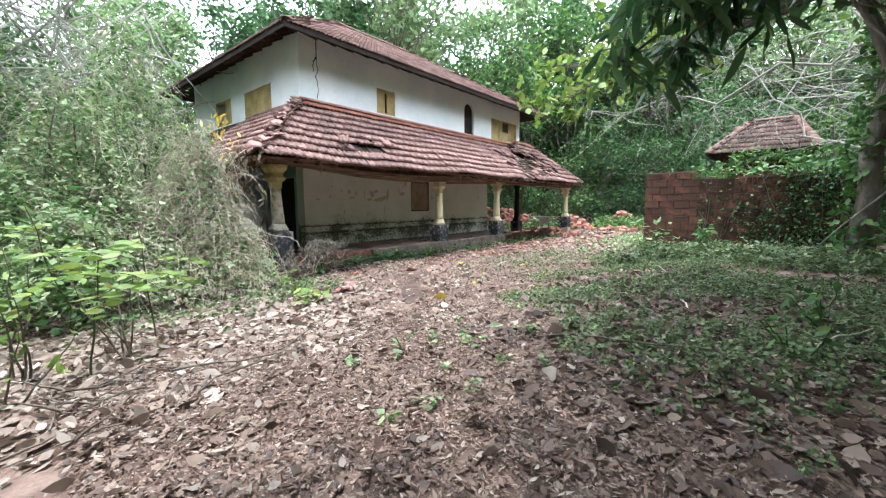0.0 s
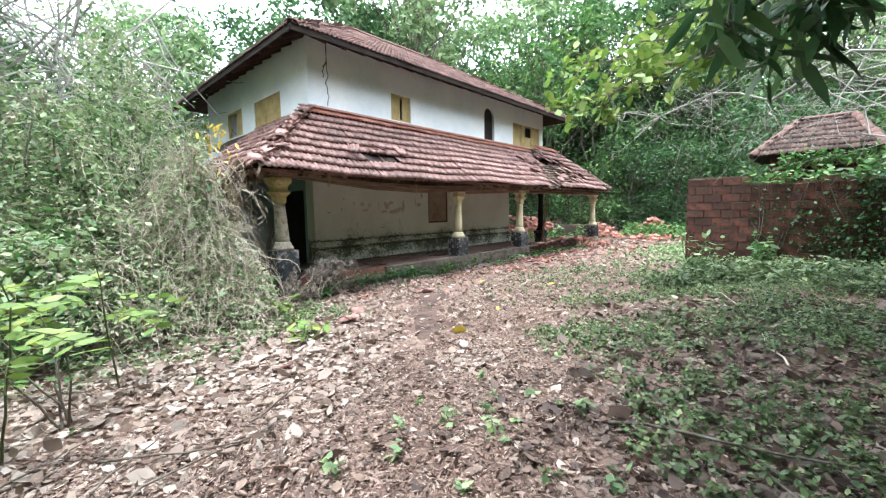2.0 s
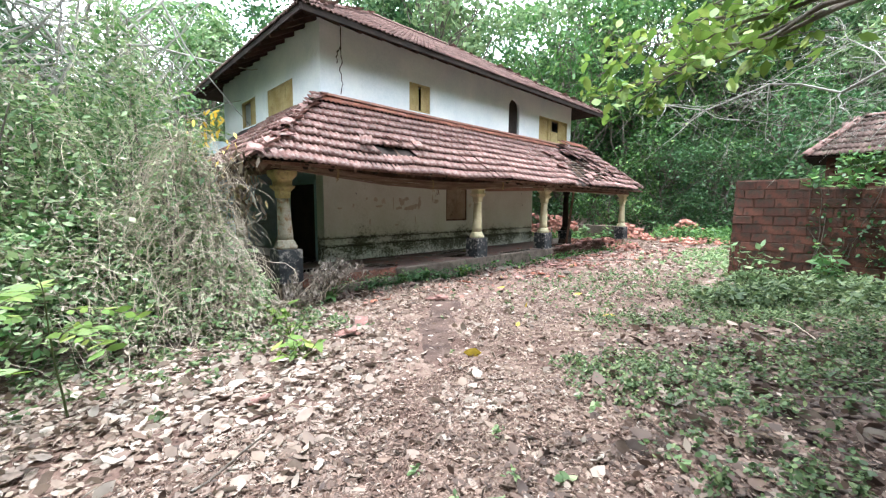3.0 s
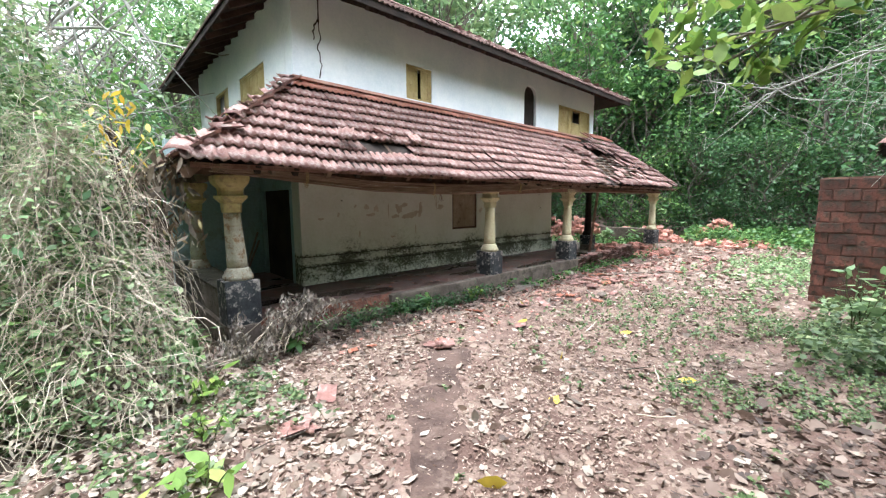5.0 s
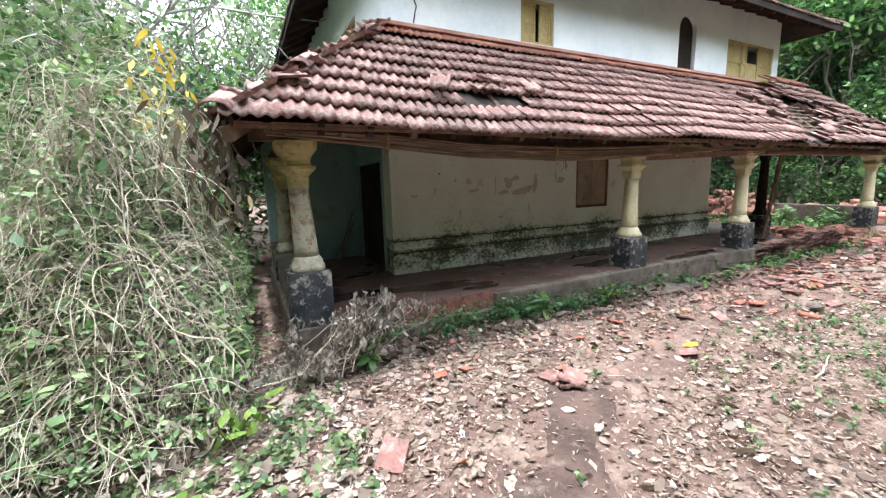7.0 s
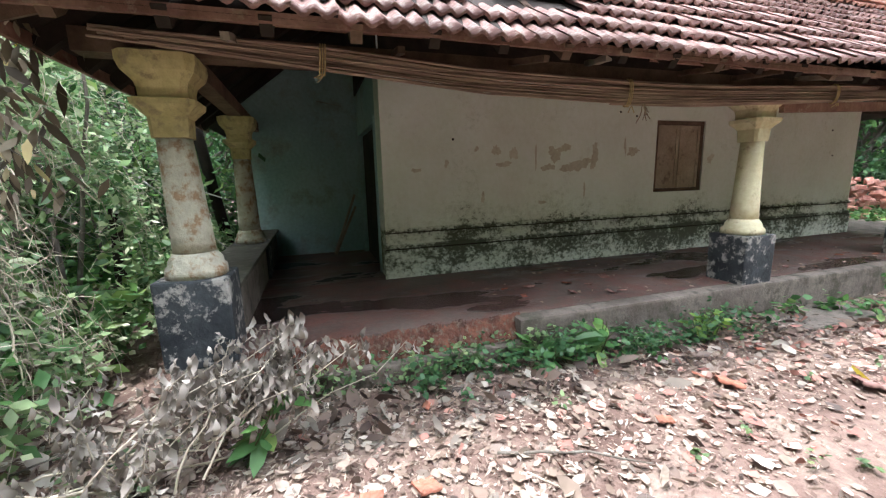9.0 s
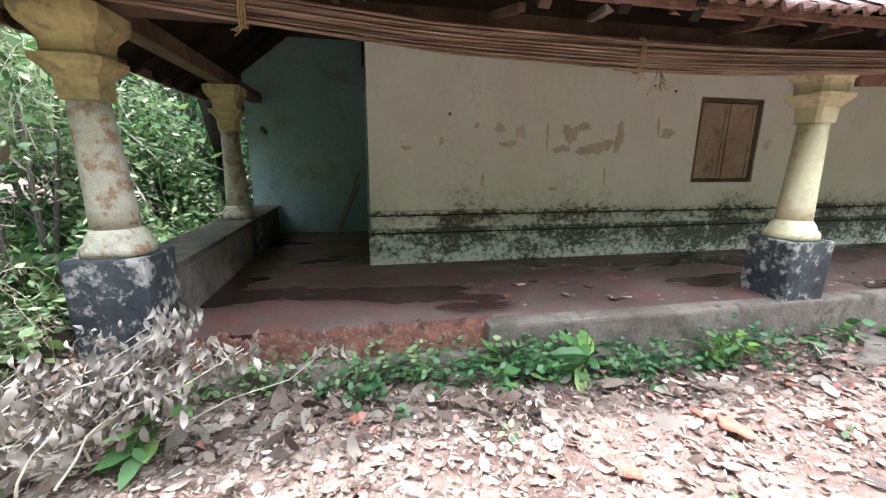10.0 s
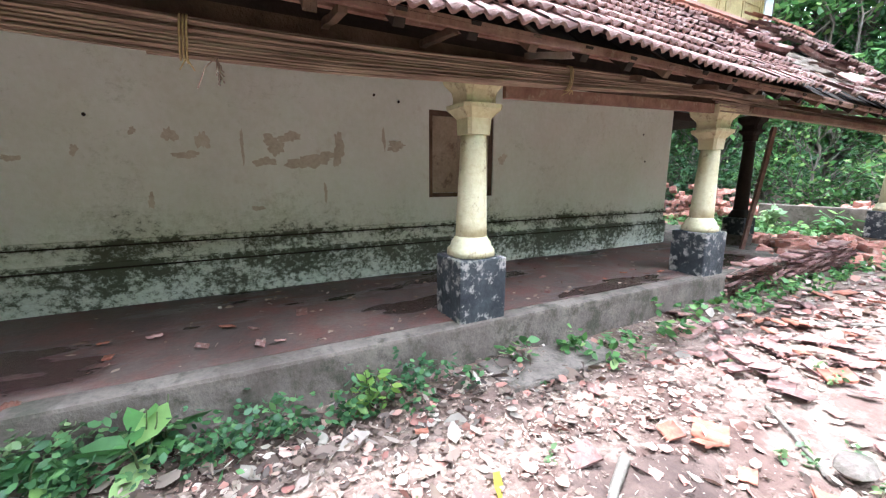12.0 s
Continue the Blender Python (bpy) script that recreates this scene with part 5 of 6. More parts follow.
def rubble(cx, cy, rx, ry, top, n, label, seed):
    r = random.Random(seed)
    pile = thing("rubble_heap", label, "rubble heap", (cx, cy, gz(cx, cy)))
    for i in range(n):
        a, q = r.uniform(0, 6.28), math.sqrt(r.random())
        x, y = cx + rx * q * math.cos(a), cy + ry * q * math.sin(a)
        hgt = top * max(0, 1 - q ** 1.6)
        ob = new("block", r.choice(bl))
        ob.matrix_world = pose(x, y, gz(x, y) + r.uniform(0.3, 1) * hgt + 0.04, r.uniform(-25, 25), r.uniform(-25, 25), r.uniform(0, 360)) @ Matrix.Diagonal((r.uniform(0.6, 1.1),) * 3 + (1,))
        ob.parent = pile
        ob.matrix_parent_inverse = pile.matrix_basis.inverted()
    return pile


for x, y, br, s, lf in ((-6.33, 6.30, False, 1.0, 0.0), (-6.38, 6.34, False, 0.9, 0.03), (-6.50, 6.52, False, 0.8, 0.0), (-7.18, 5.69, True, 0.5, 0.0), (-6.35, 8.05, False, 0.7, 0.0), (-6.26, 10.52, True, 0.9, 0.0), (-6.6, 10.4, True, 0.35, 0.0), (-7.0, 10.35, True, 0.55, 0.0)):
    loose_tile(x, y, br, s, lf)
for i in range(64):
    x, y = lrng.gauss(-6.95, 0.45), lrng.gauss(12.6, 0.5)
    if i > 45:
        x, y = lrng.gauss(-7.6, 0.3), lrng.gauss(14.4, 0.5)
    loose_tile(x, y, lrng.random() < 0.15, lrng.uniform(0.3, 0.72), lrng.uniform(0, 0.04), 10)
slab = box_part("stone_slab", (-8.28, -7.80, 9.75, 10.95, -0.2, -0.03), M_PLINTH, None, "", 0.02, 0.01)
tagged(slab, "flat grey stone slab before the verandah column", "slab")
bm = bmesh.new()
bmesh.ops.create_icosphere(bm, subdivisions=2, radius=0.11, matrix=Matrix.Translation((-6.33, 10.88, -0.02)) @ Matrix.Diagonal((0.8, 1.2, 0.45, 1)))
for v in bm.verts:
    v.co += Vector((lrng.gauss(0, 0.006), lrng.gauss(0, 0.006), lrng.gauss(0, 0.004)))
tagged(part("stone", bm, M_PLINTH, None), "rounded grey-brown stone on the ground", "stone")

rubble(-14.2, 22.6, 3.4, 2.2, 1.5, 260, "large heap of red laterite blocks and broken tiles", 1)
rubble(-10.6, 24.5, 2.0, 1.4, 0.9, 110, "heap of red laterite blocks and broken tiles", 2)
rubble(-7.9, 27.6, 1.1, 0.8, 1.25, 90, "tumbled stack of red laterite blocks", 3)
rubble(-9.2, 19.0, 1.6, 1.8, 0.35, 90, "low spread of broken tiles and laterite", 4)
rubble(-6.8, 24.5, 1.6, 1.8, 0.22, 60, "thin spread of red laterite rubble", 5)
lw_ob = box_part("low_wall", (-11.7, -9.3, 21.9, 22.15, -0.2, 0.72), M_PLINTH, None, "", 0.03)
tagged(lw_ob, "low weathered cement wall before the rubble", "low wall")
ob = beam("prop", (-9.9, 17.3, 0.0), (-9.75, 17.55, 2.45), 0.07, 0.07, M_WOOD_R, None)
tagged(ob, "thin leaning reddish timber prop under the roof", "prop")
for a, b, w in (((-6.86, 11.21, 0.0), (-6.40, 10.74, 0.02), 0.03), ((-6.98, 9.90, 0.03), (-6.72, 9.45, 0.03), 0.065), ((-7.4, 13.6, 0.03), (-6.2, 15.2, 0.06), 0.05), ((-1.8, 3.9, 0.34), (-0.9, 4.05, 0.38), 0.05)):
    hp = Heap()
    p = wander((a[0], a[1], gz(a[0], a[1]) + w * 0.5), (b[0], b[1], gz(b[0], b[1]) + w * 0.5), brng, 7, 0.03)
    hp.tube(p, np.linspace(w / 2, w / 3, 7), 6)
    ob = link_mesh("fallen_branch", hp.mesh("fallen_branch"), M_BARK)
    tagged(ob, "short fallen branch lying on the ground", "branch")


trng2 = np.random.default_rng(19)
for i in range(46):
    x, y = (trng2.uniform(-2.2, 1.8), trng2.uniform(2.2, 6.5)) if i < 26 else (trng2.uniform(-8.0, -2.5), trng2.uniform(0.8, 10.5))
    a, ln = trng2.uniform(0, 3.14), trng2.uniform(0.3, 1.3)
    e = (x + ln * math.cos(a), y + ln * math.sin(a))
    hp = Heap()
    hp.tube(wander((x, y, gz(x, y) + 0.03), (e[0], e[1], gz(*e) + trng2.uniform(0.03, 0.12)), trng2, 7, 0.06), np.linspace(0.009, 0.004, 7) * trng2.uniform(0.6, 1.3), 5)
    tagged(link_mesh("fallen_twig", hp.mesh("fallen_twig"), M_BARK if i % 3 else M_TWIG), "thin fallen twig on the leaf litter", "twig", "fallen twigs")


# ---- leaf litter ----
irng = np.random.default_rng(51)


def bare(x, y):
    """How bare the trodden line is: 1 on damp earth, 0 under full litter."""
    px = np.interp(y, [0.5, 1.8, 2.7, 4.3, 5.0, 5.5, 6.2, 8.0, 10, 13], [-1.0, -1.9, -2.9, -4.4, -5.1, -5.55, -6.15, -6.5, -6.8, -6.4])
    w = np.interp(y, [0, 2, 4, 5, 6.2, 7, 8, 12], [0.8, 0.7, 0.50, 0.58, 0.58, 0.40, 0.35, 0.35])
    return np.exp(-((x - px) / w) ** 2)


def banked(x, y):
    """0 on the path, 1 on the weedy bank beside it."""
    px = np.interp(y, [0.0, 0.5, 1.8, 2.7, 4.9, 6.1, 8.0, 13], [-0.6, -0.9, -1.7, -2.6, -4.1, -4.4, -4.4, -4.2])
    return smooth01(0.7, 1.6, x - px + 0.2 * np.sin(y * 3.1 + x) + 0.12 * np.sin(y * 7.3))


def litter(n, x0, x1, y0, y1, size, name, material, thin=0.75, seed_shift=0.0, aspect=0.62, off_bank=0.0, on_bank=False):
    x, y = irng.uniform(x0, x1, n), irng.uniform(y0, y1, n)
    patch = 0.5 + 0.25 * np.sin(x * 1.7 + y * 0.9 + seed_shift) + 0.25 * np.sin(x * -0.8 + y * 2.1 + 1 + seed_shift)
    keep = irng.random(n) < (1 - thin * bare(x, y)) * (0.45 + 0.55 * patch)
    b = banked(x, y)
    if size > 0.05 and material is not M_BROWN_LEAF:
        keep &= irng.random(n) > 0.62 * smooth01(6.0, 8.2, y) * smooth01(14, 12, y)
    keep &= irng.random(n) < (b if on_bank else 1 - off_bank * b)
    keep &= ~((x < -8.38) & (y > 4.2) & (y < 15.4))
    x, y = x[keep], y[keep]
    p = np.stack([x, y, height(x, y) + irng.uniform(0.008, 0.035, len(x))], -1)
    ob = link_mesh(name, leaf_mesh(name, p, size, irng, simple=size < 0.05, aspect=aspect, flat=0.82, droop=-0.04, fold=0.3, vary=0.6), material)
    return tagged(ob, "dry fallen leaves, beige to brown, lying on the earth", "leaf litter", kind="stuff")


# brown leaves, set darker to carry part of the bank's shade
M_BROWN_LEAF = leaf_mat("brown_leaf", [(0.0, (0.05, 0.032, 0.025)), (0.5, (0.105, 0.068, 0.05)), (0.85, (0.18, 0.12, 0.09)), (1.0, (0.34, 0.28, 0.23))], 0.65, 0.1)
M_EARTHY = leaf_mat("earthy_bits", [(0.0, (0.10, 0.06, 0.045)), (0.5, (0.22, 0.145, 0.11)), (0.9, (0.34, 0.25, 0.20)), (1.0, (0.46, 0.38, 0.32))], 0.85, 0.0)
M_PALE_LEAF = leaf_mat("pale_leaf", [(0.0, (0.22, 0.165, 0.13)), (0.5, (0.34, 0.27, 0.22)), (0.9, (0.45, 0.39, 0.33)), (1.0, (0.58, 0.54, 0.48))], 0.75, 0.1)
litter(24000, -9.5, 0.2, 0.3, 12.5, 0.055, "leaf_litter", M_LITTER, 0.97, off_bank=0.85)
litter(11000, -11.0, -1.0, -2.0, 16.0, 0.075, "leaf_litter", M_LITTER, 0.98, 2.0, off_bank=0.7)
litter(12000, -9.0, 3.0, 12.0, 28.0, 0.12, "leaf_litter", M_LITTER, 0.3, 4.0)
litter(14000, -14.0, 8.0, -6.0, 20.0, 0.075, "leaf_litter", M_DEAD, 0.95, 5.0, off_bank=0.6)
# extra dark litter on the bank, partly in place of shade
litter(22000, -3.4, 4.5, -1.0, 8.0, 0.085, "leaf_litter", M_BROWN_LEAF, 0.9, 6.0, on_bank=True)
litter(30000, -3.4, 3.5, 0.3, 7.0, 0.048, "leaf_litter", M_BROWN_LEAF, 0.5, 12.0, 0.45, on_bank=True)
litter(9000, -8.3, 1.0, 0.3, 12.0, 0.055, "leaf_litter", M_BROWN_LEAF, 0.9, 7.0)
litter(58000, -8.4, 0.8, 0.4, 10.5, 0.04, "leaf_litter", M_LITTER, 0.75, 3.0, 0.2, off_bank=0.9)
litter(48000, -8.3, -3.6, 3.6, 12.5, 0.032, "leaf_litter", M_EARTHY, 0.9, 11.0, 0.4)
litter(40000, -4.2, 0.8, 0.4, 5.0, 0.036, "leaf_litter", M_EARTHY, 0.0, 1.0, 0.22, off_bank=0.8)
litter(90000, -4.2, 1.4, 0.3, 4.6, 0.026, "leaf_litter", M_EARTHY, 0.0, 15.0, 0.35, off_bank=0.3)
litter(34000, -4.2, 1.4, 0.3, 4.6, 0.032, "leaf_litter", M_BROWN_LEAF, 0.0, 16.0, 0.4)
litter(3000, -3.6, 0.9, 0.3, 3.4, 0.07, "leaf_litter", M_BROWN_LEAF, 0.0, 17.0, 0.5)
litter(1500, -8.3, -4.4, 4.4, 13.0, 0.085, "leaf_litter", M_LITTER, 0.7, 13.0, 0.5)
litter(500, -8.52, -8.36, 4.6, 7.0, 0.06, "leaf_litter", M_BROWN_LEAF, 0.0, 14.0, 0.5)
litter(1000, -8.33, -7.7, 4.4, 11.0, 0.11, "leaf_litter", M_BROWN_LEAF, 0.0, 8.0, 0.5)
litter(420, -8.34, -7.5, 4.4, 10.5, 0.12, "leaf_litter", M_DEAD, 0.0, 18.0, 0.5)
litter(2200, -8.3, -4.5, 4.2, 13.0, 0.06, "leaf_litter", M_PALE_LEAF, 0.85, 9.0, 0.5)
litter(10000, -8.5, -3.0, 0.0, 4.5, 0.085, "leaf_litter", M_PALE_LEAF, 0.95, 10.0, 0.6)

# dry leaves and grit blown on to the verandah floor
fx = np.concatenate([irng.uniform(-10.15, -8.65, 90), irng.normal(-9.9, 0.12, 90), irng.normal(-8.75, 0.1, 110)])
fy = np.concatenate([irng.uniform(6.9, 15.0, 180), irng.uniform(7.0, 15.0, 110)])
ok = (fx > -10.2) & (fx < -8.58)
ob = link_mesh("leaf_litter", leaf_mesh("leaf_litter", np.stack([fx, fy, np.full(len(fx), FLOOR + 0.016)], -1)[ok], 0.05, irng, simple=True, aspect=0.5, flat=0.9, droop=0.0, fold=0.2, vary=0.6), M_LITTER)
tagged(ob, "dry leaves and grit strewn over the verandah floor", "leaf litter", kind="stuff")

for i in range(16):
    x, y = irng.uniform(-9.3, -8.62), irng.choice([7.4, 7.8, 8.2, 8.9, 11.2, 11.9, 12.6]) + irng.normal(0, 0.2)
    s = irng.uniform(0.12, 0.42)
    ob = new("clay_tile", bright_me if i % 3 == 0 else loose_me)
    ob.matrix_world = pose(x, y, FLOOR + 0.02 + 0.02 * s, irng.uniform(-5, 5), irng.uniform(-5, 5), irng.uniform(0, 360)) @ Matrix.Diagonal((s, s * irng.uniform(0.4, 1.0), s, 1))
    tagged(ob, "small broken piece of roof tile on the verandah floor", "roof tile", "tile pieces on the verandah")

# damp bare earth on the trodden line
M_DAMP = mat("damp_earth", (0.050, 0.031, 0.025), (0.11, 0.072, 0.057), 2.2, 0.9, 0.8, 24, (0.17, 0.125, 0.10))
for py0, py1, wide, sd in ((4.3, 6.6, 0.58, 1), (9.2, 10.4, 0.40, 2)):
    r = np.random.default_rng(sd)
    yy = np.linspace(py0, py1, 40)
    cx = np.interp(yy, [0.5, 1.8, 2.7, 4.3, 5.0, 5.5, 6.2, 8.0, 10, 13], [-1.0, -1.9, -2.9, -4.4, -5.1, -5.55, -6.15, -6.5, -6.8, -6.4])
    hw = wide * np.sin(np.pi * np.linspace(0.03, 0.97, 40)) ** 0.6 * (0.7 + 0.22 * np.sin(yy * 5.1 + sd) + 0.15 * np.sin(yy * 11.3))
    uu = np.linspace(-1, 1, 9)
    X = cx[:, None] + hw[:, None] * uu[None] + 0.06 * np.sin(yy * 7)[:, None]
    Y = np.repeat(yy[:, None], 9, 1)
    Z = height(X, Y) + 0.014 - 0.02 * (np.abs(uu) ** 4)[None]
    ii = (np.arange(39)[:, None] * 9 + np.arange(8)[None]).ravel()
    ob = link_mesh("bare_earth", np_mesh("bare_earth", np.stack([X, Y, Z], -1).reshape(-1, 3), np.stack([ii, ii + 1, ii + 10, ii + 9], -1), True), M_DAMP)
    tagged(ob, "dark damp bare earth on the trodden path", "earth", kind="structure")

# chips of red tile and laterite in front of the verandah
x, y = irng.normal(-7.4, 0.55, 2600), irng.uniform(5.0, 20.0, 2600)
ok = (x > -8.3) & (irng.random(2600) < 0.15 + 0.5 * smooth01(5, 12, y))
x, y = x[ok] + smooth01(11, 20, y[ok]) * irng.uniform(0, 2.2, ok.sum()), y[ok]
chips = link_mesh("tile_chip_scatter", leaf_mesh("tile_chip_scatter", np.stack([x, y, height(x, y) + 0.03], -1), 0.07, irng, aspect=0.8, flat=0.8, droop=0.02, vary=0.7), leaf_mat("chip_red", [(0.0, (0.22, 0.09, 0.07)), (0.6, (0.36, 0.18, 0.14)), (1.0, (0.50, 0.33, 0.27))], 0.9, 0))
tagged(chips, "small red chips of broken clay tile on the ground", "tile chips", kind="stuff")


# ---- low plants ----
def cover(name, n, where, tall, leaf, per, material, seed, label):
    r = np.random.default_rng(seed)
    xy = where(r, n)
    xy = xy[np.argsort(xy[:, 1])]
    z = height(xy[:, 0], xy[:, 1])
    tl = tall * r.uniform(0.4, 1.25, len(xy))
    base = np.repeat(np.column_stack([xy, z]), per, axis=0)
    k = r.uniform(0.25, 1.0, len(base))
    lean = np.repeat(r.normal(0, 0.25, (len(xy), 2)), per, axis=0)
    tt = np.repeat(tl, per)
    pos = base + np.column_stack([lean * (tt * k)[:, None], tt * k]) + np.column_stack([r.normal(0, 0.25, (len(base), 2)) * tt[:, None] * 0.6, 0 * tt])
    ob = link_mesh(name, leaf_mesh(name, pos, leaf, r, aspect=0.6, flat=0.6, droop=0.12), material)
    tagged(ob, label, "undergrowth", kind="stuff")
    return ob


def bank(r, n):
    p = np.column_stack([r.uniform(-5.0, 4.0, n), r.uniform(1.6, 13.3, n)])
    edge = np.interp(p[:, 1], [1.5, 2.1, 2.4, 2.9, 3.6, 5.1, 6.7, 8.0, 9.5, 11.0, 13.0], [0.6, -0.2, -0.85, -1.4, -2.25, -3.1, -3.6, -3.8, -4.2, -4.0, -3.4])
    edge = edge + 0.25 * np.sin(p[:, 1] * 2.3) + 0.15 * np.sin(p[:, 1] * 5.7)
    patch = np.sin(p[:, 0] * 1.9 + p[:, 1] * 1.3) + np.sin(p[:, 0] * -1.1 + p[:, 1] * 2.2)
    deep = np.clip((p[:, 0] - edge) / 1.5, 0, 1) * np.clip((p[:, 1] - 1.4) / 2.0, 0.25, 1)
    return p[(p[:, 0] > edge) & (patch + r.normal(0, 0.8, n) > 1.6 - 2.3 * deep)]


def weeds_near(r, n):
    p = np.column_stack([r.uniform(-3.0, 2.6, n), r.uniform(1.2, 6.4, n)])
    patch = np.sin(p[:, 0] * 2.6 + p[:, 1] * 1.7) + np.sin(p[:, 0] * -1.9 + p[:, 1] * 3.1)
    return p[(banked(p[:, 0] - 0.75, p[:, 1]) > 0.4) & (patch + r.normal(0, 0.6, n) > 0.35)]


cover("ground_cover", 17000, bank, 0.13, 0.033, 15, M_WEED, 61, "low green leafy weeds over the bank")
cover("ground_cover", 2600, weeds_near, 0.10, 0.026, 13, M_WEED, 74, "low dark green weeds among brown leaves")
cover("ground_cover", 900, lambda r, n: np.column_stack([r.uniform(-3.0, 5.0, n), r.uniform(8.5, 13.2, n)]), 0.40, 0.08, 18, M_WEED, 62, "knee-high green weeds before the laterite wall")
cover("ground_cover", 520, lambda r, n: np.column_stack([r.normal(-4.9, 0.9, n), r.normal(10.5, 1.6, n)]), 0.11, 0.042, 10, M_WEED, 63, "thin patches of small green weeds on the path")
cover("ground_cover", 115, lambda r, n: np.column_stack([r.normal(-8.14, 0.10, n), r.choice([5.9, 6.4, 6.9, 7.3, 7.7, 8.0, 8.3, 8.7, 9.2], n) + r.normal(0, 0.17, n)]), 0.27, 0.050, 16, M_LEAF_DARK, 64, "small green weeds along the plinth")
cover("ground_cover", 90, lambda r, n: np.column_stack([r.normal(-8.1, 0.12, n), r.uniform(10, 20, n)]), 0.22, 0.08, 12, M_LEAF, 65, "small green weeds along the plinth")
cover("ground_cover", 330, lambda r, n: np.column_stack([r.normal(-6.7, 0.6, n), r.uniform(1.0, 4.4, n)]), 0.16, 0.055, 8, M_WEED, 66, "low weeds at the foot of the thicket")
cover("ground_cover", 600, lambda r, n: np.column_stack([r.uniform(-9.5, -5.6, n), r.normal(-1.4, 0.8, n)]), 0.5, 0.09, 14, M_LEAF, 67, "green undergrowth beside the path")
cover("ground_cover", 1500, lambda r, n: np.column_stack([r.uniform(-9, 4, n), r.normal(28, 2.2, n)]), 0.7, 0.16, 12, M_LEAF, 68, "green undergrowth at the edge of the wood")
cover("ground_cover", 900, lambda r, n: np.column_stack([r.uniform(-17, -9.0, n), r.uniform(-5, 3.4, n)]), 0.6, 0.18, 14, M_LEAF, 69, "green undergrowth beside the side verandah")
cover("ground_cover", 150, lambda r, n: np.column_stack([r.normal(-8.32, 0.06, n), r.uniform(4.9, 7.6, n)]), 0.26, 0.05, 9, M_WEED, 72, "small green sprigs on the crumbling plinth")
cover("ground_cover", 30, lambda r, n: np.column_stack([r.normal(-2.1, 0.5, n), r.normal(2.6, 0.7, n)]), 0.10, 0.05, 10, M_LEAF_PALE, 70, "tiny green sprouts on the earth")
cover("ground_cover", 420, lambda r, n: np.column_stack([r.normal(-4.0, 0.9, n), r.normal(17.5, 2.5, n)]), 0.2, 0.08, 11, M_LEAF_PALE, 73, "patch of green weeds on the far path")
cover("ground_cover", 500, lambda r, n: np.column_stack([r.uniform(-14, -9.5, n), r.uniform(20, 26, n)]), 0.35, 0.13, 10, M_LEAF, 71, "weeds among the laterite rubble")


# ---- thicket of vines at the corner of the house ----
PEAKS = ((-10.3, 2.2, 4.6, 1.1), (-11.6, 0.4, 3.9, 1.6), (-9.0, 1.2, 2.9, 1.3), (-9.6, -1.6, 3.0, 1.5), (-8.4, 2.7, 2.9, 0.72), (-7.7, 0.8, 1.4, 0.9), (-12.6, 2.2, 3.9, 1.2), (-7.7, 3.0, 1.35, 0.62))


def mound(x, y):
    h = np.zeros_like(x)
    for cx, cy, top, s in PEAKS:
        h = np.maximum(h, top * np.exp(-(((x - cx) / s) ** 2 + ((y - cy) / (s * 0.85)) ** 2) * 0.75))
    return h * (1 + 0.16 * np.sin(x * 2.7 + y * 1.3) + 0.10 * np.sin(y * 4.3 - x * 3.1))


thicket = thing("vine_thicket", "tall tangled thicket of dry beige vines over green shrubs", "thicket", (-9.5, 1.5, 0))
thicket.location = (0, 0, 0)
vrng = np.random.default_rng(77)


def on_mound(n, xr=(-14, -6.3), yr=(-4, 3.75), least=0.35):
    x, y = vrng.uniform(*xr, n), vrng.uniform(*yr, n)
    h = mound(x, y)
    ok = h > least
    return np.column_stack([x[ok], y[ok], h[ok]])


p = on_mound(105000)
gaps = np.sin(p[:, 0] * 3.1 + p[:, 2] * 2.0) + np.sin(p[:, 1] * 3.7 - p[:, 2] * 1.4) + vrng.normal(0, 0.6, len(p))
p = p[gaps > -0.6]
p[:, 2] = height(p[:, 0], p[:, 1]) + p[:, 2] * vrng.uniform(0.5, 1.1, len(p)) ** 0.5 + vrng.normal(0.03, 0.07, len(p))
p += vrng.normal(0, 0.07, p.shape)
link_mesh("foliage", leaf_mesh("foliage", p[::5], 0.115, vrng, aspect=0.5, droop=0.3, simple=True), M_LEAF, thicket, "green vine and shrub leaves")
# the next two leaf sets carry the thicket's sunlight in their pale colours
link_mesh("foliage", leaf_mesh("foliage", np.concatenate([p[1::5], p[2::5]]), 0.105, vrng, aspect=0.55, droop=0.2, simple=True), M_LEAF_PALE, thicket, "pale green leaves with sunlight put into their colour")
link_mesh("foliage", leaf_mesh("foliage", np.concatenate([p[3::5], p[4::5]]), 0.08, vrng, aspect=0.5, droop=0.3, simple=True), M_VINE_LEAF, thicket, "grey-green vine leaves brightened to look sunlit")
hp = Heap()
starts = np.concatenate([on_mound(17000, least=0.4), on_mound(4200, (-9.4, -6.6), (1.2, 3.75), 0.15)])
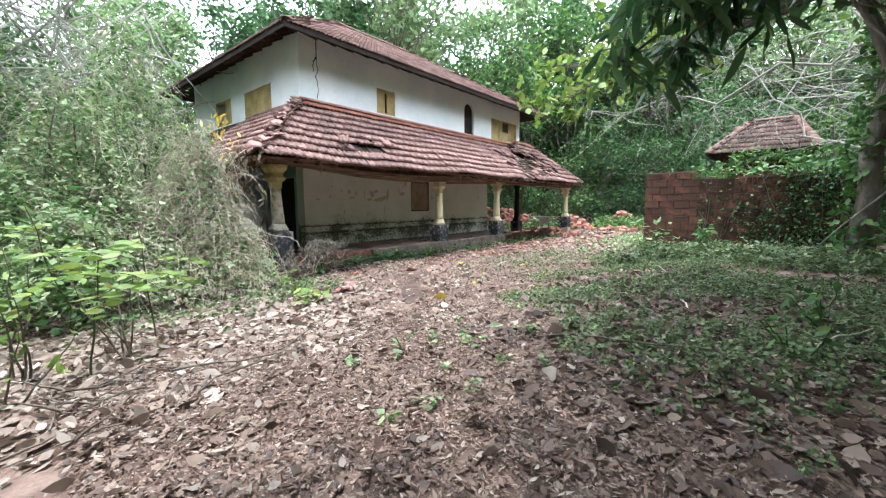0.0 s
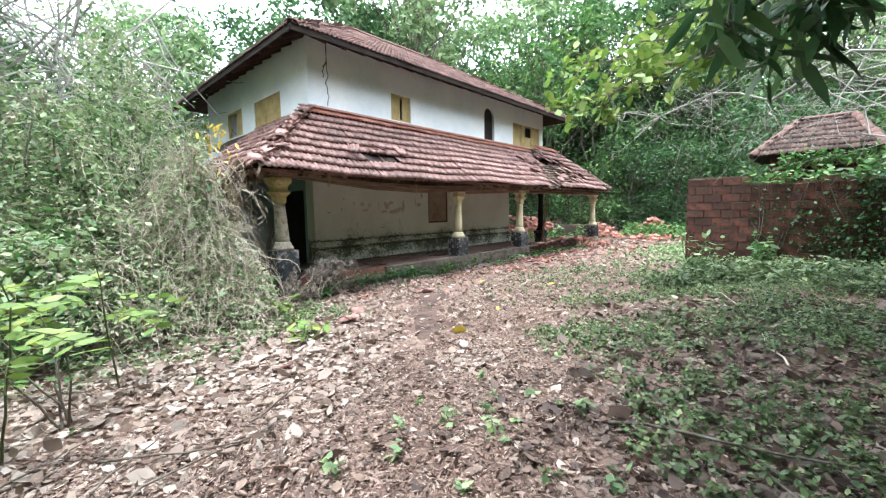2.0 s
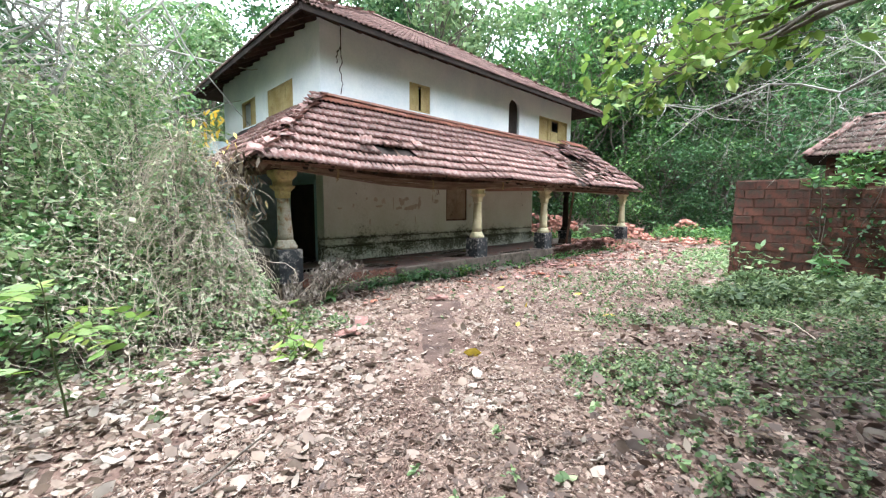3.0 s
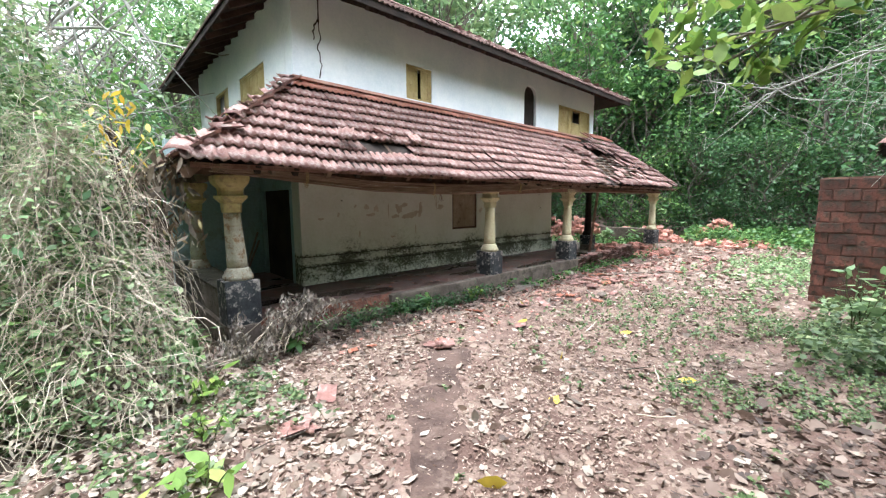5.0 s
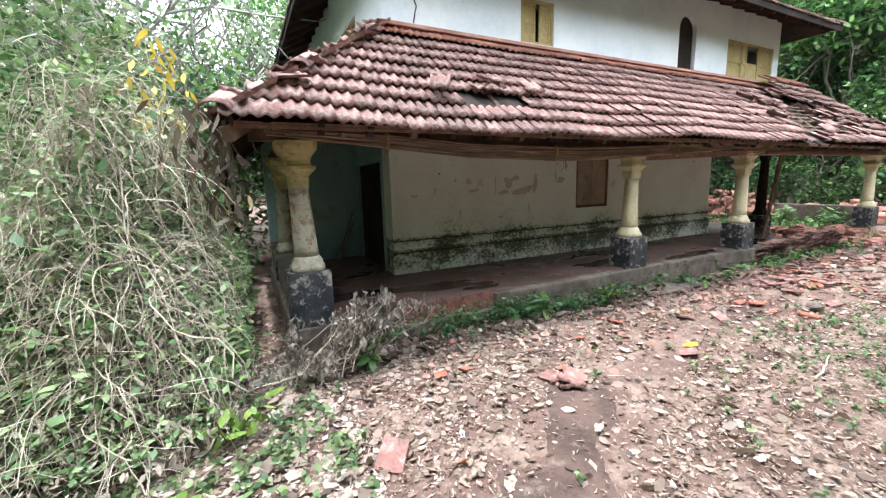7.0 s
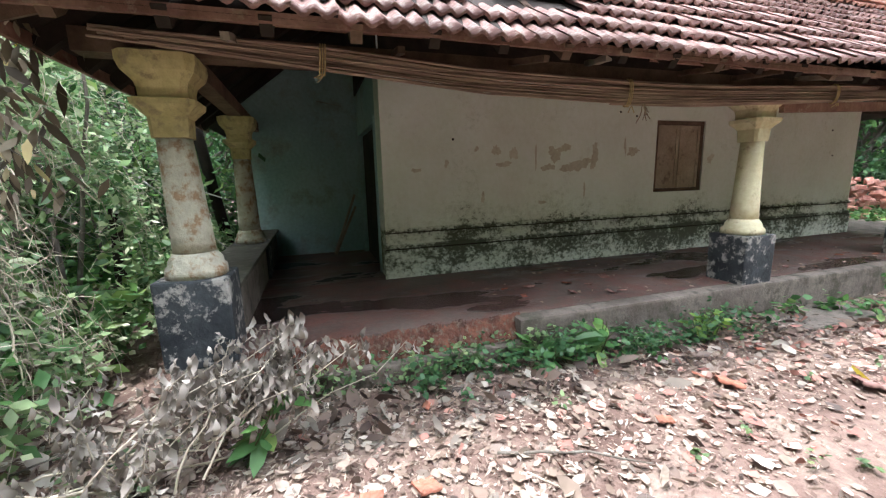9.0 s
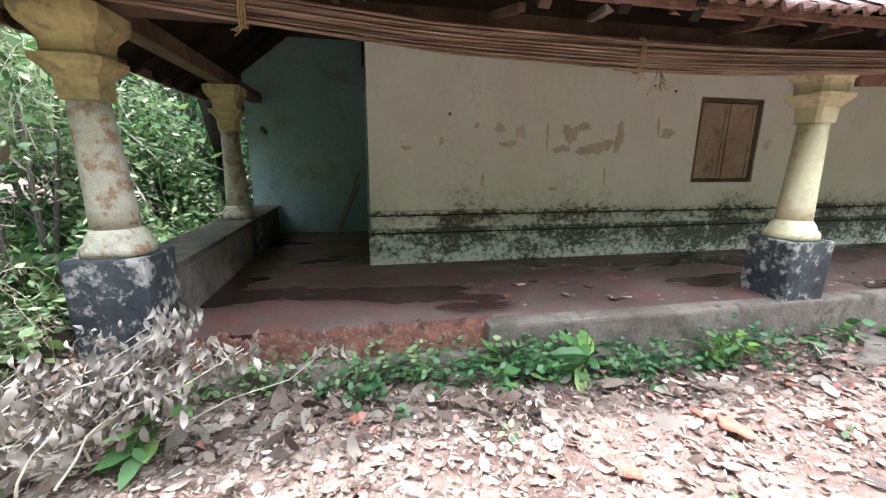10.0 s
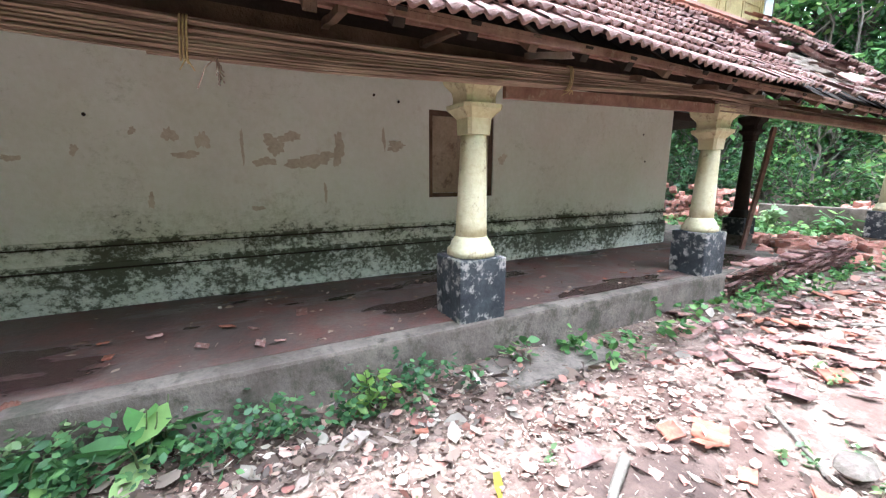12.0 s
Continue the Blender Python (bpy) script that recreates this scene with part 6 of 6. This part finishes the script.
for sx, sy, sh in starts:
    slope = math.exp(-((sx + 7.7) / 0.9) ** 2 - ((sy - 2.9) / 0.9) ** 2) + 0.7 * math.exp(-((sx + 10.2) / 0.8) ** 2 - ((sy - 2.5) / 0.9) ** 2)
    if vrng.random() > 0.06 + 0.6 * slope:
        continue
    q = np.array([sx, sy, sh + gz(sx, sy)])
    d = vrng.normal(0, 1, 3) * np.array([1, 1, 0.7])
    step = vrng.uniform(0.07, 0.16)
    pts = []
    for k in range(10):
        pts.append(q.copy())
        d = d / (np.linalg.norm(d) + 1e-6) + vrng.normal(0, 0.26, 3)
        over = q[2] - float(mound(q[:1], q[1:2])[0]) - gz(q[0], q[1])
        d[2] += -0.45 if over > 0.15 else (0.4 if over < -0.2 else -0.08)
        q = q + d / (np.linalg.norm(d) + 1e-6) * step
        q[2] = max(q[2], gz(q[0], q[1]) + 0.02)
    if max(pp[1] for pp in pts) > 3.8 or max(pp[0] for pp in pts) > -6.2:
        continue
    hp.tube(np.array(pts), np.full(10, vrng.uniform(0.0013, 0.0034) if vrng.random() < 0.93 else vrng.uniform(0.0035, 0.0055)), 3)
link_mesh("dry_vine", hp.mesh("dry_vine"), M_TWIG, thicket, "dense tangle of dry beige vine stems")
hp = Heap()
for cx, cy, top, s in PEAKS[:5]:
    for k in range(5):
        a = vrng.normal(0, s * 0.4, 2)
        hp.tube(wander((cx + a[0], cy + a[1], -0.1), (cx + a[0] * 0.4, cy + a[1] * 0.4, top * vrng.uniform(0.7, 1.1)), vrng, 8, 0.07), np.linspace(0.035, 0.01, 8), 5)
link_mesh("stem", hp.mesh("stem"), M_BARK, thicket, "grey woody shrub stems")
p = on_mound(9000, (-9.4, -6.6), (0.3, 3.6), 0.2)
p[:, 2] = height(p[:, 0], p[:, 1]) + p[:, 2] * vrng.uniform(0.75, 1.08, len(p)) + 0.03
link_mesh("foliage", leaf_mesh("foliage", p, 0.075, vrng, aspect=0.5, droop=0.25, simple=True), M_LEAF_PALE, thicket, "small pale leaves among the dry vines")
p = on_mound(5200, (-9.4, -6.6), (0.5, 3.7), 0.15)
p[:, 2] = height(p[:, 0], p[:, 1]) + p[:, 2] + 0.02
link_mesh("dry_leaf", leaf_mesh("dry_leaf", p, 0.075, vrng, droop=0.8, aspect=0.3), M_DRY, thicket, "withered grey-brown hanging leaves")

# withered palm leaf hanging at the roof corner
wl = thing("withered_leaf_cluster", "withered yellow-brown leaves hanging off the roof corner", "dead leaves", (0, 0, 0))
p = np.column_stack([vrng.normal(-8.35, 0.25, 270), vrng.normal(3.58, 0.16, 270), vrng.uniform(1.5, 2.6, 270)])
tagged(link_mesh("dead_leaf", leaf_mesh("dead_leaf", p, 0.15, vrng, aspect=0.27, droop=1.6, fold=0.7), M_WITHER, wl), kind="stuff")
p = np.column_stack([vrng.normal(-8.5, 0.2, 60), vrng.normal(3.25, 0.15, 60), vrng.uniform(2.4, 3.2, 60)])
link_mesh("yellow_leaf", leaf_mesh("yellow_leaf", p, 0.12, vrng, aspect=0.3, droop=0.9), M_YELLOW, wl, "orange-yellow dying leaves")["kind"] = "stuff"
hp = Heap()
for k in range(6):
    hp.tube(wander((-8.9, 2.9, 1.6), (-8.1 + vrng.normal(0, 0.2), 3.55 + vrng.normal(0, 0.15), 2.5), vrng, 6, 0.06), np.linspace(0.014, 0.005, 6), 4)
link_mesh("stalk", hp.mesh("stalk"), M_TWIG, wl)

# dead branch before the corner column
db = thing("dead_branch", "fallen dead branch with curled grey leaves by the plinth", "branch", (0, 0, 0))
hp = Heap()
tips = []
for k in range(22):
    near = k < 13  # the crown of the branch lies towards the verandah
    a = np.array([-7.66 + vrng.normal(0, 0.10), 4.15 + vrng.normal(0, 0.25), 0.05])
    b = np.array([-7.70 + vrng.normal(0, 0.10), 5.12 + vrng.normal(0, 0.16), vrng.uniform(0.42, 0.74)]) if near else np.array([-7.62 + vrng.normal(0, 0.32), 4.2 + vrng.normal(0, 0.45), vrng.uniform(0.2, 0.72)])
    q = wander(a, b, vrng, 7, 0.10)
    q[:, 2] = np.maximum(q[:, 2], 0.0)
    hp.tube(q, np.linspace(0.007, 0.002, 7), 5)
    tips += [q[i] + vrng.normal(0, 0.045, 3) for i in ((4, 5, 6) if near else (2, 3, 4, 5, 6)) for _ in range(20 if near else 10)]
tagged(link_mesh("twig", hp.mesh("twig"), M_TWIG, db, "pale grey bare twigs"), kind="stuff")
link_mesh("dead_leaf", leaf_mesh("dead_leaf", np.array(tips), 0.075, vrng, aspect=0.36, droop=2.0, fold=1.9), M_CURLED, db, "curled grey dead leaves")["kind"] = "stuff"


# ---- saplings and single plants ----
def plant(name, x, y, tall, n_stems, per, leaf, material, seed, label, spread=0.3, aspect=0.42, droop=0.1, stem_mat=None, category="plant", flat=0.55):
    r = np.random.default_rng(seed)
    t = thing(name, label, category, (x, y, gz(x, y)))
    hp = Heap()
    pos, dirs = [], []
    for k in range(n_stems):
        e = np.array([r.normal(0, spread), r.normal(0, spread), tall * r.uniform(0.6, 1.0)])
        q = wander((r.normal(0, 0.03), r.normal(0, 0.03), -0.03), e, r, 8, 0.05)
        hp = Heap()
        hp.tube(q, np.linspace(0.007 + tall * 0.004, 0.003, 8), 5)
        link_mesh("stem", hp.mesh("stem"), stem_mat or M_GREEN_STEM, t)
        for i in range(per):
            j = r.uniform(2.5, 7)
            a = q[int(j)] + (q[min(7, int(j) + 1)] - q[int(j)]) * (j % 1)
            pos.append(a)
            d = r.normal(0, 1, 3)
            dirs.append(d / np.linalg.norm(d))
    link_mesh("foliage", leaf_mesh("foliage", np.array(pos), leaf, r, aspect=aspect, droop=droop, dirs=np.array(dirs), flat=flat), material, t)
    return t


def fern_tree(x, y, tall, seed, label):
    """A sapling whose leaves are long sprays of paired leaflets."""
    r = np.random.default_rng(seed)
    t = thing("sapling", label, "sapling", (x, y, gz(x, y)))
    hp = Heap()
    q = wander((0, 0, -0.03), (r.normal(0, 0.15), r.normal(0, 0.15), tall), r, 8, 0.04)
    hp.tube(q, np.linspace(0.010, 0.004, 8), 5)
    pos, dirs = [], []
    for k in range(6):
        a = q[min(7, 4 + k // 2)]
        az = k * 2.4 + r.normal(0, 0.3)
        ln = r.uniform(0.35, 0.6)
        s = np.linspace(0, 1, 9)
        d = np.array([math.cos(az), math.sin(az), 0])
        rib = a + d * (ln * s)[:, None] + np.array([0, 0, 1]) * (0.18 * s - 0.26 * s * s)[:, None]
        rh = Heap()
        rh.tube(rib, np.linspace(0.005, 0.002, 9), 4)
        link_mesh("leaf_stalk", rh.mesh("leaf_stalk"), M_GREEN_STEM, t)
        side = np.array([-d[1], d[0], 0])
        for i in range(2, 9):
            for sg in (-1, 1):
                pos.append(rib[i])
                dirs.append(d * 0.45 + side * sg + np.array([0, 0, 0.1]))
    link_mesh("stem", hp.mesh("stem"), M_GREEN_STEM, t)
    v, f = leaf_arrays(np.array(pos), 0.15, r, aspect=0.36, flat=0.3, droop=0.05, dirs=np.array(dirs) * 2.5, vary=0.2)
    link_mesh("foliage", np_mesh("foliage", v, f), M_LEAF_LIME, t, "bright lime-green leaflets")
    return t


fern_tree(-4.45, 0.62, 1.15, 1, "young sapling with bright lime-green feathery leaves")
fern_tree(-5.6, 1.35, 1.25, 2, "young sapling with bright lime-green feathery leaves")
fern_tree(-6.1, 0.8, 1.5, 3, "young sapling with bright lime-green feathery leaves")
plant("sapling", -4.75, 0.25, 1.1, 4, 6, 0.11, M_LEAF_LIME, 4, "thin-stemmed sapling with sparse light leaves", 0.16, stem_mat=M_BARK, category="sapling")
plant("sapling", -4.85, 0.95, 0.9, 5, 6, 0.09, M_LEAF, 5, "thin-stemmed sapling with small green leaves", 0.22, stem_mat=M_BARK, category="sapling")
plant("sapling", -4.05, 0.15, 0.6, 4, 6, 0.11, M_LEAF_LIME, 6, "thin sapling with yellow-green leaves", 0.2, stem_mat=M_BARK, category="sapling")
plant("plant", -8.12, 7.55, 0.42, 4, 4, 0.24, M_LEAF, 7, "broad-leaved green plant by the plinth", 0.12, 0.48, 0.05)
plant("plant", -8.08, 7.05, 0.28, 4, 4, 0.19, M_LEAF, 8, "broad-leaved green plant by the plinth", 0.1, 0.5, 0.05)
plant("plant", -8.1, 8.75, 0.36, 5, 9, 0.11, M_LEAF_LIME, 9, "light green bushy weed by the column", 0.1)
plant("plant", -8.45, 9.35, 0.30, 4, 7, 0.10, M_LEAF, 10, "green weed rooted in the verandah edge", 0.12)
plant("plant", -7.7, 4.75, 0.45, 5, 6, 0.16, M_LEAF, 11, "green weed among the dead twigs", 0.2)
plant("plant", -7.0, 3.6, 0.4, 6, 5, 0.15, M_LEAF_LIME, 12, "bright green broad-leaved weed", 0.22)
plant("plant", -5.5, 3.3, 0.24, 5, 5, 0.17, M_LEAF_LIME, 13, "bright green broad-leaved weed on the path edge", 0.15)
plant("plant", -6.2, 3.5, 0.3, 5, 6, 0.10, M_LEAF_LIME, 14, "yellowing weed on the path edge", 0.12)
plant("plant", 0.0, 3.6, 0.35, 4, 7, 0.09, M_LEAF, 15, "green weed on the bank", 0.15)
plant("plant", 0.2, 4.6, 0.5, 5, 9, 0.10, M_LEAF, 16, "green weed on the bank", 0.2)
plant("plant", -2.6, 10.6, 1.1, 7, 16, 0.15, M_LEAF_PALE, 17, "leafy shrub before the laterite wall", 0.25)
plant("plant", -1.4, 11.4, 0.9, 7, 16, 0.15, M_LEAF, 18, "leafy shrub before the laterite wall", 0.3)
plant("plant", -11.2, 21.2, 1.0, 7, 18, 0.18, M_LEAF_PALE, 19, "pale green shrub before the low wall", 0.35)
plant("plant", -9.9, 21.3, 0.8, 7, 16, 0.18, M_LEAF, 20, "green shrub before the low wall", 0.35)
for i, (x, y) in enumerate(((-6.4, 8.3), (-5.2, 7.4), (-4.6, 6.3), (-4.9, 8.9), (-3.7, 7.6), (-7.2, 9.2), (-4.15, 4.9), (-2.0, 4.45), (-5.0, 5.7), (-1.15, 2.3))):
    r = np.random.default_rng(300 + i)
    ob = link_mesh("fallen_leaf", leaf_mesh("fallen_leaf", np.array([[x, y, gz(x, y) + 0.05]]), 0.20, r, aspect=0.6, flat=0.95, droop=0, vary=0.1), M_YELLOW if i < 7 else M_DEAD)
    tagged(ob, "large fallen yellow leaf on the litter" if i < 7 else "large fallen dry leaf on the litter", "leaf", "large fallen leaves")


# ---- trees by the path ----
def limb_tree(name, base, fork, tips, per, leaf, material, seed, label, trunk_r=0.12, clump=0.35, droop=0.9, aspect=0.3, bark=None):
    r = np.random.default_rng(seed)
    t = thing(name, label, "tree")
    hp = Heap()
    trunk = wander((base[0], base[1], gz(base[0], base[1]) - 0.2), fork, r, 9, 0.04)
    hp.tube(trunk, np.linspace(trunk_r, trunk_r * 0.6, 9), 8)
    pos = []
    for tip in tips:
        q = wander(fork, tip, r, 9, 0.05)
        hp.tube(q, np.linspace(trunk_r * 0.45, 0.008, 9), 5)
        for k in (5, 6, 7, 8):
            for _ in range(3):
                e = q[k] + r.normal(0, clump, 3) * np.array([1, 1, 0.6])
                w = wander(q[k], e, r, 4, 0.06)
                hp.tube(w, np.linspace(0.008, 0.003, 4), 4)
                pos += [w[i] + r.normal(0, 0.05, 3) for i in (1, 2, 3) for _ in range(max(1, per // 3))]
    link_mesh("trunk", hp.mesh("trunk"), bark or M_BARK, t)
    link_mesh("crown", leaf_mesh("crown", np.array(pos), leaf, r, aspect=aspect, droop=droop), material, t)
    return t


limb_tree("tree", (2.6, 3.6), (1.6, 3.4, 4.4), [(-1.1, 3.15, 2.5), (-0.8, 3.4, 2.62), (-0.75, 2.95, 2.75), (-0.4, 3.3, 2.9), (0.3, 3.8, 4.3), (0.6, 2.0, 4.6), (1.0, 5.2, 4.6)], 26, 0.21, M_LEAF_DARK, 81, "mango-like tree whose dark drooping leaves overhang the path", 0.16, 0.22, 0.9, 0.2)
limb_tree("tree", (1.9, 9.4), (0.6, 9.2, 5.0), [(-4.2, 7.6, 3.3), (-3.7, 7.7, 3.2), (-3.6, 8.0, 3.8), (-4.3, 8.1, 4.2), (-3.9, 8.6, 4.4), (-4.6, 9.4, 4.7), (-2.8, 8.4, 4.6), (-3.6, 10.5, 4.9), (-1.5, 9.0, 5.4), (-1.0, 10.5, 5.6)], 11, 0.19, M_LEAF_LIME, 82, "tree with lime-green leaves on a limb over the path", 0.13, 0.4, 0.5, 0.5)
# made-up overhead limbs, out of view, placed to block sun from the bank
limb_tree("tree", (2.2, 5.0), (0.6, 4.4, 5.2), [(-1.6, 3.0, 6.0), (-2.1, 3.7, 6.3), (-1.9, 4.6, 6.2), (-1.1, 2.4, 6.0), (-0.7, 4.9, 6.2), (-1.3, 3.9, 6.6), (-2.4, 2.9, 6.5), (-1.0, 1.2, 6.2), (-0.2, 2.6, 6.5), (-1.7, 5.3, 6.6), (0.4, 1.2, 6.4), (-0.6, 3.4, 6.8), (-1.7, 1.9, 6.6), (0.6, 6.2, 6.4)], 26, 0.24, M_LEAF_DARK, 84, "unseen dark-leaved tree added to shade the weedy bank", 0.16, 0.8)
ivy = limb_tree("tree", (1.0, 11.2), (1.3, 11.5, 6.5), [(0.0, 11.0, 7.2), (2.4, 10.6, 7.0), (0.6, 13.0, 7.6), (2.8, 12.6, 7.0)], 14, 0.2, M_LEAF_DARK, 83, "dark tree trunk wrapped in leafy creepers", 0.2, 0.6, 0.4, 0.45)
r = np.random.default_rng(84)
zz = r.uniform(0.2, 6.2, 1600)
aa = r.uniform(0, 6.28, 1600)
rr = 0.2 + r.uniform(0.0, 0.28, 1600) * (0.6 + 0.4 * np.sin(zz * 3))
p = np.column_stack([1.0 + 0.3 * zz / 6.5 + rr * np.cos(aa), 11.2 + 0.3 * zz / 6.5 + rr * np.sin(aa), gz(1.0, 11.2) + zz])
link_mesh("creeper", leaf_mesh("creeper", p, 0.15, r, aspect=0.6, droop=0.6), M_LEAF, ivy, "green creeper leaves")
# creepers over the laterite wall and the hut
cr = thing("wall_creeper", "green creeper hanging over the laterite wall", "creeper")
px = r.triangular(-2.0, 1.0, 1.7, 3200)
pz = r.uniform(0.1, 2.35, 3200)
ok = (np.sin(px * 2.3 + 1) + np.sin(pz * 2.9 + px * 1.7) + r.normal(0, 0.7, 3200)) > -0.3
p = np.column_stack([px, 13.40 - r.uniform(0, 0.12, 3200), pz])[ok]
link_mesh("foliage", leaf_mesh("foliage", p, 0.08, r, aspect=0.6, droop=0.8), M_LEAF_DARK, cr)
p = np.column_stack([r.uniform(-2.2, 1.8, 520), r.normal(13.65, 0.2, 520), r.normal(2.32, 0.14, 520)])
link_mesh("foliage", leaf_mesh("foliage", p, 0.15, r, aspect=0.55, droop=0.3), M_LEAF, cr)
for k in range(14):
    x = r.uniform(-1.8, 1.6)
    hp = Heap()
    hp.tube(wander((x, 13.42, 0.1), (x + r.normal(0, 0.5), 13.41, 2.3), r, 9, 0.05), np.linspace(0.012, 0.005, 9), 4)
    link_mesh("stem", hp.mesh("stem"), M_BARK, cr)
hc = thing("roof_creeper", "green creeper along the hut's eaves", "creeper")
p = np.column_stack([r.uniform(-1.7, 1.0, 700), r.normal(19.4, 0.15, 700), 3.3 + r.normal(0, 0.13, 700) - r.uniform(0, 0.5, 700) ** 2])
link_mesh("foliage", leaf_mesh("foliage", p, 0.16, r, aspect=0.5, droop=0.6), M_LEAF, hc)


for pts, w, label in (([(-14.3, 3.6, 0.0), (-13.8, 3.6, 0.75), (-13.1, 3.5, 2.5), (-12.9, 3.4, 3.4)], 0.10, "black leaning tree trunk beyond the seat wall"), ([(-11.05, 3.0, -0.1), (-11.04, 3.0, 0.5), (-11.1, 3.0, 0.9), (-11.08, 3.0, 1.28)], 0.07, "dark broken-off tree stump beyond the seat wall")):
    hp = Heap()
    hp.tube(np.array(pts) + brng.normal(0, 0.015, (4, 3)), np.full(4, w) * np.array([1.1, 1.0, 0.9, 0.8]), 9)
    tagged(link_mesh("dead_tree", hp.mesh("dead_tree"), M_DARK), label, "dead tree")
for k in range(16):
    x, y = brng.uniform(-17.0, -10.2), brng.uniform(0.6, 3.5)
    hp = Heap()
    hp.tube(wander((x, y, gz(x, y) - 0.05), (x + brng.normal(0, 0.3), y + brng.normal(0, 0.3), brng.uniform(2.0, 3.6)), brng, 7, 0.03), np.linspace(0.022, 0.008, 7) * brng.uniform(0.6, 1.3), 5)
    tagged(link_mesh("bare_sapling", hp.mesh("bare_sapling"), M_GREEN_STEM if k % 2 else M_BARK), "thin upright leafless sapling of the undergrowth", "sapling", "bare saplings")
for x, dz in ((-12.38, 1.0), (-12.30, 0.8)):
    ob = beam("stick", (x, 5.55, FLOOR + 0.01), (x - 0.16, 5.95, FLOOR + dz), 0.035, 0.03, M_BATTEN, None)
    tagged(ob, "rough stick leaning in the verandah corner", "stick")
for k in range(14):
    x, y = -3.6 + brng.normal(0, 0.4), 0.5 + brng.normal(0, 0.16)
    an, ln = brng.uniform(0, 6.28), brng.uniform(0.2, 0.55)
    e = (x + ln * math.cos(an), y + ln * math.sin(an))
    hp = Heap()
    hp.tube(wander((x, y, gz(x, y) + 0.04), (e[0], e[1], gz(*e) + brng.uniform(0.05, 0.16)), brng, 6, 0.05), np.linspace(0.008, 0.003, 6) * brng.uniform(0.7, 1.4), 5)
    tagged(link_mesh("fallen_twig", hp.mesh("fallen_twig"), M_BARK), "dark dead stick in a heap beside the path", "twig", "heap of sticks")


# bare pale boughs that sweep across the right of the clearing
def bare_bough(a, b, seed, label, via=None):
    r = np.random.default_rng(seed)
    t = thing("bare_tree", label, "tree")
    hp = Heap()
    if via:
        hp.tube(wander(a, via, r, 8, 0.04), np.linspace(0.11, 0.055, 8), 7)
    q = wander(via or a, b, r, 12, 0.09)
    hp.tube(q, np.linspace(0.055, 0.012, 12), 6)
    for k in range(3, 12):
        for _ in range(5):
            e = q[k] + r.normal(0, 1.0, 3) * np.array([1.2, 1.2, 0.8]) + np.array([-0.5, 0, -0.2])
            if e[0] < -8 and e[1] > 3.0:
                continue
            w = wander(q[k], e, r, 7, 0.08)
            hp.tube(w, np.linspace(0.010, 0.003, 7), 4)
            for _ in range(5):
                j = r.integers(2, 7)
                hp.tube(wander(w[j], w[j] + r.normal(0, 0.45, 3), r, 5, 0.1), np.linspace(0.005, 0.002, 5), 3)
    link_mesh("bough", hp.mesh("bough"), M_PALE_BARK, t)
    return t


bare_bough((4.6, 10.6, 0.0), (-4.8, 12.8, 4.1), 91, "bare tree whose long pale bough sweeps over the path", (3.0, 11.2, 5.0))
bare_bough((5.5, 17.0, 0.2), (-2.2, 19.5, 7.0), 92, "leaning bare tree with pale grey twigs")
bare_bough((-12.5, -2.0, 0.2), (-10.2, 1.2, 6.0), 94, "dry bare tree behind the thicket")
bare_bough((-14.0, 0.2, 0.2), (-11.8, 1.8, 6.5), 95, "dry bare tree behind the thicket")


# palms behind the house
def palm(x, y, tall, seed):
    r = np.random.default_rng(seed)
    t = thing("palm_tree", "tall slender palm behind the house", "palm", (x, y, gz(x, y)), "palms")
    hp = Heap()
    q = wander((0, 0, -0.2), (r.normal(0, 0.5), r.normal(0, 0.5), tall), r, 9, 0.02)
    hp.tube(q, np.linspace(0.17, 0.11, 9), 8)
    pos, dirs = [], []
    for k in range(16):
        az, el = k * 2.4, r.uniform(-0.3, 0.9)
        d = np.array([math.cos(az), math.sin(az), 0])
        s = np.linspace(0, 1, 16)
        rib = q[-1] + d * (2.9 * s * (1 - 0.2 * s))[:, None] + np.array([0, 0, 1]) * (2.0 * el * s - 2.4 * s * s)[:, None]
        hp.tube(rib, np.linspace(0.03, 0.008, 16), 4)
        side = np.array([-d[1], d[0], 0])
        for i in range(2, 16):
            for sg in (-1, 1):
                for o in (0, 0.5):
                    pos.append(rib[i] + (rib[min(15, i + 1)] - rib[i]) * o)
                    dirs.append((d * 0.5 + side * sg + np.array([0, 0, -0.5])) * 2.5)
    link_mesh("trunk", hp.mesh("trunk"), M_BARK, t)
    v, f = leaf_arrays(np.array(pos), 0.75, r, aspect=0.09, flat=0.0, droop=0.3, dirs=np.array(dirs), vary=0.2)
    link_mesh("crown", np_mesh("crown", v, f), M_LEAF, t)


palm(-25.5, 18.0, 13.0, 2)
palm(-20.5, 26.0, 11.0, 3)
palm(-28.0, 7.0, 13.0, 4)
